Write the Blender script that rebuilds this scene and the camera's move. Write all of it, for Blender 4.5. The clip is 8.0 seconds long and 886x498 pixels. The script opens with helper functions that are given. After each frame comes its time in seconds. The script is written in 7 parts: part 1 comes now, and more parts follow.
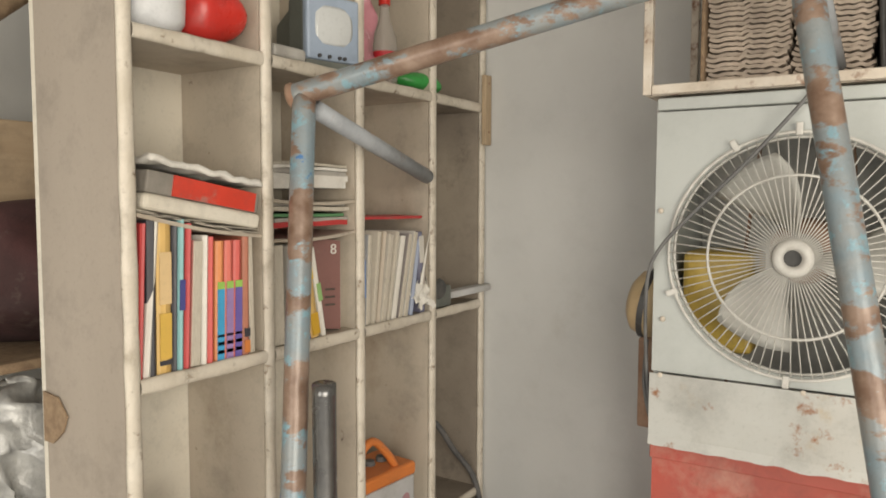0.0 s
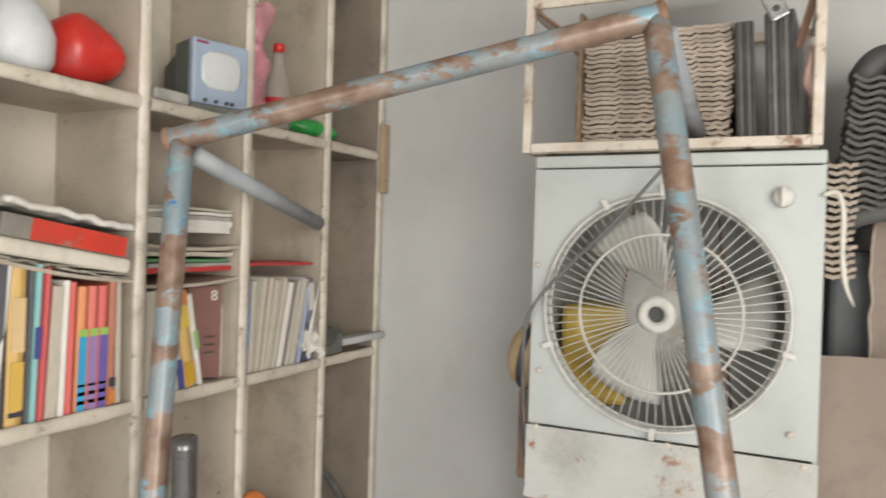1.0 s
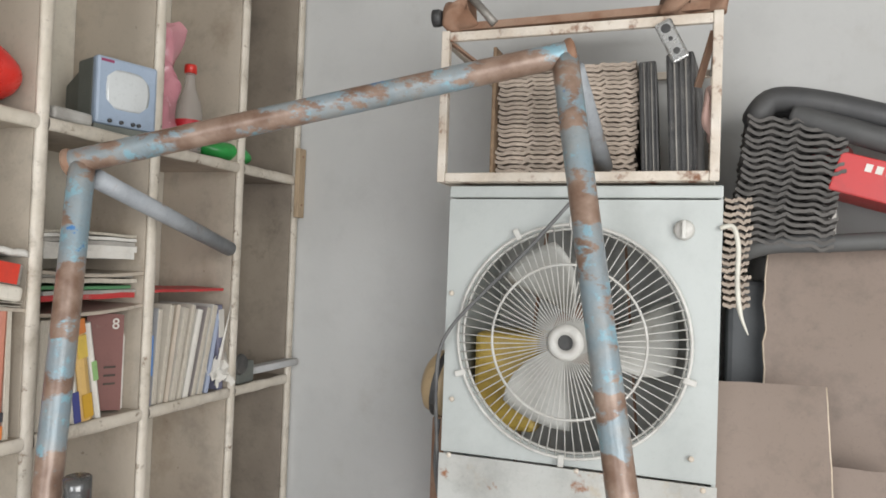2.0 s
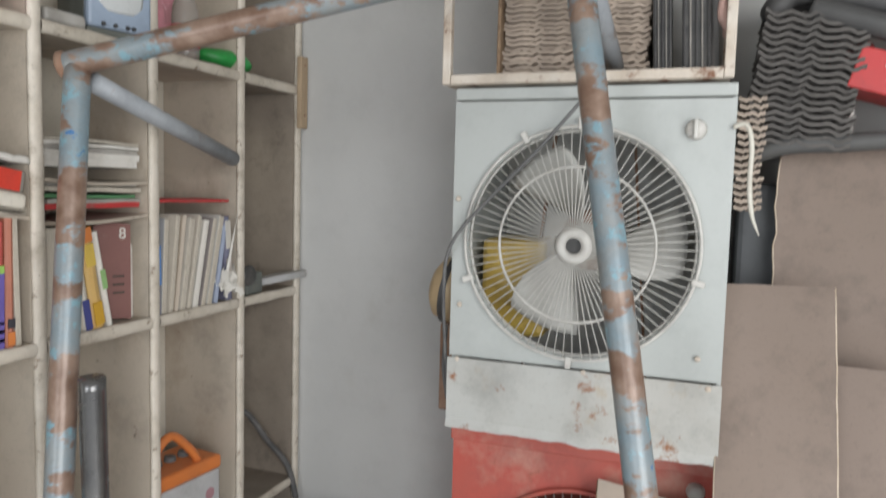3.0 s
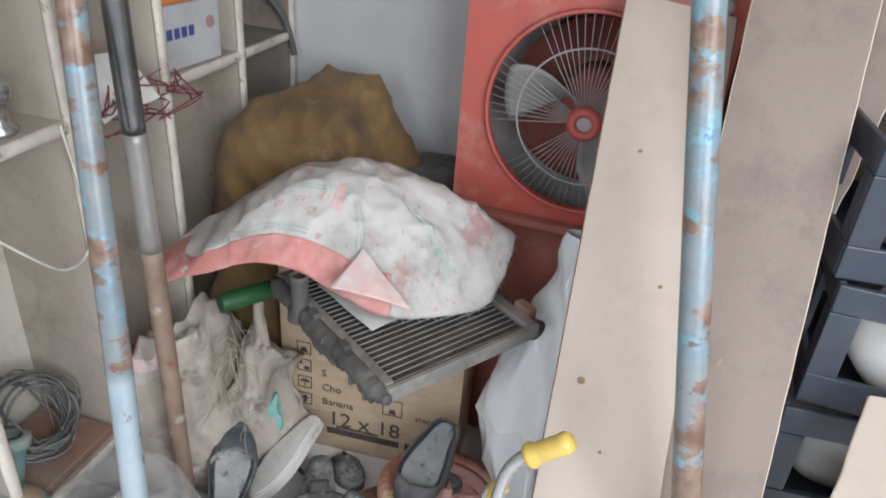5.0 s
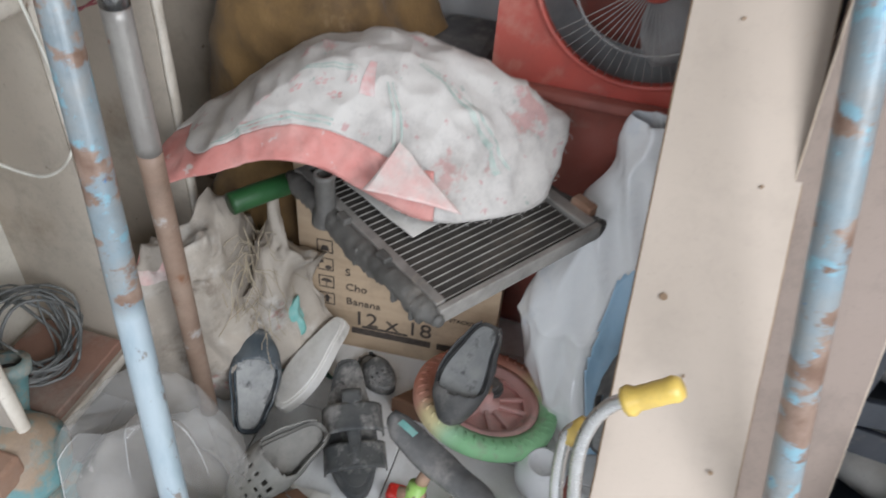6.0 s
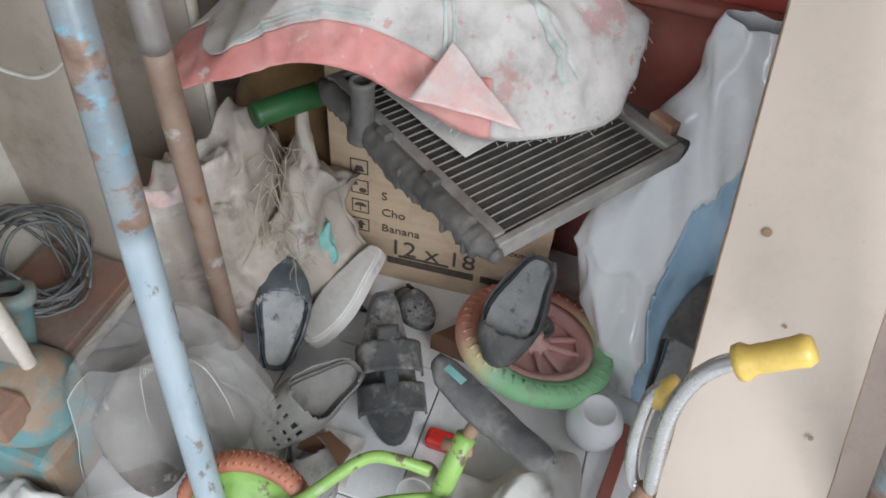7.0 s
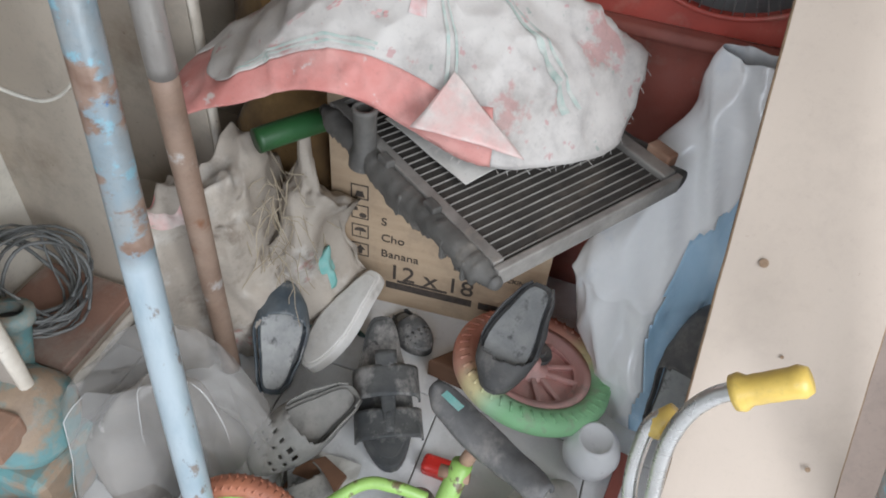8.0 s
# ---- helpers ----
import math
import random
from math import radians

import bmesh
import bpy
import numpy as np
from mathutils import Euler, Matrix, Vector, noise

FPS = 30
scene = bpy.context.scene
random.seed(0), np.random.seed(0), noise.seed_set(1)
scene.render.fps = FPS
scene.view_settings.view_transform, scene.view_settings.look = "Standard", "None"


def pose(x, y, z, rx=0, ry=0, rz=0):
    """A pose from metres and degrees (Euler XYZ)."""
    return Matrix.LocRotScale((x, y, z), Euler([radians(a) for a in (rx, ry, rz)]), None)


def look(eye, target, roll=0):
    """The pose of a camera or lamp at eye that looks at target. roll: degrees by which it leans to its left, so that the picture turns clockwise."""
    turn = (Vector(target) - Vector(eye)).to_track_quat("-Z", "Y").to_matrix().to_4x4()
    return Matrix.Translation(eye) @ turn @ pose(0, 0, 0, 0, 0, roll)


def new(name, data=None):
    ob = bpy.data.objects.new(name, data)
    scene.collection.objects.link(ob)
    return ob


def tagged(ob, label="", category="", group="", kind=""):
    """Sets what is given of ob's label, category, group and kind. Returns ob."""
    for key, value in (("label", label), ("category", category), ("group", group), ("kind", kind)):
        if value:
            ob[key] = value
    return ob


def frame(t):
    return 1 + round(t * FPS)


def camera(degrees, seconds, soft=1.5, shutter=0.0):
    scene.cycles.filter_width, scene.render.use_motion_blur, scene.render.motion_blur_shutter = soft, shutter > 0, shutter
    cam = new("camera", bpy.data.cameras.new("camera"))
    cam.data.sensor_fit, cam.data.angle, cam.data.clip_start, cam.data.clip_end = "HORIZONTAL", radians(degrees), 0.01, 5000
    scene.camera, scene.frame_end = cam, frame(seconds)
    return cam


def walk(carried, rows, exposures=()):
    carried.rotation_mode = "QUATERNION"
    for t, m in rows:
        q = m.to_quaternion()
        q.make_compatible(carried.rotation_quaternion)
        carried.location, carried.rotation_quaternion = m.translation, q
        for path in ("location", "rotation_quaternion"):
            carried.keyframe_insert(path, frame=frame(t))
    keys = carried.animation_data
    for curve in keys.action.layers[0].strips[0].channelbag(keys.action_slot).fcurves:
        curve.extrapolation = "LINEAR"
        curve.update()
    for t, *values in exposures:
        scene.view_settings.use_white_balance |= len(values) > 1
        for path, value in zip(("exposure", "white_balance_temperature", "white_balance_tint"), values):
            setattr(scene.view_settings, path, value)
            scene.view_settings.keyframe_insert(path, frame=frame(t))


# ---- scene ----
cam = camera(63.0, 8.0, soft=1.7, shutter=0.4)
PATH = [
    (0, (0.291, 0.372, 1.721), (-0.755, 2.071, 1.582), 0.2),
    (0.5, (0.324, 0.385, 1.729), (-0.707, 2.098, 1.656), 1.1),
    (1, (0.365, 0.407, 1.739), (-0.504, 2.208, 1.718), 1.7),
    (1.5, (0.379, 0.41, 1.751), (-0.317, 2.285, 1.778), 1.9),
    (1.7, (0.378, 0.41, 1.753), (-0.292, 2.294, 1.803), 2.1),
    (3, (0.374, 0.426, 1.72), (-0.306, 2.299, 1.551), 1.5),
    (3.5, (0.352, 0.412, 1.621), (-0.282, 2.25, 1.151), 2.4),
    (4, (0.348, 0.41, 1.576), (-0.228, 2.147, 0.77), 3.6),
    (4.5, (0.34, 0.373, 1.47), (-0.217, 2.047, 0.529), 3.8),
    (4.7, (0.326, 0.35, 1.4), (-0.203, 2.038, 0.467), 4.2),
    (5.8, (0.162, 0.488, 1.36), (-0.166, 2.012, 0.107), 5.8),
    (6, (0.131, 0.528, 1.327), (-0.21, 2.011, 0.028), 5.2),
    (6.5, (0.07, 0.615, 1.241), (-0.285, 1.983, -0.173), 4.1),
    (7, (0.061, 0.634, 1.216), (-0.291, 1.961, -0.238), 4.9),
    (7.5, (0.057, 0.635, 1.213), (-0.299, 1.966, -0.237), 5.5),
    (8, (0.059, 0.629, 1.222), (-0.305, 2.005, -0.183), 5.7),
]
walk(cam, [(t, look(eye, target, roll)) for t, eye, target, roll in PATH], exposures=((0.0, -0.16, 7400, 10), (1.0, -0.06, 6800, 10), (1.5, 0.0, 6500, 10), (3.0, -0.26, 6300, 10), (4.0, -0.02, 6000, 10), (4.5, -0.02, 5900, 10), (7.0, -0.08, 5900, 10), (8.0, 0.0, 5900, 10)))

# ---- light ----
world = bpy.data.worlds.new("sky")
scene.world = world
world.use_nodes = True
wn = world.node_tree.nodes
sky = wn.new("ShaderNodeTexSky")
sky.sky_type = "NISHITA"
sky.sun_disc = False
sky.sun_elevation, sky.sun_rotation = radians(48), radians(110)
world.node_tree.links.new(sky.outputs[0], wn["Background"].inputs[0])
wn["Background"].inputs[1].default_value = 0.07

sun = new("sun", bpy.data.lights.new("sun", "SUN"))
sun.data.energy, sun.data.angle, sun.data.color = 0.8, radians(15), (1.0, 0.96, 0.9)
sun.matrix_basis = look((5.0, -2.0, 5.0), (0.2, 0.6, 0.6))

shopfront = new("shopfront_daylight", bpy.data.lights.new("shopfront_daylight", "AREA"))
shopfront.data.shape, shopfront.data.size, shopfront.data.size_y = "RECTANGLE", 1.7, 1.7
shopfront.data.energy, shopfront.data.color = 74.0, (1.0, 0.985, 0.96)
shopfront.matrix_basis = look((1.60, -0.45, 1.70), (-0.5, 1.30, 0.80))

doorway = new("doorway_daylight", bpy.data.lights.new("doorway_daylight", "AREA"))
doorway.data.shape, doorway.data.size, doorway.data.size_y = "RECTANGLE", 0.9, 1.7
doorway.data.energy, doorway.data.color = 30.0, (0.98, 0.99, 1.0)
doorway.matrix_basis = look((-0.25, -1.66, 1.75), (0.1, 1.5, 0.4))

# ---- building helpers ----
WORLD_OF = {}


def thing(name, label, category, loc=(0, 0, 0), group="", kind=""):
    ob = tagged(new(name), label, category, group, kind)
    ob.empty_display_size = 0.05
    ob.location = loc
    WORLD_OF[ob] = Matrix.Translation(loc)
    return ob


def mesh_of(name, bm, material, smooth=False):
    me = bpy.data.meshes.new(name)
    bm.normal_update()
    bm.to_mesh(me)
    bm.free()
    me.materials.append(material)
    if smooth:
        me.polygons.foreach_set("use_smooth", [True] * len(me.polygons))
        me.update()
    return me


def part(name, bm, material, parent, label="", smooth=False):
    """One mesh, modelled in world metres, under a thing or a part."""
    me = mesh_of(name, bm, material, smooth)
    me.transform(WORLD_OF[parent].inverted())
    ob = new(name, me)
    ob.parent = parent
    WORLD_OF[ob] = WORLD_OF[parent]
    return tagged(ob, label)


def solo(name, bm, material, label, category, loc, group="", kind="", smooth=False):
    """A thing that is one plain mesh."""
    me = mesh_of(name, bm, material, smooth)
    me.transform(Matrix.Translation(loc).inverted())
    ob = tagged(new(name, me), label, category, group, kind)
    ob.location = loc
    WORLD_OF[ob] = Matrix.Translation(loc)
    return ob


def box(a, b, bevel=0.0, bm=None, m=None, seg=2):
    out = bm or bmesh.new()
    lo = Vector([min(p, q) for p, q in zip(a, b)])
    hi = Vector([max(p, q) for p, q in zip(a, b)])
    tm = Matrix.Translation((lo + hi) / 2) @ Matrix.Diagonal((*(hi - lo), 1))
    made = bmesh.ops.create_cube(out, size=1, matrix=(m @ tm) if m else tm)["verts"]
    if bevel:
        edges = list({e for v in made for e in v.link_edges})
        bmesh.ops.bevel(out, geom=edges, offset=bevel, segments=seg, profile=0.5, affect="EDGES")
    return out


def beam(a, b, w, h, bm=None, up=(0, 0, 1), bevel=0.0):
    """A bar of section w x h from a to b."""
    a, b = Vector(a), Vector(b)
    y = (b - a).normalized()
    x = y.cross(Vector(up)).normalized()
    z = x.cross(y)
    m = Matrix((x, y, z)).transposed().to_4x4()
    m.translation = a
    return box((-w / 2, 0, -h / 2), (w / 2, (b - a).length, h / 2), bevel, bm, m)


def smooth_path(pts, steps=6, closed=False):
    """Catmull-Rom through the points."""
    p = [Vector(q) for q in pts]
    n = len(p)
    out = []
    for i in range(n if closed else n - 1):
        if closed:
            a, b, c, d = p[i - 1], p[i], p[(i + 1) % n], p[(i + 2) % n]
        else:
            a, b, c, d = p[max(i - 1, 0)], p[i], p[i + 1], p[min(i + 2, n - 1)]
        for k in range(steps):
            t = k / steps
            out.append(0.5 * (2 * b + (c - a) * t + (2 * a - 5 * b + 4 * c - d) * t * t + (3 * b - a - 3 * c + d) * t ** 3))
    if not closed:
        out.append(p[-1])
    return out


def tube(pts, r, n=10, bm=None, closed=False, cap=True):
    """A round tube along the points; r is one radius or one for each point."""
    out = bm or bmesh.new()
    p = [Vector(q) for q in pts]
    k = len(p)
    radii = r if isinstance(r, (list, tuple)) else [r] * k
    side = None
    rings = []
    for i in range(k):
        if closed:
            d = p[(i + 1) % k] - p[i - 1]
        else:
            d = p[min(i + 1, k - 1)] - p[max(i - 1, 0)]
        d.normalize()
        if side is None:
            side = d.orthogonal().normalized()
        side = (side - d * side.dot(d)).normalized()
        up = d.cross(side)
        rings.append([out.verts.new(p[i] + radii[i] * (side * math.cos(6.28318 * j / n) + up * math.sin(6.28318 * j / n))) for j in range(n)])
    for i in range(k if closed else k - 1):
        a, b = rings[i], rings[(i + 1) % k]
        for j in range(n):
            out.faces.new((a[j], a[(j + 1) % n], b[(j + 1) % n], b[j]))
    if cap and not closed:
        out.faces.new(rings[0][::-1])
        out.faces.new(rings[-1])
    return out


def lathe(profile, n=28, m=None, bm=None):
    """Turns (radius, height) pairs round z, then moves by m."""
    out = bm or bmesh.new()
    m = m or Matrix()
    rings = []
    for r, z in profile:
        if r < 1e-5:
            rings.append([out.verts.new(m @ Vector((0, 0, z)))])
        else:
            rings.append([out.verts.new(m @ Vector((r * math.cos(6.28318 * j / n), r * math.sin(6.28318 * j / n), z))) for j in range(n)])
    for a, b in zip(rings, rings[1:]):
        for j in range(n):
            i = (j + 1) % n
            if len(a) == 1 and len(b) == 1:
                continue
            if len(a) == 1:
                out.faces.new((a[0], b[i], b[j]))
            elif len(b) == 1:
                out.faces.new((a[j], a[i], b[0]))
            else:
                out.faces.new((a[j], a[i], b[i], b[j]))
    return out


def sheet(fn, nu, nv, thick=0.0, keep=None, bm=None, wrap=False):
    """A surface fn(u, v) with u and v from 0 to 1, made thick; keep(u, v) cuts faces away."""
    out = bm or bmesh.new()
    grid = [[out.verts.new(fn(i / nu, j / nv)) for j in range(nv if wrap else nv + 1)] for i in range(nu + 1)]
    faces = []
    for i in range(nu):
        for j in range(nv):
            if keep is None or keep((i + 0.5) / nu, (j + 0.5) / nv):
                k = (j + 1) % nv if wrap else j + 1
                faces.append(out.faces.new((grid[i][j], grid[i + 1][j], grid[i + 1][k], grid[i][k])))
    loose = [v for row in grid for v in row if not v.link_faces]
    bmesh.ops.delete(out, geom=loose, context="VERTS")
    if thick:
        out.normal_update()
        bmesh.ops.solidify(out, geom=faces, thickness=thick)
    return out


def prism(outline, z0, z1, m=None, bevel=0.0, bm=None):
    """An outline in the xy plane, raised from z0 to z1, then moved by m."""
    out = bm or bmesh.new()
    m = m or Matrix()
    lo = [out.verts.new(m @ Vector((x, y, z0))) for x, y in outline]
    hi = [out.verts.new(m @ Vector((x, y, z1))) for x, y in outline]
    n = len(outline)
    out.faces.new(lo[::-1])
    top = out.faces.new(hi)
    for i in range(n):
        out.faces.new((lo[i], lo[(i + 1) % n], hi[(i + 1) % n], hi[i]))
    if bevel:
        out.normal_update()
        bmesh.ops.bevel(out, geom=list(top.edges), offset=bevel, segments=2, profile=0.5, affect="EDGES")
    return out


def ripple(p, scale, amount, seed=0.0):
    """A noise offset for crumpled cloth and plastic."""
    q = Vector(p) * scale + Vector((seed, seed * 1.7, -seed))
    return noise.noise_vector(q) * amount


def ridge(p, scale, seed=0.0):
    q = Vector(p) * scale + Vector((seed, -seed, seed * 2.1))
    return 1 - abs(noise.noise(q)) * 2


def lettering(text, size, m, material, parent, name="print", depth=0.0006, align="LEFT"):
    """Flat raised letters in the built-in font, reading along the x axis of m."""
    cu = bpy.data.curves.new(name, "FONT")
    cu.body, cu.size, cu.extrude, cu.align_x = text, size, depth, align
    cu.resolution_u = 3
    tmp = bpy.data.objects.new(name, cu)
    me = bpy.data.meshes.new_from_object(tmp)
    bpy.data.objects.remove(tmp)
    bm = bmesh.new()
    bm.from_mesh(me)
    bpy.data.meshes.remove(me)
    bm.transform(m)
    ob = part(name, bm, material, parent)
    return tagged(ob, kind="stuff")


# ---- materials ----
def ramp(nt, source, lo, hi, a, b):
    r = nt.nodes.new("ShaderNodeValToRGB")
    r.color_ramp.elements[0].position, r.color_ramp.elements[1].position = lo, hi
    r.color_ramp.elements[0].color, r.color_ramp.elements[1].color = (*a, 1), (*b, 1)
    nt.links.new(source, r.inputs[0])
    return r.outputs[0]


def noise_node(nt, coord, scale, detail=4.0, stretch=(1, 1, 1), rough=0.55):
    mp = nt.nodes.new("ShaderNodeMapping")
    mp.inputs["Scale"].default_value = stretch
    nt.links.new(coord, mp.inputs[0])
    n = nt.nodes.new("ShaderNodeTexNoise")
    n.inputs["Scale"].default_value, n.inputs["Detail"].default_value, n.inputs["Roughness"].default_value = scale, detail, rough
    nt.links.new(mp.outputs[0], n.inputs["Vector"])
    return n.outputs[0]


def mixed(nt, fac, a, b):
    mx = nt.nodes.new("ShaderNodeMix")
    mx.data_type = "RGBA"
    for value, sock in ((fac, mx.inputs[0]), (a, mx.inputs[6]), (b, mx.inputs[7])):
        if isinstance(value, (tuple, list)):
            sock.default_value = (*value, 1)
        elif isinstance(value, (int, float)):
            sock.default_value = value
        else:
            nt.links.new(value, sock)
    return mx.outputs[2]


def surface(name, c1, c2=None, scale=6.0, rough=0.6, metal=0.0, bump=0.15, grain=90.0, stains=(), stretch=(1, 1, 1),
            alpha=1.0, transmission=0.0, vary=0.0, sheen=0.0, wave=None, grime=0.55):
    """Painted, rusty, dusty or woven stuff: two tones, stains (colour, scale, from, to), fine relief."""
    mt = bpy.data.materials.new(name)
    mt.use_nodes = True
    nt = mt.node_tree
    bsdf = nt.nodes["Principled BSDF"]
    coord = nt.nodes.new("ShaderNodeTexCoord").outputs["Object"]
    c2 = c2 or tuple(v * 0.8 for v in c1)
    col = ramp(nt, noise_node(nt, coord, scale, 5.0, stretch), 0.35, 0.65, c1, c2)
    for k, (sc, ss, lo, hi) in enumerate(stains):
        mask = ramp(nt, noise_node(nt, coord, ss, 6.0, stretch if k % 2 else (1.1, 0.9, 1.0), 0.65), lo, hi, (0, 0, 0), (1, 1, 1))
        col = mixed(nt, mask, col, sc)
    if grime:
        # soot and handling marks in patches, with fine specks
        patch = ramp(nt, noise_node(nt, coord, 9.0, 8.0, (1, 1, 1), 0.72), 0.50, 0.72, (0, 0, 0), (grime, grime, grime))
        speck = ramp(nt, noise_node(nt, coord, 130.0, 5.0, (1, 1, 1), 0.7), 0.56, 0.74, (0, 0, 0), (grime * 0.6, grime * 0.6, grime * 0.6))
        dark = nt.nodes.new("ShaderNodeHueSaturation")
        dark.inputs["Value"].default_value, dark.inputs["Saturation"].default_value = 0.52, 0.9
        nt.links.new(col, dark.inputs["Color"])
        col = mixed(nt, patch, col, dark.outputs[0])
        col = mixed(nt, speck, col, dark.outputs[0])
    if vary:
        info = nt.nodes.new("ShaderNodeObjectInfo").outputs["Random"]
        hsv = nt.nodes.new("ShaderNodeHueSaturation")
        mr = nt.nodes.new("ShaderNodeMapRange")
        mr.inputs[3].default_value, mr.inputs[4].default_value = 1 - vary, 1 + vary
        nt.links.new(info, mr.inputs[0])
        nt.links.new(mr.outputs[0], hsv.inputs["Value"])
        nt.links.new(col, hsv.inputs["Color"])
        col = hsv.outputs[0]
    nt.links.new(col, bsdf.inputs["Base Color"])
    fine = noise_node(nt, coord, grain, 3.0, stretch)
    rr = nt.nodes.new("ShaderNodeMapRange")
    rr.inputs[3].default_value, rr.inputs[4].default_value = max(rough - 0.12, 0.03), min(rough + 0.12, 1)
    nt.links.new(noise_node(nt, coord, scale * 3, 4.0), rr.inputs[0])
    nt.links.new(rr.outputs[0], bsdf.inputs["Roughness"])
    bsdf.inputs["Metallic"].default_value = metal
    bsdf.inputs["Alpha"].default_value = alpha
    bsdf.inputs["Transmission Weight"].default_value = transmission
    if sheen:
        bsdf.inputs["Sheen Weight"].default_value = sheen
    if bump:
        height = fine
        if wave:
            wv = nt.nodes.new("ShaderNodeTexWave")
            wv.inputs["Scale"].default_value = wave
            wv.bands_direction = "DIAGONAL"
            nt.links.new(coord, wv.inputs["Vector"])
            height = wv.outputs["Fac"]
        bp = nt.nodes.new("ShaderNodeBump")
        bp.inputs["Strength"].default_value, bp.inputs["Distance"].default_value = bump, 0.0012 if wave else 0.004
        nt.links.new(height, bp.inputs["Height"])
        nt.links.new(bp.outputs[0], bsdf.inputs["Normal"])
    return mt


DUST = (0.33, 0.29, 0.24)
RUST = (0.20, 0.085, 0.04)
wall_paint = surface("wall_paint", (0.56, 0.56, 0.545), (0.50, 0.50, 0.485), 1.6, 0.7, bump=0.12, grain=55, stains=(((0.44, 0.43, 0.40), 3.0, 0.60, 0.80),), grime=0.14)
shelf_paint = surface("shelf_paint", (0.50, 0.44, 0.36), (0.43, 0.37, 0.30), 3.0, 0.6, bump=0.15, grain=60,
                      stains=(((0.31, 0.245, 0.18), 4.0, 0.54, 0.74), ((0.14, 0.10, 0.075), 24.0, 0.67, 0.73)))
shelf_back = surface("shelf_back", (0.70, 0.66, 0.57), (0.62, 0.57, 0.48), 3.0, 0.6, bump=0.1, stains=(((0.42, 0.36, 0.28), 6.0, 0.62, 0.78),))
shelf_edge = surface("shelf_edge", (0.64, 0.585, 0.50), (0.53, 0.475, 0.39), 14.0, 0.55, bump=0.4, grain=70, stains=(((0.22, 0.16, 0.11), 38.0, 0.60, 0.69), ((0.34, 0.27, 0.19), 9.0, 0.58, 0.75)))
# corner bay: its recess shade is put into the base colour, under real stains
shelf_shaded = surface("shelf_shaded", (0.25, 0.21, 0.17), (0.34, 0.29, 0.23), 4.0, 0.75, bump=0.2, stains=(((0.12, 0.10, 0.08), 6.0, 0.58, 0.74),))
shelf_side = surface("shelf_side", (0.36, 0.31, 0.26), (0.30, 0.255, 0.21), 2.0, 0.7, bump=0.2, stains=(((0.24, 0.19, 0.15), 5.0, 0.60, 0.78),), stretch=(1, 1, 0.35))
chipboard = surface("chipboard", (0.20, 0.13, 0.08), (0.30, 0.21, 0.13), 60.0, 0.85, bump=0.5)
tile_stone = surface("tile_stone", (0.84, 0.84, 0.83), (0.76, 0.76, 0.75), 7.0, 0.24, bump=0.05, stains=(((0.56, 0.54, 0.51), 4.0, 0.55, 0.78), ((0.30, 0.28, 0.25), 17.0, 0.67, 0.78)), vary=0.05, grime=0.25)
grout = surface("grout", (0.22, 0.20, 0.18), (0.16, 0.15, 0.13), 20.0, 0.9)
cement = surface("cement", (0.45, 0.43, 0.40), (0.38, 0.36, 0.33), 2.0, 0.85, bump=0.3)
white_steel = surface("white_steel", (0.47, 0.495, 0.475), (0.425, 0.445, 0.425), 3.0, 0.38, grime=0.22, bump=0.04, grain=30,
                      stains=(((0.50, 0.46, 0.40), 7.0, 0.66, 0.82), ((0.30, 0.13, 0.05), 11.0, 0.71, 0.76)))
white_rusty = surface("white_rusty", (0.50, 0.51, 0.485), (0.43, 0.42, 0.385), 4.0, 0.45, bump=0.08, grain=40,
                      stains=(((0.42, 0.34, 0.24), 8.0, 0.60, 0.72), ((0.27, 0.11, 0.045), 13.0, 0.60, 0.67)))
white_wire = surface("white_wire", (0.62, 0.61, 0.57), (0.52, 0.50, 0.46), 30.0, 0.45, bump=0.05, stains=((RUST, 45.0, 0.68, 0.76),))
cooler_inside = surface("cooler_inside", (0.62, 0.62, 0.59), (0.50, 0.50, 0.48), 5.0, 0.85, bump=0.4, grain=40)
red_steel = surface("red_steel", (0.50, 0.085, 0.06), (0.42, 0.10, 0.075), 4.0, 0.45, bump=0.05, grain=30,
                    stains=(((0.50, 0.27, 0.21), 5.0, 0.56, 0.74), ((0.23, 0.10, 0.06), 12.0, 0.66, 0.74)))
red_tank = surface("red_tank", (0.31, 0.085, 0.06), (0.34, 0.13, 0.10), 5.0, 0.7, bump=0.15, stains=((DUST, 6.0, 0.55, 0.8),))
blade_white = surface("blade_white", (0.56, 0.555, 0.52), (0.45, 0.44, 0.40), 8.0, 0.45, stains=((DUST, 12.0, 0.58, 0.8),))
blade_grey = surface("blade_grey", (0.40, 0.385, 0.37), (0.31, 0.295, 0.28), 8.0, 0.5, stains=((DUST, 10.0, 0.55, 0.8),))
yellow_plastic = surface("yellow_plastic", (0.66, 0.47, 0.10), (0.58, 0.40, 0.09), 9.0, 0.4, stains=(((0.35, 0.25, 0.10), 14.0, 0.62, 0.78),))
rusty_white = surface("rusty_white", (0.66, 0.60, 0.52), (0.55, 0.47, 0.38), 16.0, 0.6, bump=0.3, stains=((RUST, 24.0, 0.54, 0.66), ((0.34, 0.17, 0.08), 10.0, 0.62, 0.72)))
rust_iron = surface("rust_iron", (0.24, 0.13, 0.08), (0.36, 0.24, 0.17), 18.0, 0.8, metal=0.2, bump=0.4)
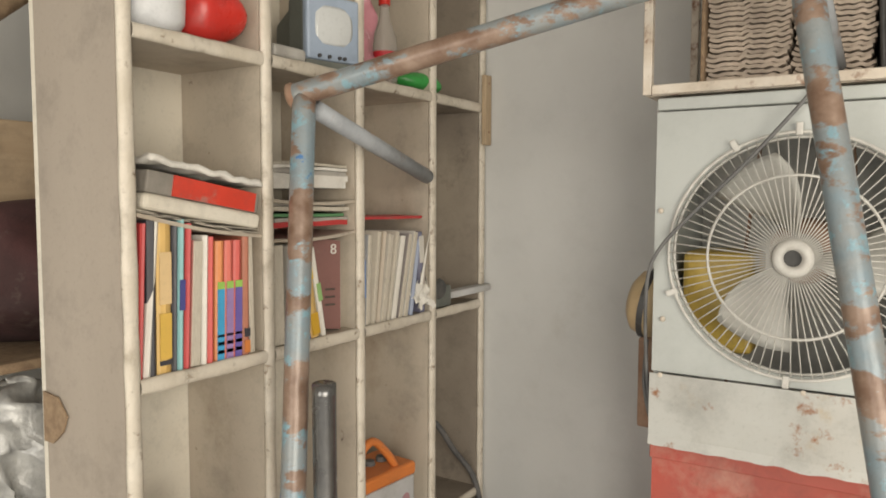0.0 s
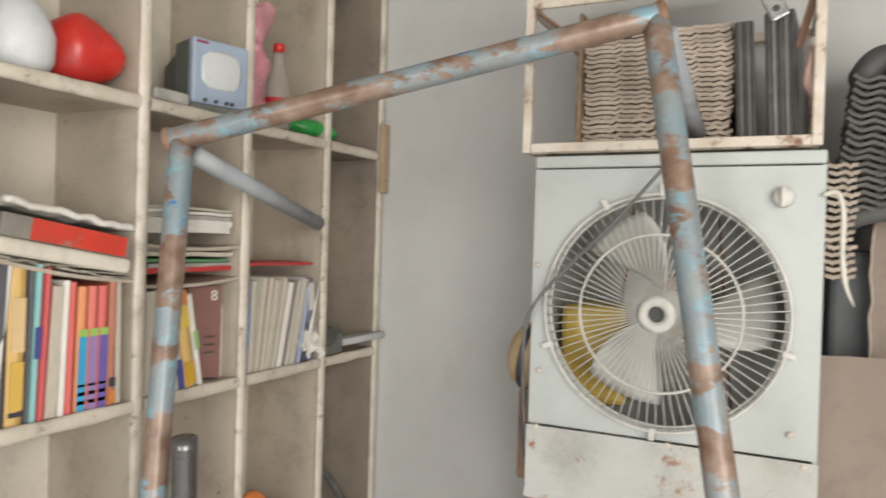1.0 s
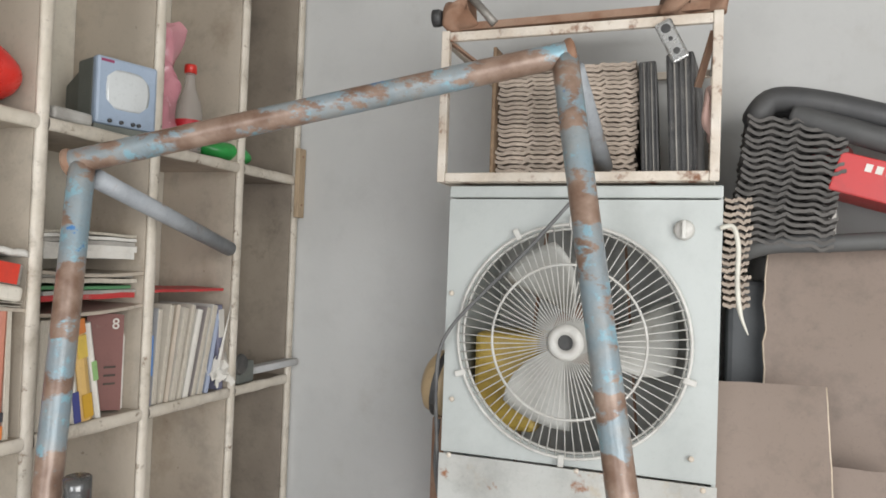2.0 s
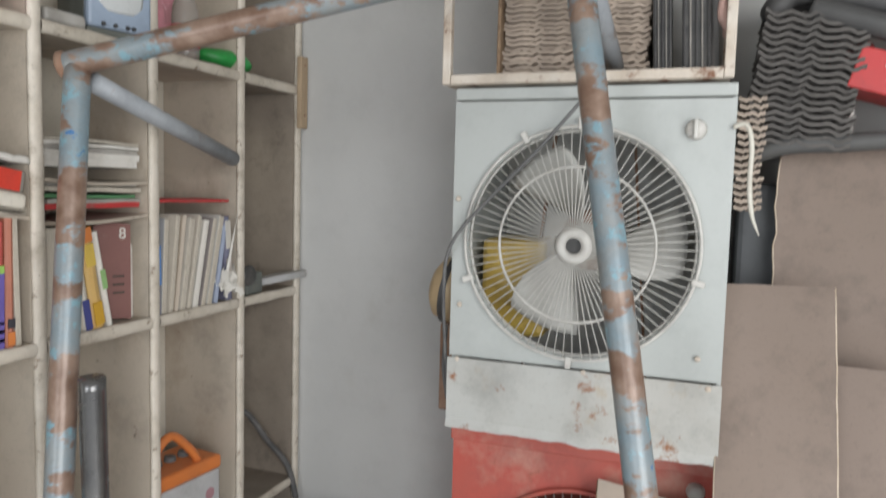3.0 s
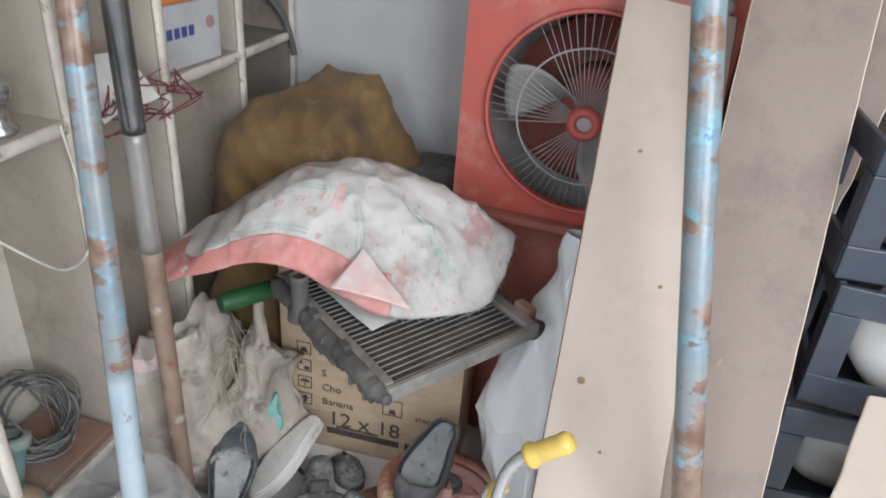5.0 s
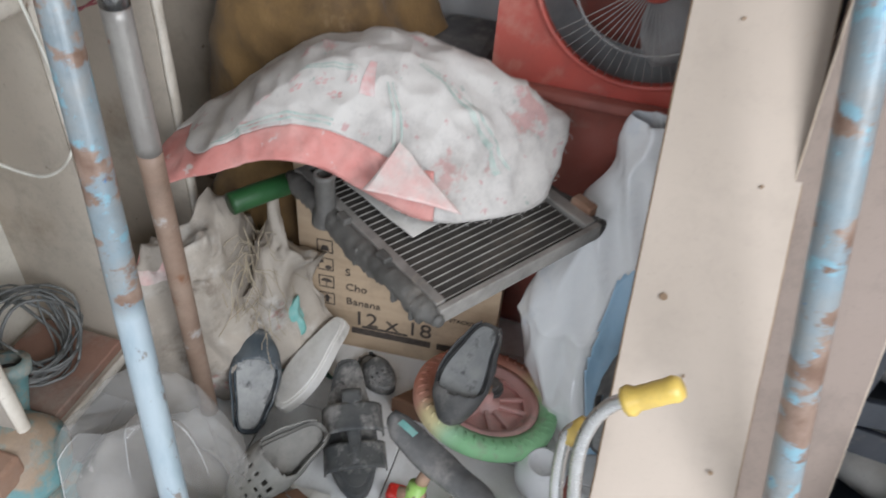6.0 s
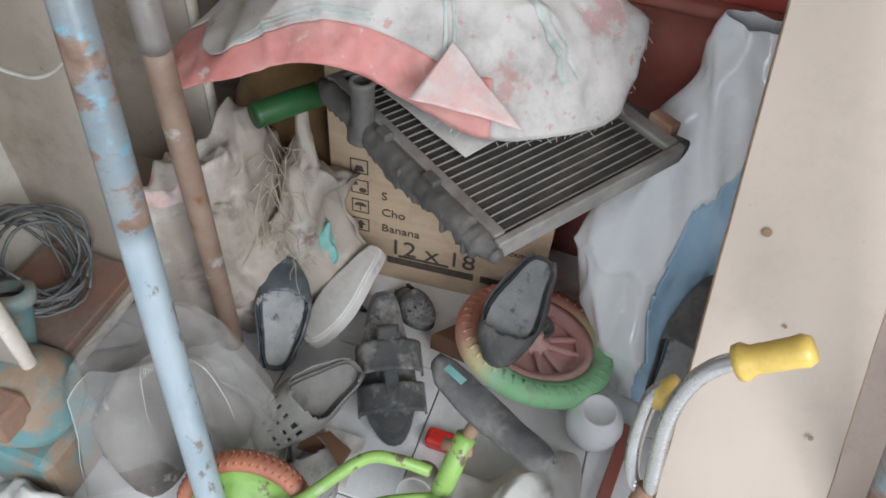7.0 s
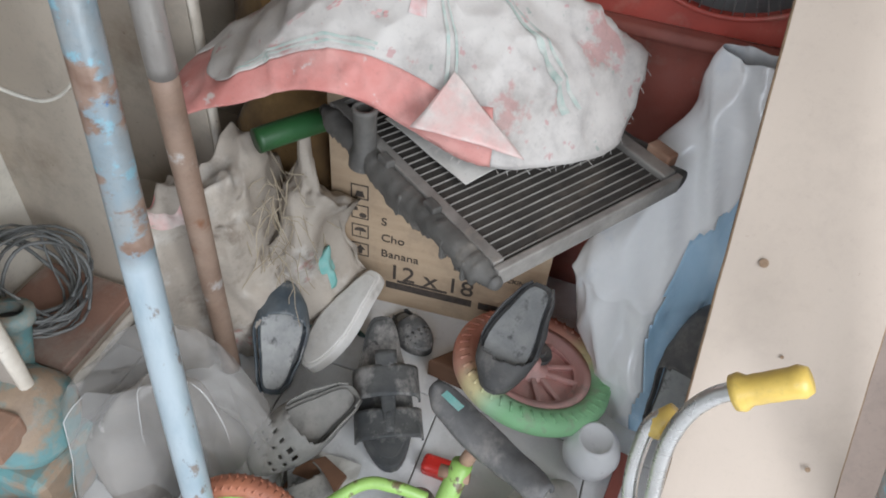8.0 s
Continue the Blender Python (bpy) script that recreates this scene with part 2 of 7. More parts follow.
dark_plastic = surface("dark_plastic", (0.035, 0.035, 0.037), (0.06, 0.058, 0.055), 12.0, 0.5, stains=(((0.20, 0.18, 0.16), 7.0, 0.58, 0.85),))
dusty_black = surface("dusty_black", (0.075, 0.075, 0.075), (0.14, 0.135, 0.13), 16.0, 0.7, bump=0.3, stains=(((0.26, 0.24, 0.22), 22.0, 0.52, 0.78),))
cardboard = surface("cardboard", (0.50, 0.375, 0.25), (0.455, 0.335, 0.22), 5.0, 0.85, bump=0.12, grain=25, stretch=(1, 1, 12), stains=(((0.33, 0.23, 0.15), 9.0, 0.68, 0.8),))
cardboard_edge = surface("cardboard_edge", (0.68, 0.58, 0.46), (0.56, 0.45, 0.33), 60.0, 0.9, bump=0.4)
hardboard = surface("hardboard", (0.46, 0.385, 0.315), (0.425, 0.355, 0.29), 3.0, 0.75, grime=0.2, bump=0.05, stains=(((0.42, 0.31, 0.22), 9.0, 0.68, 0.78), ((0.20, 0.14, 0.10), 30.0, 0.735, 0.75)))
brown_board = surface("brown_board", (0.27, 0.212, 0.176), (0.24, 0.187, 0.152), 2.5, 0.8, bump=0.1, stains=(((0.17, 0.13, 0.105), 5.0, 0.6, 0.75), ((0.38, 0.31, 0.25), 13.0, 0.7, 0.76)))
ink = surface("ink", (0.05, 0.04, 0.035), (0.09, 0.07, 0.055), 60.0, 0.85, bump=0)


def peeling(name, z_change=None):
    """Old tube paint: grey-blue and sky-blue coats flaked off to brown rust in slanting bands."""
    mt = surface(name, (0.20, 0.265, 0.30), (0.255, 0.26, 0.25), 15.0, 0.36, metal=0.1, bump=0.2, grain=70,
                 stains=(((0.20, 0.34, 0.40), 24.0, 0.545, 0.60), ((0.05, 0.16, 0.36), 17.0, 0.64, 0.67)))
    nt = mt.node_tree
    bsdf = nt.nodes["Principled BSDF"]
    old = bsdf.inputs["Base Color"].links[0].from_socket
    coord = nt.nodes["Texture Coordinate"].outputs["Object"]
    band = ramp(nt, noise_node(nt, coord, 13.0, 6.0, (0.6, 0.6, 1.1), 0.65), 0.49, 0.53, (0, 0, 0), (1, 1, 1))
    rust = ramp(nt, noise_node(nt, coord, 30.0, 4.0), 0.35, 0.7, (0.165, 0.098, 0.066), (0.30, 0.215, 0.165))
    col = mixed(nt, band, old, rust)
    if z_change is not None:
        sep = nt.nodes.new("ShaderNodeSeparateXYZ")
        nt.links.new(coord, sep.inputs[0])
        low = nt.nodes.new("ShaderNodeMapRange")
        low.inputs[1].default_value, low.inputs[2].default_value = z_change - 0.01, z_change + 0.01
        low.inputs[3].default_value, low.inputs[4].default_value = 1.0, 0.0
        nt.links.new(sep.outputs[2], low.inputs[0])
        coat = ramp(nt, noise_node(nt, coord, 26.0, 5.0, (1, 1, 0.3)), 0.40, 0.66, (0.37, 0.43, 0.46), (0.28, 0.35, 0.39))
        chips = ramp(nt, noise_node(nt, coord, 34.0, 6.0, (1, 1, 0.5), 0.7), 0.60, 0.66, (0, 0, 0), (1, 1, 1))
        coat = mixed(nt, chips, coat, (0.20, 0.17, 0.145))
        col = mixed(nt, low.outputs[0], col, coat)
    nt.links.new(col, bsdf.inputs["Base Color"])
    return mt


blue_pipe_paint = peeling("blue_pipe_paint", 0.62)
pipe_paint = peeling("pipe_paint")
brace_paint = surface("brace_paint", (0.36, 0.38, 0.40), (0.30, 0.32, 0.34), 12.0, 0.5, stains=(((0.30, 0.22, 0.16), 20.0, 0.62, 0.7),))
brown_pipe_steel = surface("brown_pipe_steel", (0.235, 0.155, 0.11), (0.30, 0.215, 0.16), 14.0, 0.55, metal=0.1, bump=0.2, stains=(((0.42, 0.39, 0.36), 20.0, 0.6, 0.7), (RUST, 13.0, 0.6, 0.7)))
dark_pipe_steel = surface("dark_pipe_steel", (0.13, 0.13, 0.13), (0.22, 0.215, 0.205), 10.0, 0.25, metal=0.75, bump=0.1)
chrome = surface("chrome", (0.55, 0.55, 0.54), (0.45, 0.44, 0.42), 20.0, 0.28, metal=0.9, bump=0.05)
paper_white = surface("paper_white", (0.72, 0.70, 0.65), (0.64, 0.61, 0.55), 20.0, 0.85, bump=0.2)
page_edge = surface("page_edge", (0.62, 0.57, 0.48), (0.50, 0.45, 0.37), 60.0, 0.9, bump=0.5, stretch=(1, 12, 1))

# ---- room ----
def room():
    wx0, wx1, wy0, wy1, top = -1.75, 1.75, -1.75, 2.135, 2.9
    solo("wall_north", box((wx0 - 0.2, wy1, 0), (wx1 + 0.2, wy1 + 0.2, top)), wall_paint, "pale grey painted plaster wall, dusty and scuffed", "wall", (0, wy1, 0), kind="structure")
    solo("wall_west", box((wx0 - 0.2, wy0, 0), (wx0, wy1 - 0.002, top)), wall_paint, "pale grey painted plaster wall", "wall", (wx0, 0, 0), kind="structure")
    solo("wall_east", box((wx1, 1.15, 0), (wx1 + 0.2, wy1 - 0.002, top)), wall_paint, "pale grey painted plaster wall beside the open shopfront", "wall", (wx1, 1.4, 0), kind="structure")
    solo("lintel", box((wx1, wy0, 2.66), (wx1 + 0.2, 1.148, top)), wall_paint, "plaster lintel over the open shopfront", "lintel", (wx1, -0.5, 2.7), kind="structure")
    solo("wall_south", box((wx0 - 0.2, wy0 - 0.2, 0), (-0.75, wy0 - 0.002, top)), wall_paint, "pale grey painted plaster wall beside the doorway", "wall", (0, wy0, 2.7), kind="structure")
    solo("ceiling", box((wx0 - 0.2, wy0 - 0.2, top + 0.004), (wx1 + 0.2, wy1 + 0.2, top + 0.15)), cement, "plain plastered ceiling", "ceiling", (0, 0, top), kind="structure")
    solo("ground", box((-40, -40, -0.24), (40, 40, -0.125)), cement, "bare cement ground outside the shop", "ground", (0, -5, -0.2), kind="structure")
    floor = solo("floor", box((wx0 - 0.2, wy0 - 0.2, -0.12), (wx1 + 0.2, wy1 + 0.2, -0.006)), grout, "dusty pale grey marble floor tiles", "floor", (0, 0, 0), kind="structure")
    solo("baseboard", box((wx0, wy1 - 0.012, 0), (wx1, wy1 - 0.002, 0.10), 0.002), dusty_black, "dark painted skirting along the wall", "baseboard", (0, wy1, 0), kind="structure")
    return floor


floor = room()
# ---- bookcase ----
FRONT, BACK = -0.655, -0.875
COLS = (1.035, 1.316, 1.583, 1.868, 2.118)
BOARDS = (0.20, 0.908, 1.434, 1.966, 2.50)


def bookcase():
    case = thing("bookcase", "tall chipped cream wooden bookcase full of books and scrap", "bookcase", (FRONT, 1.55, 0))
    for i, y in enumerate(COLS):
        outer = i in (0, 4)
        half = 0.010
        mat = shelf_side if i == 0 else (shelf_shaded if i == 4 else shelf_paint)
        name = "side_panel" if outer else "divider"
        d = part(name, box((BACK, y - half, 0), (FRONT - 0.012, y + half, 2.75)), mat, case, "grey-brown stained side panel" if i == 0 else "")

        def edge(u, v, y=y):
            # a lip of thick chipped paint on the front edge
            z = 2.75 * u
            a = 6.28318 * v
            w = 0.0125 + 0.002 * noise.noise(Vector((y * 9, z * 14, 0)))
            return Vector((FRONT - 0.006 + 0.008 * math.cos(a), y + w * math.sin(a), z))
        part("edge_strip", sheet(edge, 90, 10, wrap=True), shelf_edge, d, "chipped cream edge strip", smooth=True)
    for i in range(4):
        y0, y1 = COLS[i] + 0.0105, COLS[i + 1] - 0.0105
        # last bay's back and boards take the paint darkened for shade
        part("back_panel", box((BACK - 0.012, y0 - 0.02, 0), (BACK - 0.001, y1 + 0.02, 2.75)), shelf_shaded if i == 3 else shelf_back, case)
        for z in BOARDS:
            b = part("shelf_board", box((BACK, y0, z - 0.010), (FRONT - 0.010, y1, z + 0.010)), shelf_shaded if i == 3 else shelf_paint, case)

            def lip(u, v, z=z, y0=y0, y1=y1):
                y = y0 + (y1 - y0) * u
                a = 6.28318 * v
                w = 0.0125 + 0.0022 * noise.noise(Vector((z * 7, y * 16, 3)))
                return Vector((FRONT - 0.006 + 0.007 * math.cos(a), y, z + w * math.sin(a)))
            part("edge_strip", sheet(lip, 20, 10, wrap=True), shelf_edge, b, "chipped cream edge strip", smooth=True)
    # thin sagging inner shelves
    for y0, y1, z0, z1 in ((1.046, 1.305, 1.694, 1.650), (1.327, 1.572, 1.714, 1.712), (1.327, 1.572, 1.640, 1.648)):
        def ply(u, v, y0=y0, y1=y1, z0=z0, z1=z1):
            return Vector((BACK + 0.002 + (FRONT - BACK - 0.012) * v, y0 + (y1 - y0) * u, z0 + (z1 - z0) * u - 0.006 * math.sin(3.14 * u)))
        part("thin_shelf", sheet(ply, 10, 3, 0.006), shelf_paint, case, "thin sagging plywood shelf")
    # split chipboard at the side panel
    chip = [(-0.875, 1.405), (-0.835, 1.400), (-0.81, 1.372), (-0.822, 1.345), (-0.85, 1.322), (-0.875, 1.322)]
    bm = prism(chip, 0, 0.003, Matrix.Translation((0, 1.0225, 0)) @ Matrix.Rotation(radians(90), 4, "X"))
    part("broken_patch", bm, chipboard, case, "broken veneer showing raw chipboard")
    return case


bookcase()

# ---- air coolers ----
def pierced(x0, x1, z0, z1, cx, cz, r, y0, y1, n=72):
    """An upright panel with a round hole."""
    bm = bmesh.new()
    angles = sorted([6.28318 * i / n for i in range(n)] + [math.atan2(z - cz, x - cx) % 6.28318 for x in (x0, x1) for z in (z0, z1)])
    rows = []
    for a in angles:
        c, s = math.cos(a), math.sin(a)
        k = min(((x1 if c > 0 else x0) - cx) / c if abs(c) > 1e-6 else 9, ((z1 if s > 0 else z0) - cz) / s if abs(s) > 1e-6 else 9)
        rows.append([bm.verts.new(p) for p in ((cx + r * c, y0, cz + r * s), (cx + k * c, y0, cz + k * s), (cx + k * c, y1, cz + k * s), (cx + r * c, y1, cz + r * s))])
    m = len(rows)
    for i in range(m):
        a, b = rows[i], rows[(i + 1) % m]
        for j in range(4):
            k = (j + 1) % 4
            bm.faces.new((a[j], a[k], b[k], b[j]))
    bmesh.ops.recalc_face_normals(bm, faces=bm.faces)
    return bm


def circle(cx, y, cz, r, n=56):
    return [(cx + r * math.cos(6.28318 * i / n), y, cz + r * math.sin(6.28318 * i / n)) for i in range(n)]


def spokes(grille, cx, cz, y_rim, r_in, r_out, dome, count, wire, mat, skip=()):
    """Radial wires that share one mesh, each turned round the fan's axis."""
    pts = [(r_in + (r_out - r_in) * k / 5, -dome * math.cos(1.5708 * k / 5), 0) for k in range(6)]
    me = mesh_of("spoke", tube([(x, y, 0) for x, y, _ in pts], wire, 5), mat, True)
    origin = WORLD_OF[grille].inverted() @ Vector((cx, y_rim, cz))
    for i in range(count):
        if i in skip:
            continue
        ob = new("spoke", me)
        ob.parent = grille
        ob.matrix_basis = Matrix.Translation(origin) @ Matrix.Rotation(6.28318 * i / count, 4, "Y")


def blade(cx, cz, y, turn, r0, r1, pitch=0.035):
    def fn(u, v):
        r = r0 + (r1 - r0) * u
        w = radians(16 + 34 * math.sin(1.9 * u + 0.35))
        a = radians(turn) + w * (v - 0.5) + 0.35 * u
        return Vector((cx + r * math.cos(a), y + pitch * (v - 0.5) * (1.2 - 0.5 * u) * 2, cz + r * math.sin(a)))
    return sheet(fn, 12, 8, 0.002)


def white_cooler():
    x0, x1, y0, y1, z0, z1 = -0.078, 0.412, 1.722, 2.115, 1.255, 1.905
    cx, cz, r = 0.160, 1.625, 0.205
    c = thing("air_cooler", "dented white steel air cooler with wire fan grille, rusty foot", "air cooler", (0.16, 1.9, z0))
    part("front_panel", pierced(x0, x1, 1.400, 1.880, cx, cz, r, y0, y0 + 0.012), white_steel, c)
    part("top_fascia", box((x0, y0 - 0.004, 1.883), (x1, y0 + 0.012, z1), 0.003), white_steel, c)

    def skirt(u, v):
        p = Vector((x0 - 0.002 + (x1 - x0 + 0.004) * u, y0 - 0.006, 1.262 - 0.006 * u + (1.397 - 1.262 + 0.006 * u) * v))
        dent = noise.noise(Vector((u * 5, v * 2, 4))) * 0.004
        p.y += dent - (0.004 if v < 0.1 else 0)
        if v == 0:
            p.z += noise.noise(Vector((u * 12, 0, 1))) * 0.006
        return p
    part("lower_panel", sheet(skirt, 36, 8, 0.002), white_rusty, c, "white lower panel, rust-streaked and bent")
    for a, b in (((x0, y0 + 0.013, z0), (x0 + 0.008, y1, z1)), ((x1 - 0.008, y0 + 0.013, z0), (x1, y1, z1))):
        part("body_side", box(a, b, 0.002), white_steel, c)
    part("body_top", box((x0 + 0.009, y0 + 0.013, z1 - 0.008), (x1 - 0.009, y1, z1)), white_steel, c)
    part("body_base", box((x0 + 0.009, y0 + 0.013, z0), (x1 - 0.009, y1, z0 + 0.008)), white_steel, c)
    part("cooling_pad", box((x0 + 0.009, y1 - 0.03, z0 + 0.009), (x1 - 0.009, y1 - 0.002, z1 - 0.009)), cooler_inside, c)
    g = part("grille", tube(circle(cx, y0 - 0.010, cz, r + 0.004, 72), 0.0030, 8, closed=True), white_wire, c, "white wire fan grille", True)
    part("ring", tube(circle(cx, y0 - 0.030, cz, 0.137), 0.0024, 6, closed=True), white_wire, g, smooth=True)
    part("ring", tube(circle(cx, y0 + 0.004, cz, r - 0.003, 72), 0.0028, 6, closed=True), white_wire, g, smooth=True)
    spokes(g, cx, cz, y0 - 0.010, 0.026, r + 0.004, 0.034, 76, 0.00105, white_wire)
    turn = Matrix.Translation((cx, y0 - 0.044, cz)) @ Matrix.Rotation(radians(90), 4, "X")
    part("grille_boss", lathe([(0.014, -0.004), (0.014, 0.006), (0.024, 0.009), (0.031, 0.005), (0.033, -0.006), (0.031, -0.012)], 32, turn), white_wire, g, "round white cap with a dark hole", True)
    part("boss_hole", lathe([(0, -0.002), (0.0145, -0.002)], 20, turn), dark_plastic, g)
    for t in (90, 118, 268, 345, 200):
        a = radians(t)
        p = Vector((cx + (r + 0.008) * math.cos(a), y0 - 0.012, cz + (r + 0.008) * math.sin(a)))
        d = Vector((math.cos(a), 0, math.sin(a)))
        part("clip", beam(p - d * 0.010, p + d * 0.012, 0.011, 0.005, up=(0, 1, 0), bevel=0.002), white_wire, g)
    for t in (105, 225, 345):
        part("fan_blade", blade(cx, cz, 1.80, t, 0.03, 0.185), blade_white, c, "dusty white fan blade", True)
    part("fan_hub", lathe([(0, 0.03), (0.028, 0.028), (0.034, 0), (0.034, -0.03)], 24, Matrix.Translation((cx, 1.80, cz)) @ Matrix.Rotation(radians(90), 4, "X")), blade_white, c, smooth=True)
    part("motor", lathe([(0, 0.06), (0.05, 0.055), (0.062, 0.03), (0.062, -0.05), (0.045, -0.07), (0, -0.07)], 24, Matrix.Translation((cx, 1.91, cz)) @ Matrix.Rotation(radians(90), 4, "X")), rust_iron, c, "rusty fan motor", True)
    for dx in (-0.15, 0.12):
        part("motor_bracket", beam((cx + dx, 1.93, z0 + 0.01), (cx + dx * 0.55, 1.93, z1 - 0.01), 0.022, 0.004), rust_iron, c)
    part("water_tray", box((-0.052, 1.83, 1.425), (0.080, 1.99, 1.620), 0.012, m=Matrix.Translation((0, 0, 0))), yellow_plastic, c, "yellow plastic water box")
    knob = part("knob", lathe([(0, 0.016), (0.014, 0.015), (0.0165, 0.010), (0.018, 0)], 22, Matrix.Translation((0.350, y0 - 0.001, 1.828)) @ Matrix.Rotation(radians(90), 4, "X")), white_wire, c, "cream plastic switch knob", True)
    part("knob_grip", box((0.3465, y0 - 0.026, 1.812), (0.3535, y0 - 0.014, 1.844), 0.002), white_wire, knob)
    for x, z in ((x0 + 0.018, 1.395), (cx + 0.02, 1.395), (x1 - 0.02, 1.39), (x0 + 0.02, 1.50), (x1 - 0.04, 1.44), (x0 + 0.012, 1.70)):
        part("screw", lathe([(0, 0.003), (0.004, 0.002), (0.0052, 0)], 10, Matrix.Translation((x, y0 - 0.0065, z)) @ Matrix.Rotation(radians(90), 4, "X")), rusty_white, c)
    return c


def red_cooler():
    x0, x1, y0, y1, z0, z1 = -0.108, 0.425, 1.85, 2.12, 0.0, 1.252
    cx, cz, r = 0.167, 0.905, 0.212
    c = thing("air_cooler", "faded red steel air cooler under the white one, rusty", "air cooler", (0.16, 1.98, 0))
    part("front_panel", pierced(x0, x1, 0.655, z1 - 0.012, cx, cz, r, y0, y0 + 0.010), red_steel, c)
    part("top_rail", box((x0 - 0.003, y0 - 0.010, 1.19), (x1 + 0.003, y0 - 0.001, z1 - 0.004), 0.003), red_steel, c)
    for a, b in (((x0, y0 + 0.011, 0.0), (x0 + 0.006, y1, z1 - 0.012)), ((x1 - 0.006, y0 + 0.011, 0.0), (x1, y1, z1 - 0.012))):
        part("body_side", box(a, b), red_steel, c)
    part("body_top", box((x0, y0, z1 - 0.011), (x1, y1, z1)), red_steel, c)
    part("cooling_pad", box((x0 + 0.007, y1 - 0.025, 0.02), (x1 - 0.007, y1 - 0.002, z1 - 0.013)), cooler_inside, c)

    def tank(u, v):
        # the tank front bulges and rolls over into a ledge
        prof = ((0.0, 0.652), (-0.018, 0.648), (-0.022, 0.636), (-0.014, 0.628), (-0.012, 0.45), (-0.016, 0.2), (-0.010, 0.0))
        f = v * (len(prof) - 1)
        i = min(int(f), len(prof) - 2)
        t = f - i
        dy, z = (prof[i][k] * (1 - t) + prof[i + 1][k] * t for k in (0, 1))
        return Vector((x0 - 0.004 + (x1 - x0 + 0.008) * u, y0 + dy + 0.003 * noise.noise(Vector((u * 4, v * 6, 2))), z))
    part("water_tank", sheet(tank, 24, 30, 0.003), red_tank, c, "rusty red-brown water tank with a rolled ledge", True)
    ring = part("grille", tube(circle(cx, y0 - 0.008, cz, r + 0.003, 72), 0.005, 8, closed=True), red_steel, c, "red wire fan grille with missing wires", True)
    part("ring", tube(circle(cx, y0 - 0.022, cz, 0.145), 0.0022, 6, closed=True), blade_grey, ring, smooth=True)
    spokes(ring, cx, cz, y0 - 0.008, 0.03, r, 0.028, 72, 0.0009, blade_grey, skip=set(range(29, 34)) | set(range(43, 47)))
    turn = Matrix.Translation((cx, y0 - 0.036, cz - 0.005)) @ Matrix.Rotation(radians(90), 4, "X")
    part("grille_boss", lathe([(0.016, -0.004), (0.016, 0.008), (0.028, 0.010), (0.036, 0.004), (0.037, -0.012)], 32, turn), red_steel, ring, "red round cap with a steel centre", True)
    part("boss_hole", lathe([(0, 0.002), (0.0165, 0.002)], 20, turn), blade_grey, ring)
    for t in (160, 40, 280):
        part("fan_blade", blade(cx, cz, 1.92, t, 0.03, 0.195), blade_grey, c, "dusty grey fan blade", True)
    part("motor", lathe([(0, 0.05), (0.06, 0.045), (0.075, 0.02), (0.075, -0.05), (0, -0.06)], 24, Matrix.Translation((cx, 1.99, cz)) @ Matrix.Rotation(radians(90), 4, "X")), red_tank, c, "red-brown fan motor", True)
    part("drum", lathe([(0.19, 0), (0.19, 0.09), (0.0, 0.092)], 40, Matrix.Translation((cx, 1.985, cz - 0.01)) @ Matrix.Rotation(radians(-90), 4, "X")), red_tank, c, "dark red-brown inner housing", True)
    part("knob", lathe([(0, 0.022), (0.013, 0.021), (0.015, 0.014), (0.018, 0)], 20, Matrix.Translation((0.382, y0 - 0.001, 1.155)) @ Matrix.Rotation(radians(90), 4, "X")), white_wire, c, "cream plastic switch knob", True)
    return c


white_cooler()
red_cooler()

# ---- tube frame ----
LEFT_FOOT, LEFT_TOP = Vector((-0.335, 0.955, 0.0)), Vector((-0.578, 1.324, 1.895))
RIGHT_FOOT, RIGHT_TOP = Vector((0.570, 1.069, 0.0)), Vector((0.1675, 1.544, 2.085))


def tube_frame():
    f = thing("tube_frame", "rusty steel tube frame with flaking blue paint, leaning", "frame", LEFT_FOOT)
    n = 60
    part("leg", tube([LEFT_FOOT.lerp(LEFT_TOP, k / n) + ripple((0, 0, k * 0.2), 1.0, 0.0006) for k in range(n + 1)], 0.0205, 20), blue_pipe_paint, f, "tube leg, pale blue below and rusty above", True)
    part("leg", tube([RIGHT_FOOT.lerp(RIGHT_TOP, k / n) for k in range(n + 1)], 0.0215, 20), pipe_paint, f, "tube leg with rust bands", True)
    d = (RIGHT_TOP - LEFT_TOP).normalized()
    bar = part("top_bar", tube([LEFT_TOP - d * 0.022 + (RIGHT_TOP - LEFT_TOP + d * 0.03) * (k / n) + Vector((0, 0, 0.008)) for k in range(n + 1)], 0.0205, 20), pipe_paint, f, "cross tube with peeling blue paint", True)
    for p, s in ((LEFT_TOP, -0.026), (RIGHT_TOP, 0.012)):
        q = p + d * s + Vector((0, 0, 0.008))
        part("end_cap", lathe([(0, 0.004), (0.018, 0.003), (0.0235, 0), (0.0235, -0.006), (0.02, -0.012)], 24, Matrix.Translation(q) @ (d * (1 if s > 0 else -1)).to_track_quat("Z", "Y").to_matrix().to_4x4()), rust_iron, bar, "rusty welded cap", True)
    part("brace", tube([LEFT_TOP + Vector((0.01, 0.02, -0.02)), Vector((-0.632, 1.80, 1.772))], 0.0165, 16), brace_paint, f, "plain grey brace tube", True)
    part("brace", tube([RIGHT_TOP + Vector((0.012, 0.02, -0.01)), Vector((0.205, 1.77, 1.945))], 0.0165, 16), brace_paint, f, "plain grey brace tube", True)


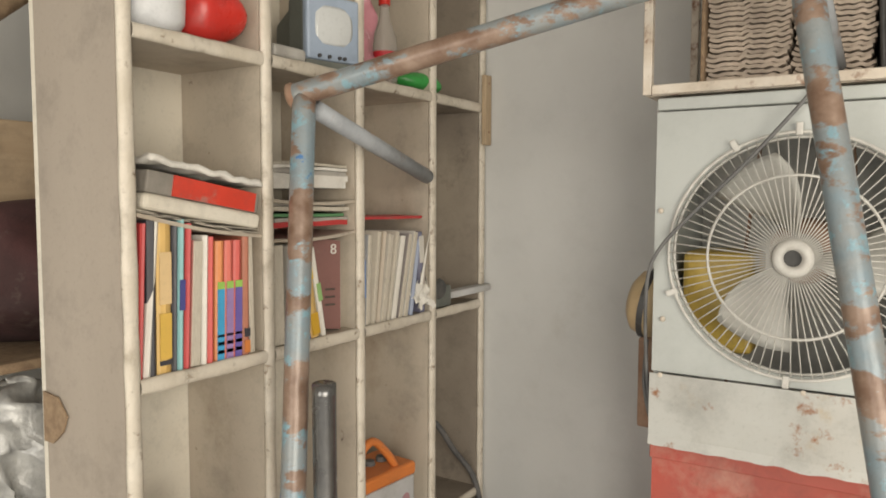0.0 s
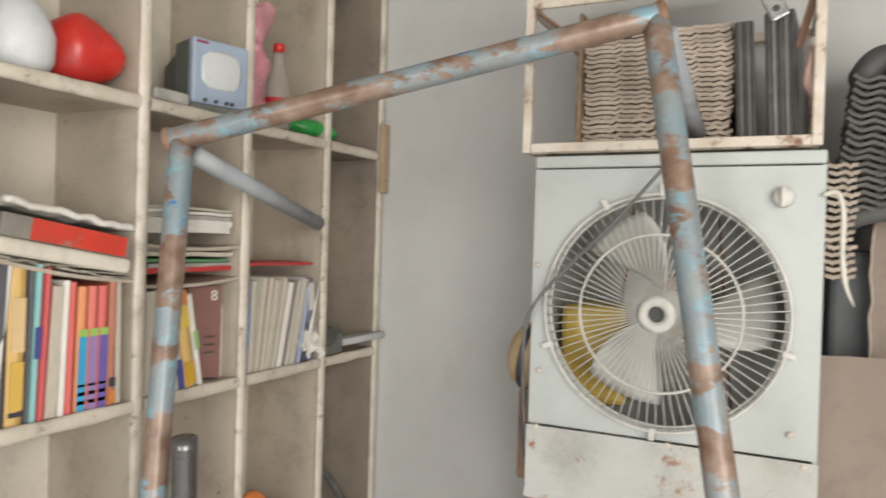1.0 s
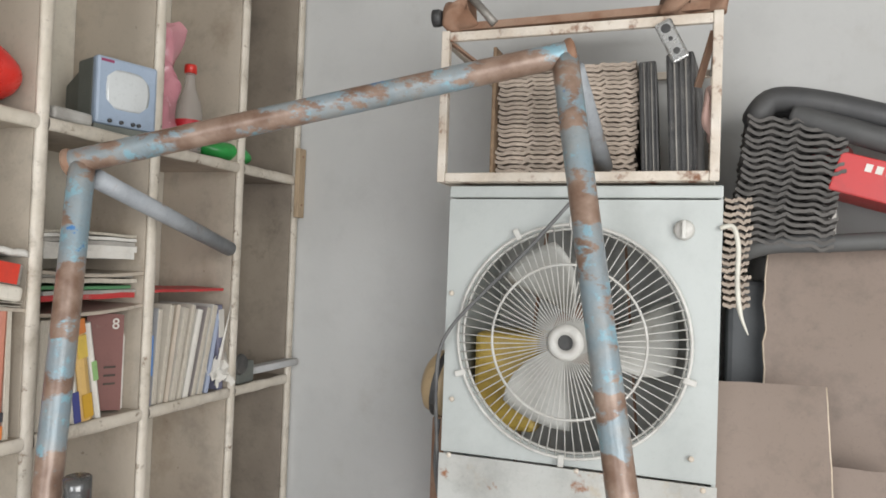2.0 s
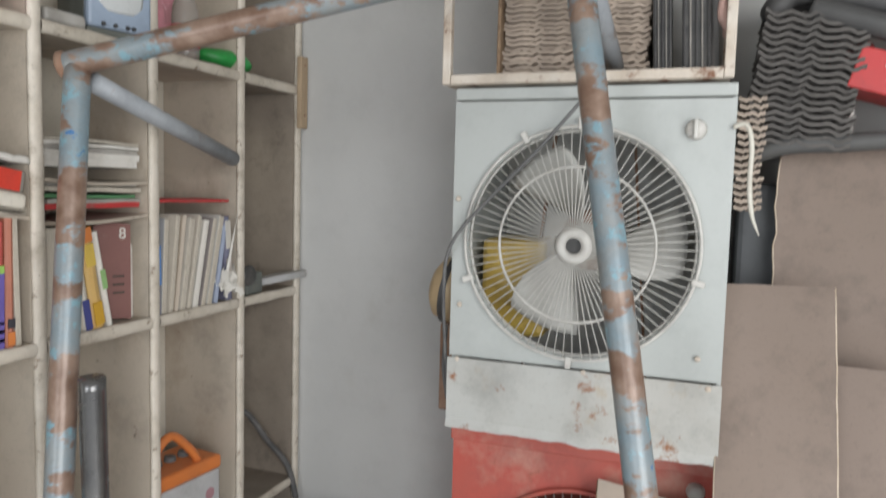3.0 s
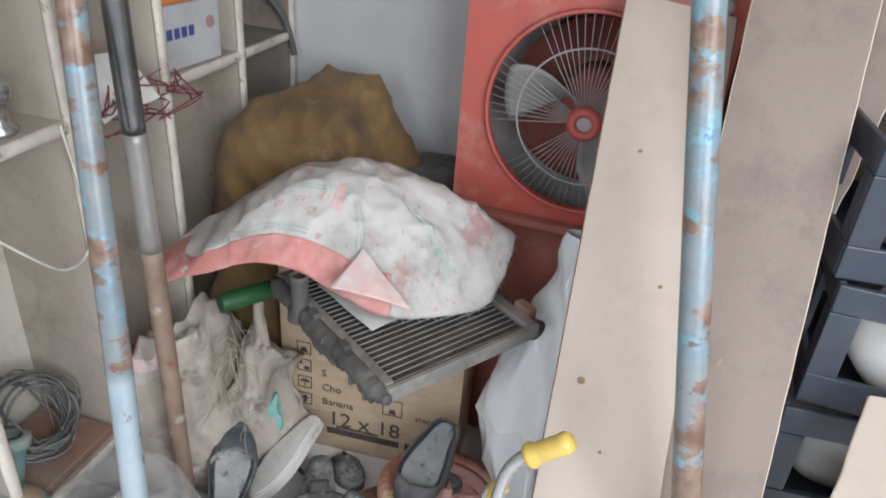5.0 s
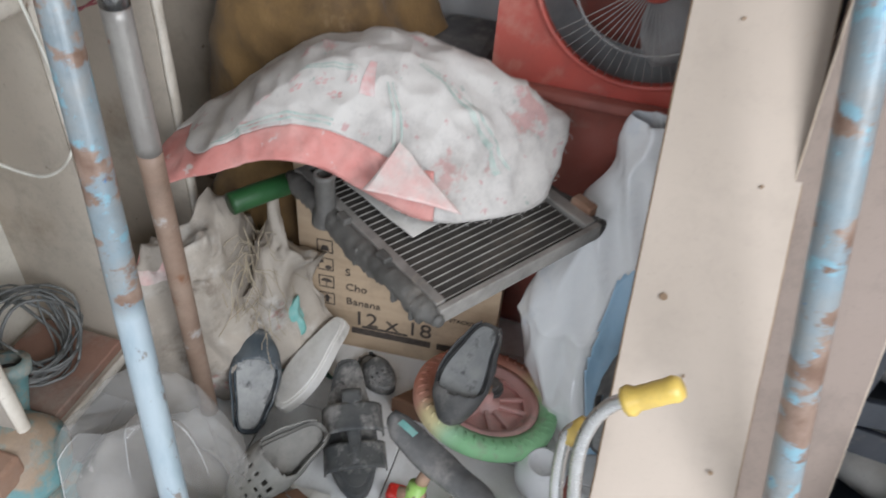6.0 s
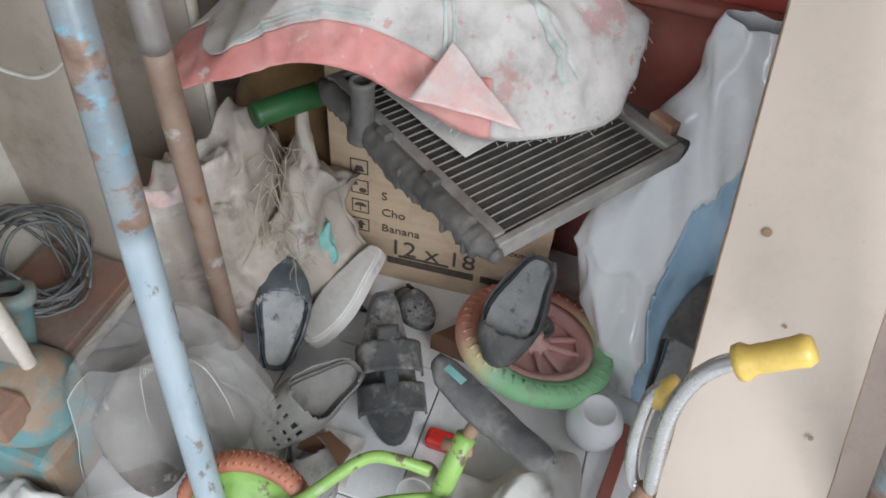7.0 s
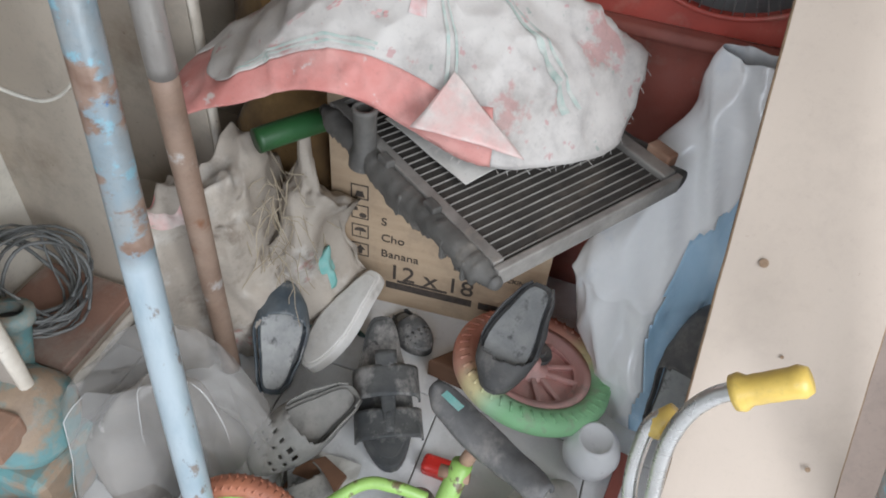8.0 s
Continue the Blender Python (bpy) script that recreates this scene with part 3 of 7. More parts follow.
tube_frame()
BROWN_FOOT, BROWN_TOP = Vector((-0.535, 1.330, 0.02)), Vector((-0.435, 1.205, 1.437))
pole = thing("steel_pole", "bare steel pole standing in the sacks, rusty brown below", "pole", BROWN_FOOT)
mid, high = BROWN_FOOT.lerp(BROWN_TOP, 0.50), BROWN_FOOT.lerp(BROWN_TOP, 0.66)
part("bare_tube", tube([mid.lerp(high, k / 12) for k in range(13)], 0.0187, 18), surface("scraped_steel", (0.36, 0.34, 0.31), (0.26, 0.24, 0.22), 22.0, 0.45, metal=0.4, stains=((RUST, 26.0, 0.62, 0.72),), stretch=(1, 1, 0.4)), pole, "scraped grey steel stretch", True)
part("lower_tube", tube([BROWN_FOOT.lerp(mid, k / 30) for k in range(31)], 0.0185, 18), brown_pipe_steel, pole, "rusty brown lower tube", True)
part("upper_tube", tube([high.lerp(BROWN_TOP, k / 30) for k in range(31)], 0.0188, 18), dark_pipe_steel, pole, "dark steel upper tube", True)

# ---- boards ----
def leaning_board(name, label, category, top_y, top_z, slope, x0t, x1t, x0b, x1b, bottom_z, thick, mat, jag=0.0, seed=1.0, tilt=0.0, edge_mat=None):
    """A sheet that leans back: y falls by slope for each metre down."""
    def fn(u, v):
        z = top_z + tilt * u + (bottom_z - top_z - tilt * u) * v
        x = (x0t + (x1t - x0t) * u) * (1 - v) + (x0b + (x1b - x0b) * u) * v
        y = top_y + slope * (z - top_z)
        if u in (0, 1):
            x += jag * noise.noise(Vector((u * 5 + seed, z * 22, 0)))
        if v == 0:
            z += jag * noise.noise(Vector((x * 25, seed, 4)))
        y += 0.008 * noise.noise(Vector((u * 1.5, z * 1.7, seed)))
        return Vector((x, y, z))
    base = fn(0.5, 1.0)
    b = solo(name, sheet(fn, 14, 60, thick), mat, label, category, base)
    rim = edge_mat or cardboard_edge
    for u in (0.0, 1.0):
        part("raw_edge", tube([fn(u, k / 60) + Vector((0, -thick * 0.5, 0)) for k in range(61)], thick * 0.55, 6), rim, b, "pale torn edge", True)
    return b


hb_strip = leaning_board("hardboard_strip", "long pale pinkish hardboard strip leaning on the red cooler", "board", 1.806, 1.166, 0.78, 0.205, 0.402, 0.262, 0.462, 0.005, 0.005, hardboard, 0.0012, 2.0, -0.02, edge_mat=chipboard)
leaning_board("cardboard_sheet", "tall brown cardboard sheet with a pale torn edge, leaning", "cardboard", 1.846, 1.556, 0.45, 0.408, 0.592, 0.418, 0.606, 0.005, 0.004, brown_board, 0.0012, 5.0, 0.006)
leaning_board("cardboard_sheet", "wide brown cardboard sheet with a ragged torn side", "cardboard", 1.965, 1.80, 0.03, 0.50, 0.83, 0.50, 0.86, 0.30, 0.004, brown_board, 0.012, 9.0, 0.045)
leaning_board("cardboard_sheet", "narrow brown cardboard sheet with a chewed edge", "cardboard", 1.865, 1.42, 0.40, 0.56, 0.735, 0.54, 0.60, 0.72, 0.004, brown_board, 0.006, 12.0, 0.0)


def strip_point(x, z):
    return Vector((x, 1.806 + 0.78 * (z - 1.166), z)) + Vector((0, -0.0075, 0.0058))


lean = Matrix.Rotation(radians(-38), 4, "X") @ Matrix.Rotation(radians(90), 4, "X")
for x, z, r in ((0.276, 0.604, 0.006), (0.300, 0.30, 0.004), (0.37, 0.75, 0.003), (0.40, 0.42, 0.0035), (0.33, 0.52, 0.0025), (0.29, 0.93, 0.003)):
    part("nail_hole", lathe([(0, 0.0004), (r * 0.6, 0.0006), (r, 0.0)], 9, Matrix.Translation(strip_point(x, z)) @ lean), chipboard, hb_strip, "ragged nail hole")
# ---- heap on the floor ----
sack_weave = surface("sack_weave", (0.70, 0.66, 0.61), (0.59, 0.55, 0.51), 9.0, 0.55, bump=0.6, grain=34, wave=330,
                     stains=(((0.58, 0.36, 0.33), 8.0, 0.60, 0.64), ((0.42, 0.46, 0.41), 19.0, 0.645, 0.665), ((0.60, 0.40, 0.38), 34.0, 0.63, 0.66), ((0.38, 0.34, 0.30), 4.0, 0.56, 0.8)))
hem_red = surface("hem_red", (0.58, 0.21, 0.18), (0.64, 0.32, 0.28), 14.0, 0.6, bump=0.4, wave=330, stains=(((0.62, 0.52, 0.47), 30.0, 0.62, 0.7),))
fold_pink = surface("fold_pink", (0.68, 0.44, 0.40), (0.66, 0.58, 0.53), 30.0, 0.6, bump=0.4, wave=330)
beige_sack = surface("beige_sack", (0.52, 0.46, 0.385), (0.43, 0.37, 0.305), 7.0, 0.7, bump=0.6, grain=34, wave=330,
                     stains=(((0.62, 0.58, 0.52), 6.0, 0.52, 0.63), ((0.52, 0.26, 0.23), 5.0, 0.62, 0.66), ((0.20, 0.15, 0.11), 10.0, 0.56, 0.74)))
mustard_cloth = surface("mustard_cloth", (0.22, 0.130, 0.044), (0.14, 0.082, 0.030), 6.0, 0.85, bump=0.4, grain=120, stains=(((0.085, 0.052, 0.026), 7.0, 0.50, 0.75), ((0.26, 0.17, 0.08), 15.0, 0.60, 0.72)), sheen=0.1)
poly_white = surface("poly_white", (0.90, 0.895, 0.88), (0.85, 0.85, 0.84), 9.0, 0.14, bump=0.06, grain=25, stains=(((0.78, 0.80, 0.82), 5.0, 0.56, 0.63),), stretch=(1.6, 1.6, 0.5), grime=0.08)
clear_poly = surface("clear_poly", (0.60, 0.58, 0.55), (0.47, 0.45, 0.42), 8.0, 0.08, bump=0.12, grain=30, alpha=0.29, grime=0.0)
wrap_inside = surface("wrap_inside", (0.24, 0.215, 0.185), (0.13, 0.115, 0.10), 7.0, 0.6, bump=0.4, stains=(((0.45, 0.25, 0.14), 5.0, 0.62, 0.70), ((0.50, 0.47, 0.43), 11.0, 0.60, 0.66)))
straw = surface("straw", (0.45, 0.38, 0.27), (0.33, 0.27, 0.19), 30.0, 0.85, bump=0)
teal_net = surface("teal_net", (0.16, 0.42, 0.38), (0.28, 0.46, 0.42), 30.0, 0.7, bump=0.4, grain=160)
leaf_green = surface("leaf_green", (0.025, 0.10, 0.03), (0.02, 0.07, 0.02), 9.0, 0.45)
aluminium = surface("aluminium", (0.34, 0.32, 0.29), (0.22, 0.205, 0.185), 20.0, 0.5, metal=0.4, bump=0.25, stains=((DUST, 18.0, 0.58, 0.72),))
core_dark = surface("core_dark", (0.030, 0.026, 0.022), (0.055, 0.048, 0.040), 25.0, 0.75, bump=0.5, grain=220, stains=(((0.11, 0.09, 0.07), 10.0, 0.58, 0.8),))
tank_plastic = surface("tank_plastic", (0.060, 0.056, 0.050), (0.125, 0.117, 0.105), 14.0, 0.65, bump=0.2, stains=(((0.24, 0.215, 0.18), 15.0, 0.56, 0.78),))
shoe_rubber = surface("shoe_rubber", (0.065, 0.068, 0.070), (0.125, 0.125, 0.12), 16.0, 0.7, bump=0.5, grain=45, stains=(((0.34, 0.325, 0.305), 19.0, 0.50, 0.66), ((0.05, 0.05, 0.05), 40.0, 0.62, 0.70)))
shoe_navy = surface("shoe_navy", (0.05, 0.065, 0.078), (0.10, 0.115, 0.125), 14.0, 0.55, bump=0.5, grain=45, stains=(((0.30, 0.30, 0.29), 22.0, 0.52, 0.68),))
insole = surface("insole", (0.29, 0.295, 0.29), (0.38, 0.38, 0.365), 26.0, 0.85, bump=0.3, stains=(((0.10, 0.10, 0.10), 24.0, 0.55, 0.66),))
clog_grey = surface("clog_grey", (0.19, 0.185, 0.17), (0.27, 0.255, 0.23), 12.0, 0.75, bump=0.2, stains=(((0.12, 0.115, 0.105), 18.0, 0.54, 0.68),))
foam_white = surface("foam_white", (0.66, 0.64, 0.60), (0.57, 0.54, 0.49), 14.0, 0.8, bump=0.2, stains=((DUST, 10.0, 0.6, 0.8),))
globe_white = surface("globe_white", (0.80, 0.80, 0.80), (0.76, 0.76, 0.76), 10.0, 0.3, bump=0.02, grime=0.06)
toy_pink = surface("toy_pink", (0.70, 0.38, 0.34), (0.66, 0.42, 0.38), 9.0, 0.45, stains=((DUST, 14.0, 0.62, 0.8),))
toy_green = surface("toy_green", (0.30, 0.48, 0.12), (0.22, 0.38, 0.085), 12.0, 0.4, stains=(((0.13, 0.10, 0.05), 30.0, 0.57, 0.63), ((0.45, 0.47, 0.33), 14.0, 0.60, 0.70)))
tyre_brown = surface("tyre_brown", (0.42, 0.16, 0.085), (0.34, 0.13, 0.075), 14.0, 0.6, stains=((DUST, 20.0, 0.58, 0.75),))
red_plastic = surface("red_plastic", (0.60, 0.035, 0.025), (0.50, 0.03, 0.025), 8.0, 0.3, stains=(((0.55, 0.32, 0.28), 14.0, 0.68, 0.78),))
brown_card = surface("brown_card", (0.15, 0.075, 0.04), (0.11, 0.055, 0.03), 10.0, 0.8)
tyre_rainbow = surface("tyre_rainbow", (0.60, 0.30, 0.22), (0.55, 0.28, 0.20), 8.0, 0.65, bump=0.3, stains=((DUST, 22.0, 0.62, 0.75),))
nt = tyre_rainbow.node_tree
_sep = nt.nodes.new("ShaderNodeSeparateXYZ")
nt.links.new(nt.nodes["Texture Coordinate"].outputs["Object"], _sep.inputs[0])
_mr = nt.nodes.new("ShaderNodeMapRange")
_mr.inputs[1].default_value, _mr.inputs[2].default_value = -0.13, 0.13
_add = nt.nodes.new("ShaderNodeMath")
_add.operation = "SUBTRACT"
nt.links.new(_sep.outputs[0], _add.inputs[0])
nt.links.new(_sep.outputs[1], _add.inputs[1])
nt.links.new(_add.outputs[0], _mr.inputs[0])
_cr = nt.nodes.new("ShaderNodeValToRGB")
for pos, colour in ((0.30, (0.64, 0.34, 0.25)), (0.50, (0.70, 0.58, 0.32)), (0.64, (0.70, 0.62, 0.34)), (0.85, (0.42, 0.66, 0.42))):
    e = _cr.color_ramp.elements.new(pos)
    e.color = (*colour, 1)
_cr.color_ramp.elements[0].color = (0.58, 0.24, 0.17, 1)
_cr.color_ramp.elements[-1].color = (0.30, 0.58, 0.30, 1)
nt.links.new(_mr.outputs[0], _cr.inputs[0])
_bs = nt.nodes["Principled BSDF"]
_dust = mixed(nt, ramp(nt, noise_node(nt, nt.nodes["Texture Coordinate"].outputs["Object"], 26.0, 5.0), 0.55, 0.72, (0, 0, 0), (0.6, 0.6, 0.6)), _cr.outputs[0], DUST)
nt.links.new(_dust, _bs.inputs["Base Color"])


def heap(loop, centre, top, power=2.0, crumple=0.02, scale=7.0, seed=0.0, folds=0.0, spread=1.15, fine=0.0):
    """A draped or slumped cover: from its loop of feet up to the top; returns fn(u, v)."""
    ring = smooth_path(loop, 8, True)
    n = len(ring)

    def fn(u, v):
        f = (v % 1.0) * n
        i = int(f) % n
        b = ring[i].lerp(ring[(i + 1) % n], f - int(f))
        c = Vector((*centre, top))
        k = u ** spread
        p = c.lerp(b, k)
        p.z = top + (b.z - top) * u ** power
        p += ripple(p, scale, crumple * (0.35 + u), seed)
        p.z += folds * ridge(p, scale * 1.6, seed + 3) * (1 - 0.6 * abs(2 * u - 1))
        p += (p - Vector((*centre, top - 0.3))).normalized() * fine * min(1.0, 5 * u) * (max(0.0, ridge(p, scale * 2.2, seed + 7) - 0.3) + 0.55 * max(0.0, ridge(Vector((p.x + 0.5 * p.y, p.y * 0.5, p.z)), scale * 4.2, seed + 9) - 0.25))
        return p
    return fn


def carton():
    x0, x1, y0, y1, h = -0.437, 0.012, 1.61, 1.92, 0.515
    c = thing("carton", "brown corrugated confectionery carton, printed in black, dusty", "carton", (-0.21, 1.76, 0))
    t = 0.005
    part("front_wall", box((x0, y0, 0), (x1, y0 + t, h)), cardboard, c)
    part("back_wall", box((x0, y1 - t, 0), (x1, y1, h)), cardboard, c)
    part("side_wall", box((x0, y0 + t + 0.0005, 0), (x0 + t, y1 - t - 0.0005, h)), cardboard, c)
    part("side_wall", box((x1 - t, y0 + t + 0.0005, 0), (x1, y1 - t - 0.0005, h)), cardboard, c)
    part("top_flap", box((x0, y0, h + 0.0006), (x1, (y0 + y1) / 2 - 0.001, h + 0.005)), cardboard, c)
    part("top_flap", box((x0, (y0 + y1) / 2 + 0.001, h + 0.0006), (x1, y1, h + 0.005)), cardboard, c)
    face = y0 - 0.0012
    up = Matrix.Rotation(radians(90), 4, "X")

    def words(text, x, z, size):
        lettering(text, size, Matrix.Translation((x, face, z)) @ up, ink, c, "printed_words")
    words("12 x 18", x0 + 0.118, 0.081, 0.062)
    words("Banana", x0 + 0.102, 0.142, 0.029)
    words("Cho", x0 + 0.102, 0.186, 0.029)
    words("S", x0 + 0.102, 0.230, 0.029)
    words("STACKING", x1 - 0.106, 0.150, 0.0155)
    rows = ((0.04, 0.054, 0.065), (0.115, 0.050, 0.19), (0.32, 0.050, 0.055), (0.14, 0.0725, 0.11))
    for k, (dx, z, w) in enumerate(rows):
        part("printed_bar", box((x0 + dx, face - 0.0004, z), (x0 + dx + w, face + 0.001, z + (0.019 if k < 3 else 0.006))), ink, c)
    for k, (x, z, s) in enumerate(((x0 + 0.040, 0.130, 0.036), (x0 + 0.040, 0.182, 0.036), (x0 + 0.040, 0.234, 0.036), (x0 + 0.040, 0.286, 0.036), (x1 - 0.19, 0.15, 0.05))):
        bm = bmesh.new()
        for a, b in (((0, 0), (s, 0.0022)), ((0, s - 0.0022), (s, s)), ((0, 0.0023), (0.0022, s - 0.0023)), ((s - 0.0022, 0.0023), (s, s - 0.0023))):
            box((x + a[0], face - 0.0003, z + a[1]), (x + b[0], face + 0.0008, z + b[1]), bm=bm)
        part("handling_frame", bm, ink, c)
        mx = x + s / 2
        if k == 0:
            bm = prism([(-0.004, 0.006), (0.004, 0.006), (0.004, 0.018), (0.010, 0.018), (0, 0.030), (-0.010, 0.018), (-0.004, 0.018)], 0, 0.001, Matrix.Translation((mx, face + 0.0007, z)) @ up)
        elif k == 1:
            bm = prism([(0.013 * math.cos(a), 0.018 + 0.010 * math.sin(a)) for a in (0, 0.5, 1.05, 1.57, 2.1, 2.6, 3.14)], 0, 0.001, Matrix.Translation((mx, face + 0.0007, z)) @ up)
            box((mx - 0.001, face - 0.0003, z + 0.006), (mx + 0.001, face + 0.0007, z + 0.018), bm=bm)
        elif k == 2:
            bm = prism([(0.008 * math.cos(a) + 0.006, 0.010 + 0.006 * math.sin(a)) for a in (0, 0.8, 1.6, 2.4, 3.2, 4.0, 4.8, 5.6)], 0, 0.001, Matrix.Translation((mx, face + 0.0007, z)) @ up)
            prism([(-0.014, 0.02), (-0.004, 0.022), (-0.006, 0.03), (-0.013, 0.031)], 0, 0.001, Matrix.Translation((mx, face + 0.0007, z)) @ up, bm=bm)
        else:
            bm = prism([(-0.010, 0.006), (0.010, 0.006), (0.006, 0.02), (-0.006, 0.02)], 0, 0.001, Matrix.Translation((mx, face + 0.0007, z)) @ up)
        part("handling_mark", bm, ink, c)
    return c


box_of_sweets = carton()
box_of_sweets.matrix_basis = Matrix.Translation((-0.437, 1.61, 0)) @ Matrix.Rotation(radians(4.5), 4, "Z") @ Matrix.Translation((0.437, -1.61, 0)) @ Matrix.Translation((-0.21, 1.76, 0))


def radiator():
    n, r, l = Vector((-0.033, 1.265, 0.560)), Vector((0.172, 1.556, 0.566)), Vector((-0.400, 1.490, 0.566))
    a, b = (r - n).normalized(), (l - n).normalized()
    up = a.cross(b).normalized()
    if up.z < 0:
        up = -up
    b = up.cross(a)
    la, lb = (r - n).length, (l - n).length
    m = Matrix((a, b, up)).transposed().to_4x4()
    m.translation = n
    rad = thing("car_radiator", "dusty aluminium car radiator with black plastic tanks on a carton", "radiator", (-0.1, 1.5, 0.53))
    part("core", box((0.022, 0.014, -0.026), (la - 0.03, lb - 0.012, -0.006), m=m), core_dark, rad, "dark finned core clogged with dust")
    me = mesh_of("cooling_tube", box((0, -0.0009, -0.001), (la - 0.055, 0.0009, 0.0025), 0.0006, seg=1), aluminium)
    inv = WORLD_OF[rad].inverted()
    rows = 27
    for i in range(rows):
        ob = new("cooling_tube", me)
        ob.parent = rad
        ob.matrix_basis = inv @ m @ Matrix.Translation((0.024, 0.02 + (lb - 0.044) * i / (rows - 1), -0.006))
    part("side_plate", box((0.0, 0.0, -0.030), (la, 0.012, 0.001), 0.002, m=m), aluminium, rad, "pale grey aluminium side plate")
    part("side_plate", box((0.0, lb - 0.01, -0.030), (la, lb, 0.001), 0.002, m=m), aluminium, rad)
    part("header_rail", box((0.002, 0.013, -0.014), (0.020, lb - 0.011, 0.004), 0.002, m=m), aluminium, rad)
    part("header_rail", box((la - 0.028, 0.013, -0.014), (la - 0.002, lb - 0.011, 0.004), 0.003, m=m), aluminium, rad)

    def tank(u, v):
        # a ribbed, bulging plastic tank under the near edge
        y = -0.006 + (lb + 0.012) * u
        ang = 6.28318 * v
        bulge = 1.0 + 0.55 * math.exp(-((u - 0.52) / 0.17) ** 2) + 0.42 * noise.noise(Vector((u * 30, 2, 5))) + 0.25 * noise.noise(Vector((u * 40, 4 * math.cos(ang), 4 * math.sin(ang)))) + 0.12 * noise.noise(Vector((u * 9, 0, 5)))
        end = min(1, 9 * min(u, 1 - u) + 0.35)
        return m @ Vector((-0.006 + 0.020 * math.cos(ang) * end, y, -0.014 + (0.019 * math.sin(ang)) * bulge * end - 0.026 * max(0.0, bulge - 1)))
    tk = part("tank", sheet(tank, 90, 18, wrap=True), tank_plastic, rad, "black ribbed plastic end tank", True)
    for u in (0.0, 1.0):
        part("tank_end", lathe([(0, 0.004), (0.008, 0.003), (0.011, -0.004)], 14, m @ Matrix.Translation((-0.006, -0.006 + (lb + 0.012) * u, -0.014)) @ Matrix.Rotation(radians(90 if u == 0 else -90), 4, "X")), tank_plastic, tk, smooth=True)
    part("tank", tube([m @ Vector((la + 0.006, 0.01 + (lb - 0.02) * k / 20, -0.022)) for k in range(21)], [0.019 + 0.004 * (k % 4 == 0) for k in range(21)], 14), tank_plastic, rad, "black ribbed plastic end tank", True)
    for u, dz in ((0.33, 0.012), (0.60, 0.012)):
        part("bracket", box((-0.012, lb * u - 0.014, -0.03), (0.004, lb * u + 0.012, dz), 0.003, m=m), tank_plastic, tk)
    for y in (lb * 0.10, lb * 0.21, lb * 0.45):
        part("rib", box((-0.026, y - 0.004, -0.042), (-0.014, y + 0.004, -0.006), 0.003, m=m), tank_plastic, tk)
    q = m @ Vector((-0.010, lb * 0.71, -0.012))
    part("hose_neck", lathe([(0.013, 0.075), (0.0135, 0.082), (0.0185, 0.082), (0.0195, 0.076), (0.0175, 0.070), (0.0175, 0.012), (0.024, 0.0), (0.026, -0.02)], 24, Matrix.Translation(q)), tank_plastic, tk, "grey stub of the hose neck", True)
    part("neck_inside", lathe([(0, 0.03), (0.0135, 0.03), (0.013, 0.078)], 18, Matrix.Translation(q)), core_dark, tk, smooth=True)
    q2 = m @ Vector((la + 0.004, lb * 0.72, -0.006))
    part("hose_neck", lathe([(0.014, 0.05), (0.018, 0.05), (0.018, 0), (0.022, -0.015)], 20, Matrix.Translation(q2) @ Matrix.Rotation(radians(30), 4, "Y")), tank_plastic, rad, "black stub of the hose neck", True)
    part("mount_lug", box((la - 0.004, 0.03, -0.01), (la + 0.02, 0.075, 0.016), 0.004, m=m), rust_iron, rad, "rusty mounting lug")
    return m, la, lb


rad_m, rad_la, rad_lb = radiator()
# sheet of white paper between radiator and sack
pm = rad_m @ Matrix.Translation((0.06, 0.15, 0.0068)) @ Matrix.Rotation(radians(4), 4, "Z")


def paper(u, v):
    return pm @ Vector((0.20 * u, 0.19 * v, 0.004 * noise.noise(Vector((u * 2, v * 2, 0))) + 0.002))


solo("paper_sheet", sheet(paper, 10, 10, 0.0008), paper_white, "blank white paper sheet lying on the radiator", "paper", pm.translation)

SACK_LOOP = [(-0.555, 1.385, 0.565), (-0.490, 1.395, 0.612), (-0.405, 1.415, 0.640), (-0.300, 1.420, 0.632), (-0.225, 1.425, 0.610), (-0.140, 1.430, 0.596), (-0.045, 1.460, 0.592),
             (0.018, 1.520, 0.590), (0.050, 1.620, 0.606), (0.072, 1.710, 0.640), (0.00, 1.800, 0.60), (-0.20, 1.860, 0.60), (-0.46, 1.820, 0.54), (-0.65, 1.64, 0.50), (-0.630, 1.47, 0.535)]
sack_top = heap(SACK_LOOP, (-0.25, 1.60), 0.795, 2.2, 0.026, 5.0, 2.0, 0.005, 1.15, 0.0105)


def hem_at(u, v):
    return u > 0.84 and (v < 0.37 or v > 0.93)


sack = thing("woven_sack", "crumpled white woven sack with red hem draped over a radiator", "sack", (-0.25, 1.6, 0.6))
part("sack_body", sheet(sack_top, 70, 220, 0.0015, keep=lambda u, v: not hem_at(u, v), wrap=True), sack_weave, sack, smooth=True)
part("red_hem", sheet(sack_top, 70, 220, 0.0016, keep=hem_at, wrap=True), hem_red, sack, "faded red woven hem", True)


def flap(u, v):
    # a corner of the mouth folded back on itself
    a, b, c = Vector((-0.172, 1.470, 0.705)), Vector((-0.205, 1.392, 0.650)), Vector((-0.050, 1.428, 0.618))
    p = a + (b - a) * u + (c - b) * u * v
    return p + Vector((0, -0.010, 0.012)) * (1 - abs(2 * v - 1)) * u + ripple(p, 20, 0.004, 8)


part("folded_corner", sheet(flap, 16, 16, 0.0012, keep=lambda u, v: u > 0.03), fold_pink, sack, "folded-back corner, pink and white", True)

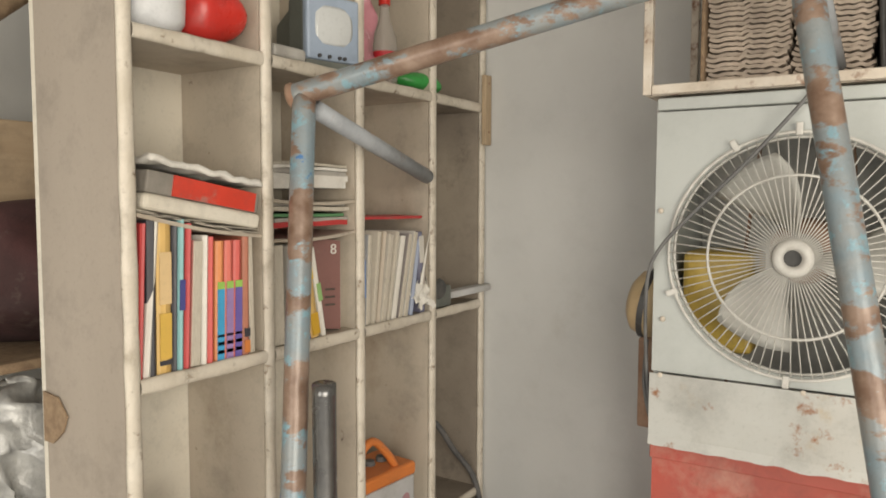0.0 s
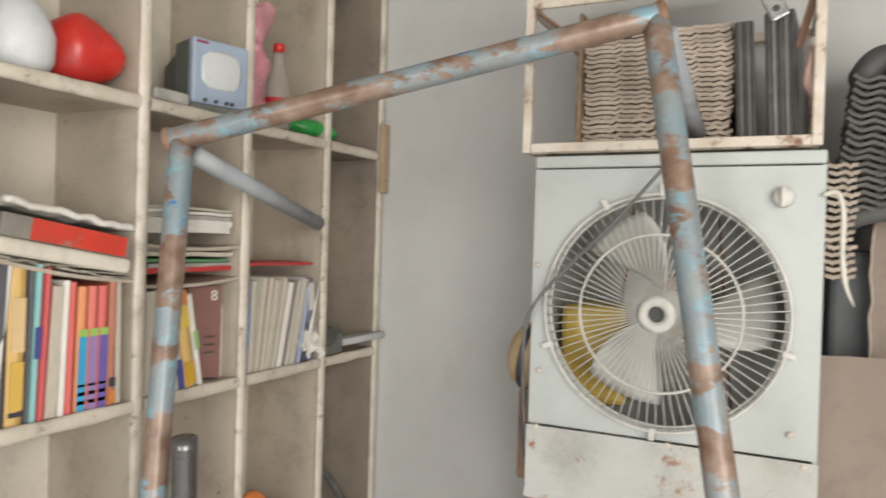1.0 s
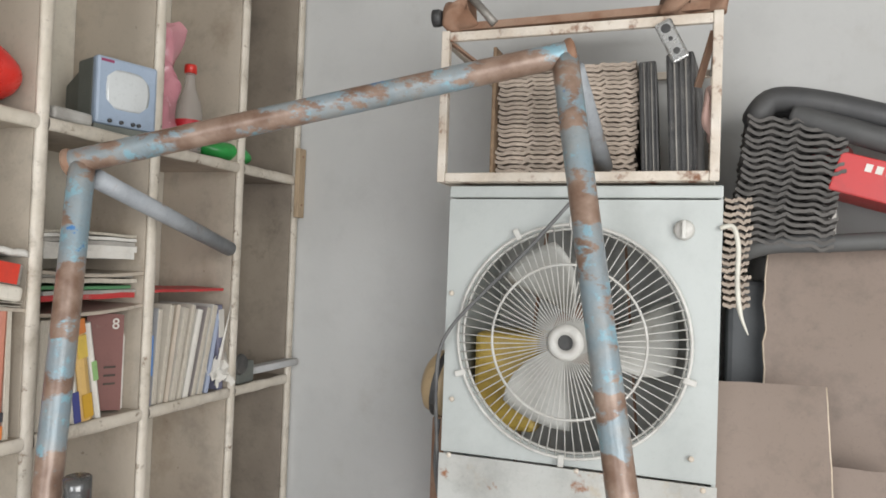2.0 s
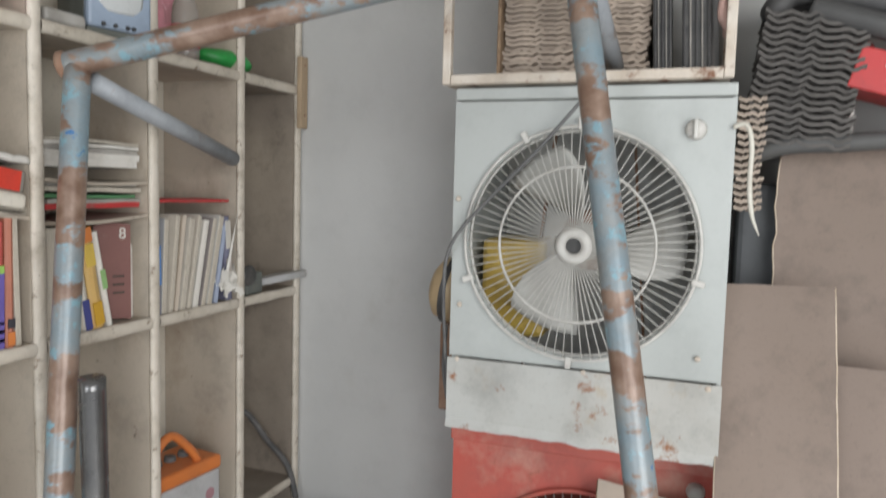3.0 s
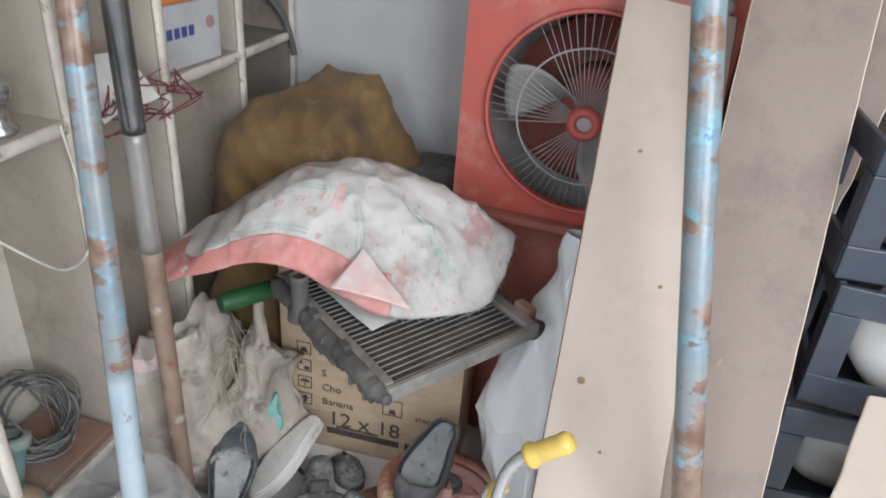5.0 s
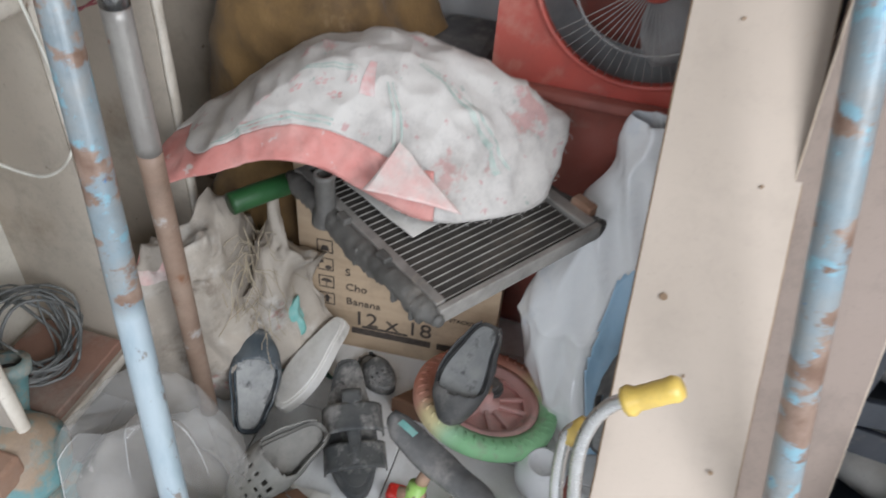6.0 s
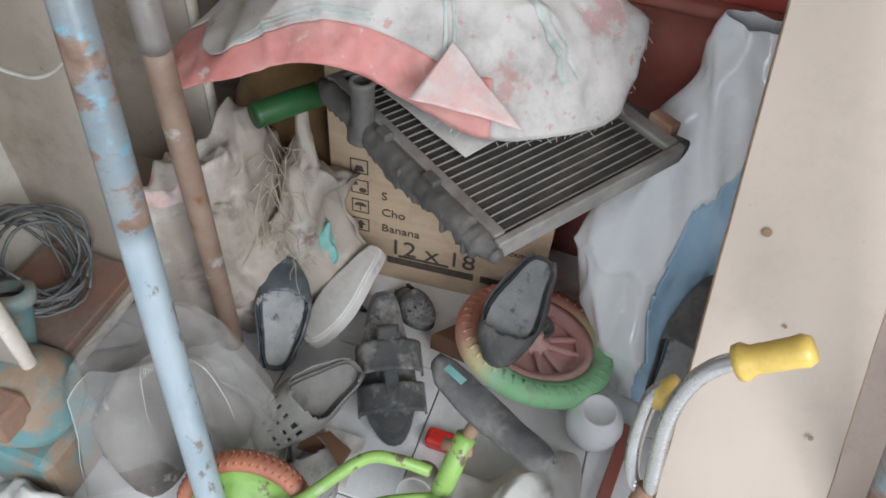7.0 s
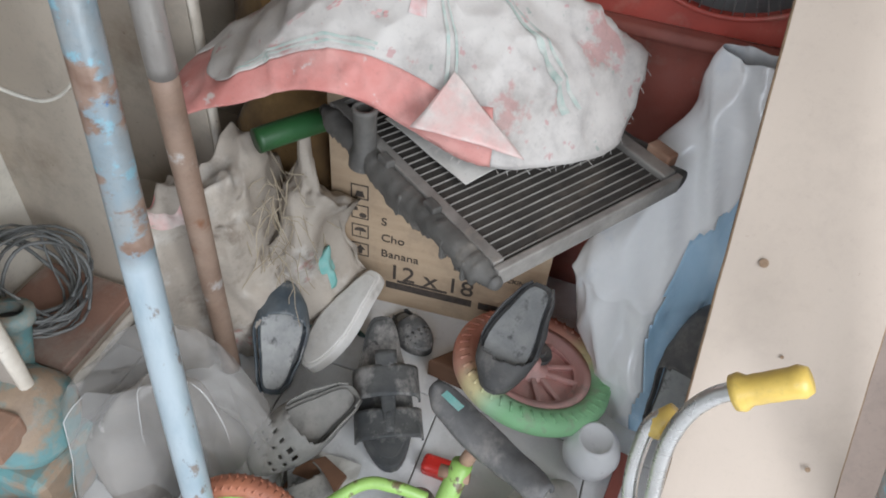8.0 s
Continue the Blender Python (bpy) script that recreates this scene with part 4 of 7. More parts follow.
def print_patch(name, u0, u1, v0, v1, mat, lift=0.0022, nu=14, nv=10):
    """Ink printed on the sack, following its folds."""
    part(name, sheet(lambda a, b: sack_top(u0 + (u1 - u0) * a, v0 + (v1 - v0) * b) + Vector((0, -0.0006, lift)), nu, nv), mat, sack, smooth=True)


ink_red = surface("ink_red", (0.60, 0.33, 0.31), (0.60, 0.50, 0.47), 60.0, 0.6, bump=0.2, wave=330)
ink_green = surface("ink_green", (0.36, 0.45, 0.40), (0.52, 0.52, 0.47), 70.0, 0.6, bump=0.2, wave=330)
print_patch("printed_panel", 0.30, 0.58, 0.225, 0.265, ink_red)
for u in (0.40, 0.78):
    print_patch("printed_line", u, u + 0.016, 0.02, 0.20, ink_green, nv=30, nu=3)
    print_patch("printed_line", u + 0.03, u + 0.042, 0.02, 0.20, ink_green, nv=30, nu=3)
print_patch("printed_line", 0.45, 0.92, 0.300, 0.306, ink_green, nu=30, nv=2)
print_patch("printed_line", 0.45, 0.92, 0.314, 0.318, ink_green, nu=30, nv=2)
print_patch("printed_line", 0.30, 0.88, 0.452, 0.462, ink_green, nu=30, nv=2)
print_patch("printed_line", 0.30, 0.88, 0.470, 0.474, ink_green, nu=30, nv=2)
for u, v in ((0.52, 0.06), (0.60, 0.10), (0.55, 0.14), (0.62, 0.18), (0.50, 0.20), (0.66, 0.05)):
    for k in range(5):
        a = 6.28318 * k / 5
        print_patch("printed_petal", u + 0.022 * math.cos(a) - 0.010, u + 0.022 * math.cos(a) + 0.010, v + 0.009 * math.sin(a) - 0.0035, v + 0.009 * math.sin(a) + 0.0035, ink_red, nu=2, nv=2)
frays = bmesh.new()
rnd = random.Random(4)
for k in range(36):
    v = 0.30 + 0.33 * k / 36
    p = sack_top(1.0, v)
    tube([p, p + Vector((rnd.uniform(-0.006, 0.01), rnd.uniform(-0.012, 0.0), rnd.uniform(-0.006, 0.004)))], 0.0004, 4, frays)
part("frayed_threads", frays, foam_white, sack)

# sacks between the shelves and the carton
LOOP_B = [(-0.632, 1.29, 0.02), (-0.61, 1.285, 0.02), (-0.565, 1.35, 0.01), (-0.51, 1.385, 0.01), (-0.49, 1.48, 0.01), (-0.51, 1.60, 0.03), (-0.57, 1.66, 0.03), (-0.625, 1.60, 0.04), (-0.63, 1.44, 0.03)]
slump = heap(LOOP_B, (-0.58, 1.43), 0.40, 4.2, 0.028, 6.0, 6.0, 0.040, 0.66, 0.030)


def beige_top(u, v):
    """The sack leans towards the door and stands up in a pinched corner."""
    p = slump(u, v)
    p.y -= 0.05 * max(0.0, p.z - 0.05)
    near = math.exp(-((p.x + 0.62) ** 2 + (p.y - 1.24) ** 2) / 0.006)
    p.z += 0.075 * near * max(0.0, min(1.0, (p.z - 0.15) * 5))
    p.x = max(p.x, -0.641)
    return p


solo("beige_sack", sheet(beige_top, 34, 96, 0.002, wrap=True), beige_sack, "dirty beige woven sack with red stains, half slumped", "sack", (-0.58, 1.48, 0.02), smooth=True)
beige = bpy.data.objects["beige_sack"]
part("red_hem", sheet(lambda a, b: beige_top(0.36 + 0.60 * a, (0.012 + 0.030 * b + 0.02 * math.sin(5 * a)) % 1.0) + Vector((0.0, -0.0025, 0.0022)), 26, 6), hem_red, beige, "faded red printed border", True)
part("red_hem", sheet(lambda a, b: beige_top(0.55 + 0.13 * b, 0.10 + 0.17 * a) + Vector((0.0, -0.0025, 0.0022)), 26, 6), fold_pink, beige, "faded pink printed band", True)


solo("sack_neck", sheet(heap([(-0.52, 1.50, 0.10), (-0.47, 1.46, 0.06), (-0.40, 1.50, 0.05), (-0.375, 1.57, 0.08), (-0.43, 1.62, 0.12), (-0.50, 1.60, 0.12)], (-0.445, 1.55), 0.475, 1.3, 0.06, 9.0, 4.0, 0.02, 0.8, 0.02), 30, 60, 0.0016, wrap=True), beige_sack, "twisted open neck of a dirty jute sack", "sack", (-0.44, 1.54, 0.2), smooth=True)
strands = bmesh.new()
for k in range(150):
    p = Vector((rnd.uniform(-0.54, -0.43), rnd.uniform(1.42, 1.56), rnd.uniform(0.20, 0.40)))
    d = Vector((rnd.uniform(-0.03, 0.05), rnd.uniform(-0.06, 0.03), rnd.uniform(-0.09, 0.0)))
    tube([p, p + d * 0.5 + ripple(p, 30, 0.02), p + d], 0.0008, 4, strands)
solo("sack_fibres", strands, straw, "loose pale jute fibres hanging from the sack", "fibre", (-0.48, 1.5, 0.25), kind="stuff")
solo("teal_netting", sheet(heap([(-0.52, 1.47, 0.01), (-0.42, 1.45, 0.01), (-0.375, 1.55, 0.01), (-0.45, 1.60, 0.01)], (-0.415, 1.535), 0.205, 1.5, 0.03, 18, 2, 0.02), 18, 50, 0.0015, wrap=True), teal_net, "crumpled teal plastic netting", "netting", (-0.45, 1.5, 0), smooth=True)
solo("green_bottle", tube(smooth_path([(-0.500, 1.470, 0.485), (-0.47, 1.515, 0.485), (-0.43, 1.58, 0.48), (-0.40, 1.64, 0.47)], 5), [0.022] * 12 + [0.016, 0.012, 0.012, 0.012], 18), leaf_green, "dark green plastic bottle under the sack", "bottle", (-0.5, 1.5, 0.46), smooth=True)
mass = heap([(-0.70, 1.64, 0.0), (-0.55, 1.60, 0.0), (-0.30, 1.64, 0.02), (-0.19, 1.74, 0.0), (-0.17, 2.08, 0.0), (-0.40, 2.11, 0.0), (-0.64, 2.09, 0.0), (-0.64, 1.85, 0.0)], (-0.46, 1.93), 0.874, 2.7, 0.075, 3.8, 11.0, 0.025, 0.85, 0.020)
solo("mustard_sack", sheet(mass, 60, 140, 0.003, wrap=True), mustard_cloth, "large mustard-brown cloth bundle slumped in the corner", "cloth bundle", (-0.45, 1.9, 0), smooth=True)
solo("seat_cushion", box((-0.275, 1.78, 0.0), (-0.116, 2.11, 0.665), 0.03, seg=3), dusty_black, "black vinyl seat cushion standing beside the red cooler", "cushion", (-0.2, 1.95, 0))


def tall_bag(u, v):
    axis = ((0.240, 1.545, 0.0), (0.222, 1.58, 0.10), (0.185, 1.64, 0.25), (0.215, 1.70, 0.45), (0.245, 1.735, 0.60), (0.262, 1.745, 0.695))
    half = ((0.05, 0.03), (0.088, 0.055), (0.112, 0.06), (0.092, 0.05), (0.066, 0.035), (0.058, 0.012))
    f = u * 5
    i = min(int(f), 4)
    t = f - i
    t = t * t * (3 - 2 * t)
    c = Vector(axis[i]).lerp(Vector(axis[i + 1]), t)
    w = Vector(half[i]).lerp(Vector(half[i + 1]), t)
    a = 6.28318 * v
    p = c + Vector((w.x * math.cos(a), w.y * math.sin(a), 0))
    p += ripple((p.x, p.y, p.z * 0.5), 6, 0.022, 7)
    k = ridge(Vector((p.x * 1.3 + 0.25 * p.z, p.y, p.z * 0.16)), 15, 4) + 0.22 * max(0, ridge(Vector((p.x + 0.3 * p.z, p.y, p.z * 0.35)), 38, 2))
    return p + Vector((math.cos(a), math.sin(a), 0)) * 0.020 * k


def blue_side(u, v):
    """The printed blue side of the sack, with a wavering border."""
    edge = 0.745 + 0.13 * u + 0.03 * noise.noise(Vector((u * 7, 1, 2)))
    return u < 0.74 and (v > edge or v < 0.16)


poly_blue = surface("poly_blue", (0.36, 0.54, 0.70), (0.44, 0.60, 0.74), 9.0, 0.2, bump=0.1, grain=60, stains=(((0.70, 0.76, 0.80), 12.0, 0.60, 0.68),), stretch=(1.6, 1.6, 0.6), grime=0.1)
tall_sack = thing("polythene_sack", "tall glossy white and blue polythene sack, slumped", "plastic bag", (0.22, 1.6, 0))
part("white_side", sheet(tall_bag, 70, 110, 0.0012, keep=lambda u, v: not blue_side(u, v), wrap=True), poly_white, tall_sack, smooth=True)
part("blue_side", sheet(tall_bag, 70, 110, 0.0012, keep=blue_side, wrap=True), poly_blue, tall_sack, "printed blue side", True)
bag_loop = [(-0.645, 1.12, 0.0), (-0.645, 1.04, 0.0), (-0.60, 0.985, 0.0), (-0.51, 1.03, 0.0), (-0.455, 1.112, 0.0), (-0.39, 1.105, 0.0), (-0.345, 1.14, 0.0), (-0.36, 1.20, 0.0), (-0.43, 1.235, 0.0), (-0.55, 1.25, 0.0), (-0.625, 1.21, 0.0)]
inner = heap([(x * 0.84 - 0.083, 0.18 + y * 0.84, 0.0) for x, y, _ in bag_loop], (-0.545, 1.14), 0.19, 2.6, 0.05, 9, 5.0, 0.02)
cb = thing("plastic_bag", "thin clear polythene bag, puffed up, holding pale dusty wrapping", "plastic bag", (-0.54, 1.1, 0))
part("packing", sheet(inner, 26, 70, 0.002, wrap=True), wrap_inside, cb, "grey-brown crumpled packing inside", True)
film_shape = heap(bag_loop, (-0.53, 1.15), 0.262, 4.2, 0.018, 5.0, 9.0, 0.030, 0.55, 0.008)
# stiff thin film lies in flat planes with sharp creases
part("film", sheet(film_shape, 6, 17, wrap=True), clear_poly, cb, "clear polythene film")
edge_film = surface("edge_film", (0.82, 0.81, 0.79), (0.74, 0.73, 0.71), 40.0, 0.15, bump=0, alpha=0.35, grime=0.0)
for i0, i1, j0, j1 in ((1, 5, 5, 5), (2, 5, 8, 8), (2, 6, 3, 3)):
    pts = [film_shape((i0 + (i1 - i0) * k / 8) / 6, (j0 + (j1 - j0) * k / 8) / 17) + Vector((0, -0.001, 0.001)) for k in range(9)]
    part("crease", tube(pts, [0.0002 + 0.0011 * math.sin(3.1416 * (k + 0.3) / 9) for k in range(9)], 5), edge_film, cb, smooth=True)


def film_tail(u, v):
    p = Vector((-0.44 + 0.10 * v + 0.02 * u, 1.195 - 0.045 * v, 0.215 - 0.19 * u))
    return p + ripple(p, 12, 0.02, 12)


part("film_tail", sheet(film_tail, 6, 6), clear_poly, cb, "loose mouth of the bag")

# ---- footwear ----
def foot_frame(heel, toe, roll=0.0):
    heel, toe = Vector(heel), Vector(toe)
    y = (toe - heel).normalized()
    x = y.cross(Vector((0, 0, 1))).normalized()
    m = Matrix((x, y, x.cross(y))).transposed().to_4x4()
    m.translation = heel
    return m @ Matrix.Rotation(radians(roll), 4, "Y"), (toe - heel).length


def sole_outline(length, width, n=34, bend=0.06):
    out = []
    for i in range(n):
        a = 6.28318 * i / n
        s = 0.5 - 0.5 * math.cos(a)
        w = (0.36 + 0.14 * math.sin(3.14 * min(1, max(0, (s - 0.25) / 0.9)))) * (max(0.0, math.sin(3.1416 * s)) ** (0.26 if s < 0.5 else 0.40))
        out.append((math.copysign(w, math.sin(a)) * width * (1 if math.sin(a) else 0) + bend * width * math.sin(3.14 * s), s * length))
    return out[::-1]


def sandal(name, label, heel, toe, width, roll=0.0, straps=True, mat=None):
    m, ln = foot_frame(heel, toe, roll)
    mat = mat or shoe_rubber
    s = thing(name, label, "sandal", heel)
    part("sole", prism(sole_outline(ln, width), 0, 0.026, m, 0.004), mat, s)
    part("footbed", prism([(x * 0.86, 0.012 + y * 0.91) for x, y in sole_outline(ln, width)], 0.0262, 0.030, m, 0.002), mat, s, "worn dusty footbed")
    if straps:
        for y0, y1, h in ((0.40, 0.60, 0.060), (0.66, 0.84, 0.048)):
            def arch(u, v, y0=y0, y1=y1, h=h):
                a = 3.1416 * v
                y = (y0 + (y1 - y0) * u) * ln + 0.010 * math.sin(a)
                return m @ Vector((-0.52 * width * math.cos(a), y, 0.016 + h * max(0.0, math.sin(a)) ** 0.7))
            part("strap", sheet(arch, 8, 20, 0.004), mat, s, "wide dusty strap", True)

        def tab(u, v):
            return m @ Vector((0.020 * (v - 0.5) * 2 * (0.7 + 0.3 * math.cos(3 * u)), (0.34 + 0.5 * u) * ln, 0.076 - 0.014 * u + 0.003 * math.cos(3.14 * (v - 0.5))))
        tb = part("buckle_tab", sheet(tab, 14, 6, 0.004), mat, s, "centre tab with a stud", True)
        part("stud", lathe([(0, 0.004), (0.005, 0.003), (0.006, 0)], 12, m @ Matrix.Translation((0, 0.74 * ln, 0.071))), mat, tb)
    return s


def shoe(name, label, category, heel, toe, width, height, mat, open_to=0.55, roll=0.0, lining=None, slots=False):
    """A closed-toe shoe: lofted upper with an opening, sole and insole."""
    m, ln = foot_frame(heel, toe, roll)
    s = thing(name, label, category, heel)
    part("sole", prism(sole_outline(ln, width), -0.002, 0.018, m, 0.003), mat, s)
    part("insole", prism([(x * 0.84, 0.01 + y * 0.93) for x, y in sole_outline(ln, width)], 0.0184, 0.024, m, 0.002), lining or insole, s, "grey worn insole")

    def upper(u, v):
        prof = math.sin(3.1416 * min(max(u, 0.015), 0.985)) ** (0.26 if u < 0.5 else 0.40)
        hw = width * (0.40 + 0.11 * math.sin(3.1416 * min(1, max(0, (u - 0.2) / 0.95)))) * prof
        h = height * (1.0 - 0.45 * u ** 2.2) * (prof ** 0.6)
        a = 3.1416 * (v * 1.10 - 0.05)
        flare = 1 + 0.06 * math.sin(a)
        p = Vector((-hw * math.cos(a) * flare + 0.05 * width * math.sin(3.14 * u), 0.006 + u * (ln - 0.012), 0.010 + h * max(0, math.sin(a)) ** 0.75))
        return m @ (p + ripple(p, 30, 0.003, 1))

    def keep(u, v):
        if slots and 0.62 < u < 0.9 and abs(v - 0.5) < 0.34:
            if (int(u * 36) % 3 == 0) and (int(v * 26) % 3 == 0):
                return False
        gap = 0.36 if u < open_to - 0.12 else 0.36 * max(0, 1 - ((u - open_to + 0.12) / 0.14) ** 2) ** 0.5 if u < open_to + 0.02 else 0
        if u < 0.07:
            gap = 0.30
        return abs(v - 0.5) > gap
    part("upper", sheet(upper, 44, 36, 0.003, keep), mat, s, smooth=True)
    return s


sandal("sandal", "dusty black rubber sandal with two wide straps", (-0.292, 1.520, 0.055), (-0.158, 1.238, 0.004), 0.115)
shoe("clog", "navy rubber clog with a worn grey insole", "shoe", (-0.428, 1.300, 0.020), (-0.478, 1.475, 0.150), 0.100, 0.070, shoe_navy, 0.66, 4)
shoe("clog", "dusty grey rubber clog lying on its side", "shoe", (-0.262, 1.325, 0.085), (-0.385, 1.140, 0.030), 0.100, 0.085, clog_grey, 0.52, -22, clog_grey, True)
shoe("court_shoe", "black creased slip-on shoe standing on the toy wheel", "shoe", (0.014, 1.575, 0.235), (-0.028, 1.388, 0.118), 0.108, 0.055, dusty_black, 0.72, 4)
sandal("foam_sole", "white foam wedge sole, dirty", (-0.318, 1.575, 0.125), (-0.380, 1.365, 0.035), 0.092, 12, False, foam_white)
shoe("clog", "small dark perforated rubber clog beside the carton", "shoe", (-0.28, 1.585, 0.0), (-0.185, 1.515, 0.0), 0.07, 0.04, shoe_rubber, 0.30, 0, None, True)
shoe("clog", "dark rubber clog tucked behind the hardboard strip", "shoe", (0.285, 1.47, 0.06), (0.325, 1.60, 0.30), 0.10, 0.07, dusty_black, 0.5, -10)
shoe("sports_shoe", "pale striped shoe with grey sole, mostly hidden", "shoe", (-0.335, 1.20, 0.0), (-0.225, 1.10, 0.0), 0.08, 0.05, clog_grey, 0.5)

# ---- toy wheel, globe, small litter ----
def toy_wheel():
    c = Vector((0.030, 1.502, 0.080))
    m = Matrix.Translation(c) @ Matrix.Rotation(radians(-11), 4, "X") @ Matrix.Rotation(radians(6), 4, "Y")
    w = new("toy_wheel")
    tagged(w, "toy plastic wheel with pink hub and multicoloured foam tyre", "wheel")
    w.location = c
    w.empty_display_size = 0.05
    WORLD_OF[w] = Matrix.Translation(c)
    part("tyre", lathe([(0.118, -0.018), (0.128, -0.024), (0.146, -0.022), (0.156, -0.012), (0.158, 0.0), (0.156, 0.012), (0.146, 0.022), (0.128, 0.024), (0.116, 0.018), (0.112, 0), (0.118, -0.018)], 64, m), tyre_rainbow, w, "foam tyre fading from pink to yellow and green", True)
    bm = bmesh.new()
    for i in range(44):
        a = 6.28318 * i / 44
        p0, p1 = Vector((0.132 * math.cos(a), 0.132 * math.sin(a), 0.0235)), Vector((0.150 * math.cos(a + 0.05), 0.150 * math.sin(a + 0.05), 0.020))
        tube([m @ p0, m @ p1], 0.0028, 5, bm)
    part("tread", bm, tyre_rainbow, w, smooth=True)
    rim = part("rim", lathe([(0.085, 0.004), (0.094, 0.004), (0.098, 0.016), (0.114, 0.017), (0.115, -0.016), (0.085, -0.012), (0.085, 0.004)], 56, m), toy_pink, w, "faded pink plastic rim", True)
    for i in range(5):
        a = 6.28318 * i / 5 + 0.3
        d, n = Vector((math.cos(a), math.sin(a), 0)), Vector((-math.sin(a), math.cos(a), 0))
        for s in (-1, 1):
            part("spoke", beam(m @ (d * 0.022 + n * 0.008 * s), m @ (d * 0.088 + n * 0.022 * s), 0.010, 0.010, bevel=0.002), toy_pink, rim)
    part("web", lathe([(0.03, -0.006), (0.086, -0.006)], 40, m), toy_pink, rim)
    part("hub", lathe([(0, 0.024), (0.012, 0.024), (0.014, 0.010), (0.030, 0.008), (0.032, -0.012)], 24, m), toy_pink, rim, smooth=True)
    part("gear", lathe([(0, 0.026), (0.020, 0.026), (0.022, 0.018), (0.034, 0.018), (0.035, 0.010)], 11, m @ Matrix.Translation((-0.005, 0.030, 0.004))), dusty_black, rim, "black plastic gear")
    part("axle", tube([m @ Vector((0, 0, -0.02)), m @ Vector((0, 0.004, 0.042))], 0.005, 8), rust_iron, rim)


toy_wheel()
solo("wheel_prop", prism([(-0.10, -0.03), (0.05, -0.05), (0.07, 0.03), (-0.02, 0.06)], 0, 0.05, Matrix.Translation((-0.07, 1.50, 0)), 0.006), brown_card, "dark brown block propping up the toy wheel", "block", (-0.07, 1.5, 0))
solo("lamp_globe", lathe([(0.0, 0.0925), (0.028, 0.0925), (0.030, 0.096), (0.033, 0.093), (0.047, 0.075), (0.053, 0.050), (0.049, 0.024), (0.034, 0.006), (0.018, 0.0), (0, 0.0)], 40, Matrix.Translation((0.176, 1.392, 0)) @ Matrix.Rotation(radians(4), 4, "X")), globe_white, "white opal lamp globe standing on the tiles", "lamp globe", (0.176, 1.392, 0), smooth=True)
solo("plastic_clip", box((-0.11, 1.255, 0.0), (-0.035, 1.29, 0.03), 0.009, m=None, seg=3), red_plastic, "small red plastic clip", "plastic clip", (-0.07, 1.27, 0))
solo("cream_beaker", lathe([(0.024, 0.006), (0.026, 0.0), (0.03, 0.06), (0.032, 0.07), (0.029, 0.07), (0.024, 0.008), (0, 0.008)], 24, Matrix.Translation((-0.085, 1.195, 0.03)) @ Matrix.Rotation(radians(58), 4, "X")), foam_white, "cream plastic beaker lying down", "beaker", (-0.085, 1.195, 0.0), smooth=True)
solo("white_carrier_bag", sheet(heap([(-0.02, 1.10, 0.0), (0.10, 1.12, 0), (0.18, 1.17, 0), (0.185, 1.24, 0), (0.13, 1.32, 0.0), (0.05, 1.27, 0), (-0.03, 1.20, 0)], (0.08, 1.2), 0.12, 1.6, 0.03, 12, 3, 0.012), 24, 70, 0.001, wrap=True), foam_white, "crumpled white carrier bag under the saddle", "plastic bag", (0.08, 1.2, 0), smooth=True)
solo("brown_offcut", prism([(-0.05, -0.06), (0.03, -0.055), (0.05, 0.03), (0.0, 0.05), (-0.04, 0.02)], 0, 0.012, Matrix.Translation((-0.275, 1.165, 0.012)) @ Matrix.Rotation(radians(8), 4, "X")), brown_card, "dark brown leather offcut on white paper", "offcut", (-0.27, 1.16, 0))
solo("paper_scrap", sheet(lambda u, v: Vector((-0.31 + 0.10 * u, 1.13 + 0.10 * v, 0.004 + 0.008 * u)) + ripple((u, v, 0), 5, 0.004), 8, 8, 0.0008), paper_white, "torn white paper scrap on the tiles", "paper", (-0.27, 1.17, 0))
solo("wood_lath", beam((0.243, 1.425, 0.010), (0.205, 1.15, 0.010), 0.022, 0.016, bevel=0.002), red_tank, "narrow red-brown wooden lath on the tiles", "lath", (0.23, 1.3, 0))
solo("glass_strip", beam((0.262, 1.40, 0.006), (0.232, 1.14, 0.006), 0.030, 0.008, bevel=0.002), poly_white, "pale bluish plastic strip on the tiles", "strip", (0.25, 1.3, 0))

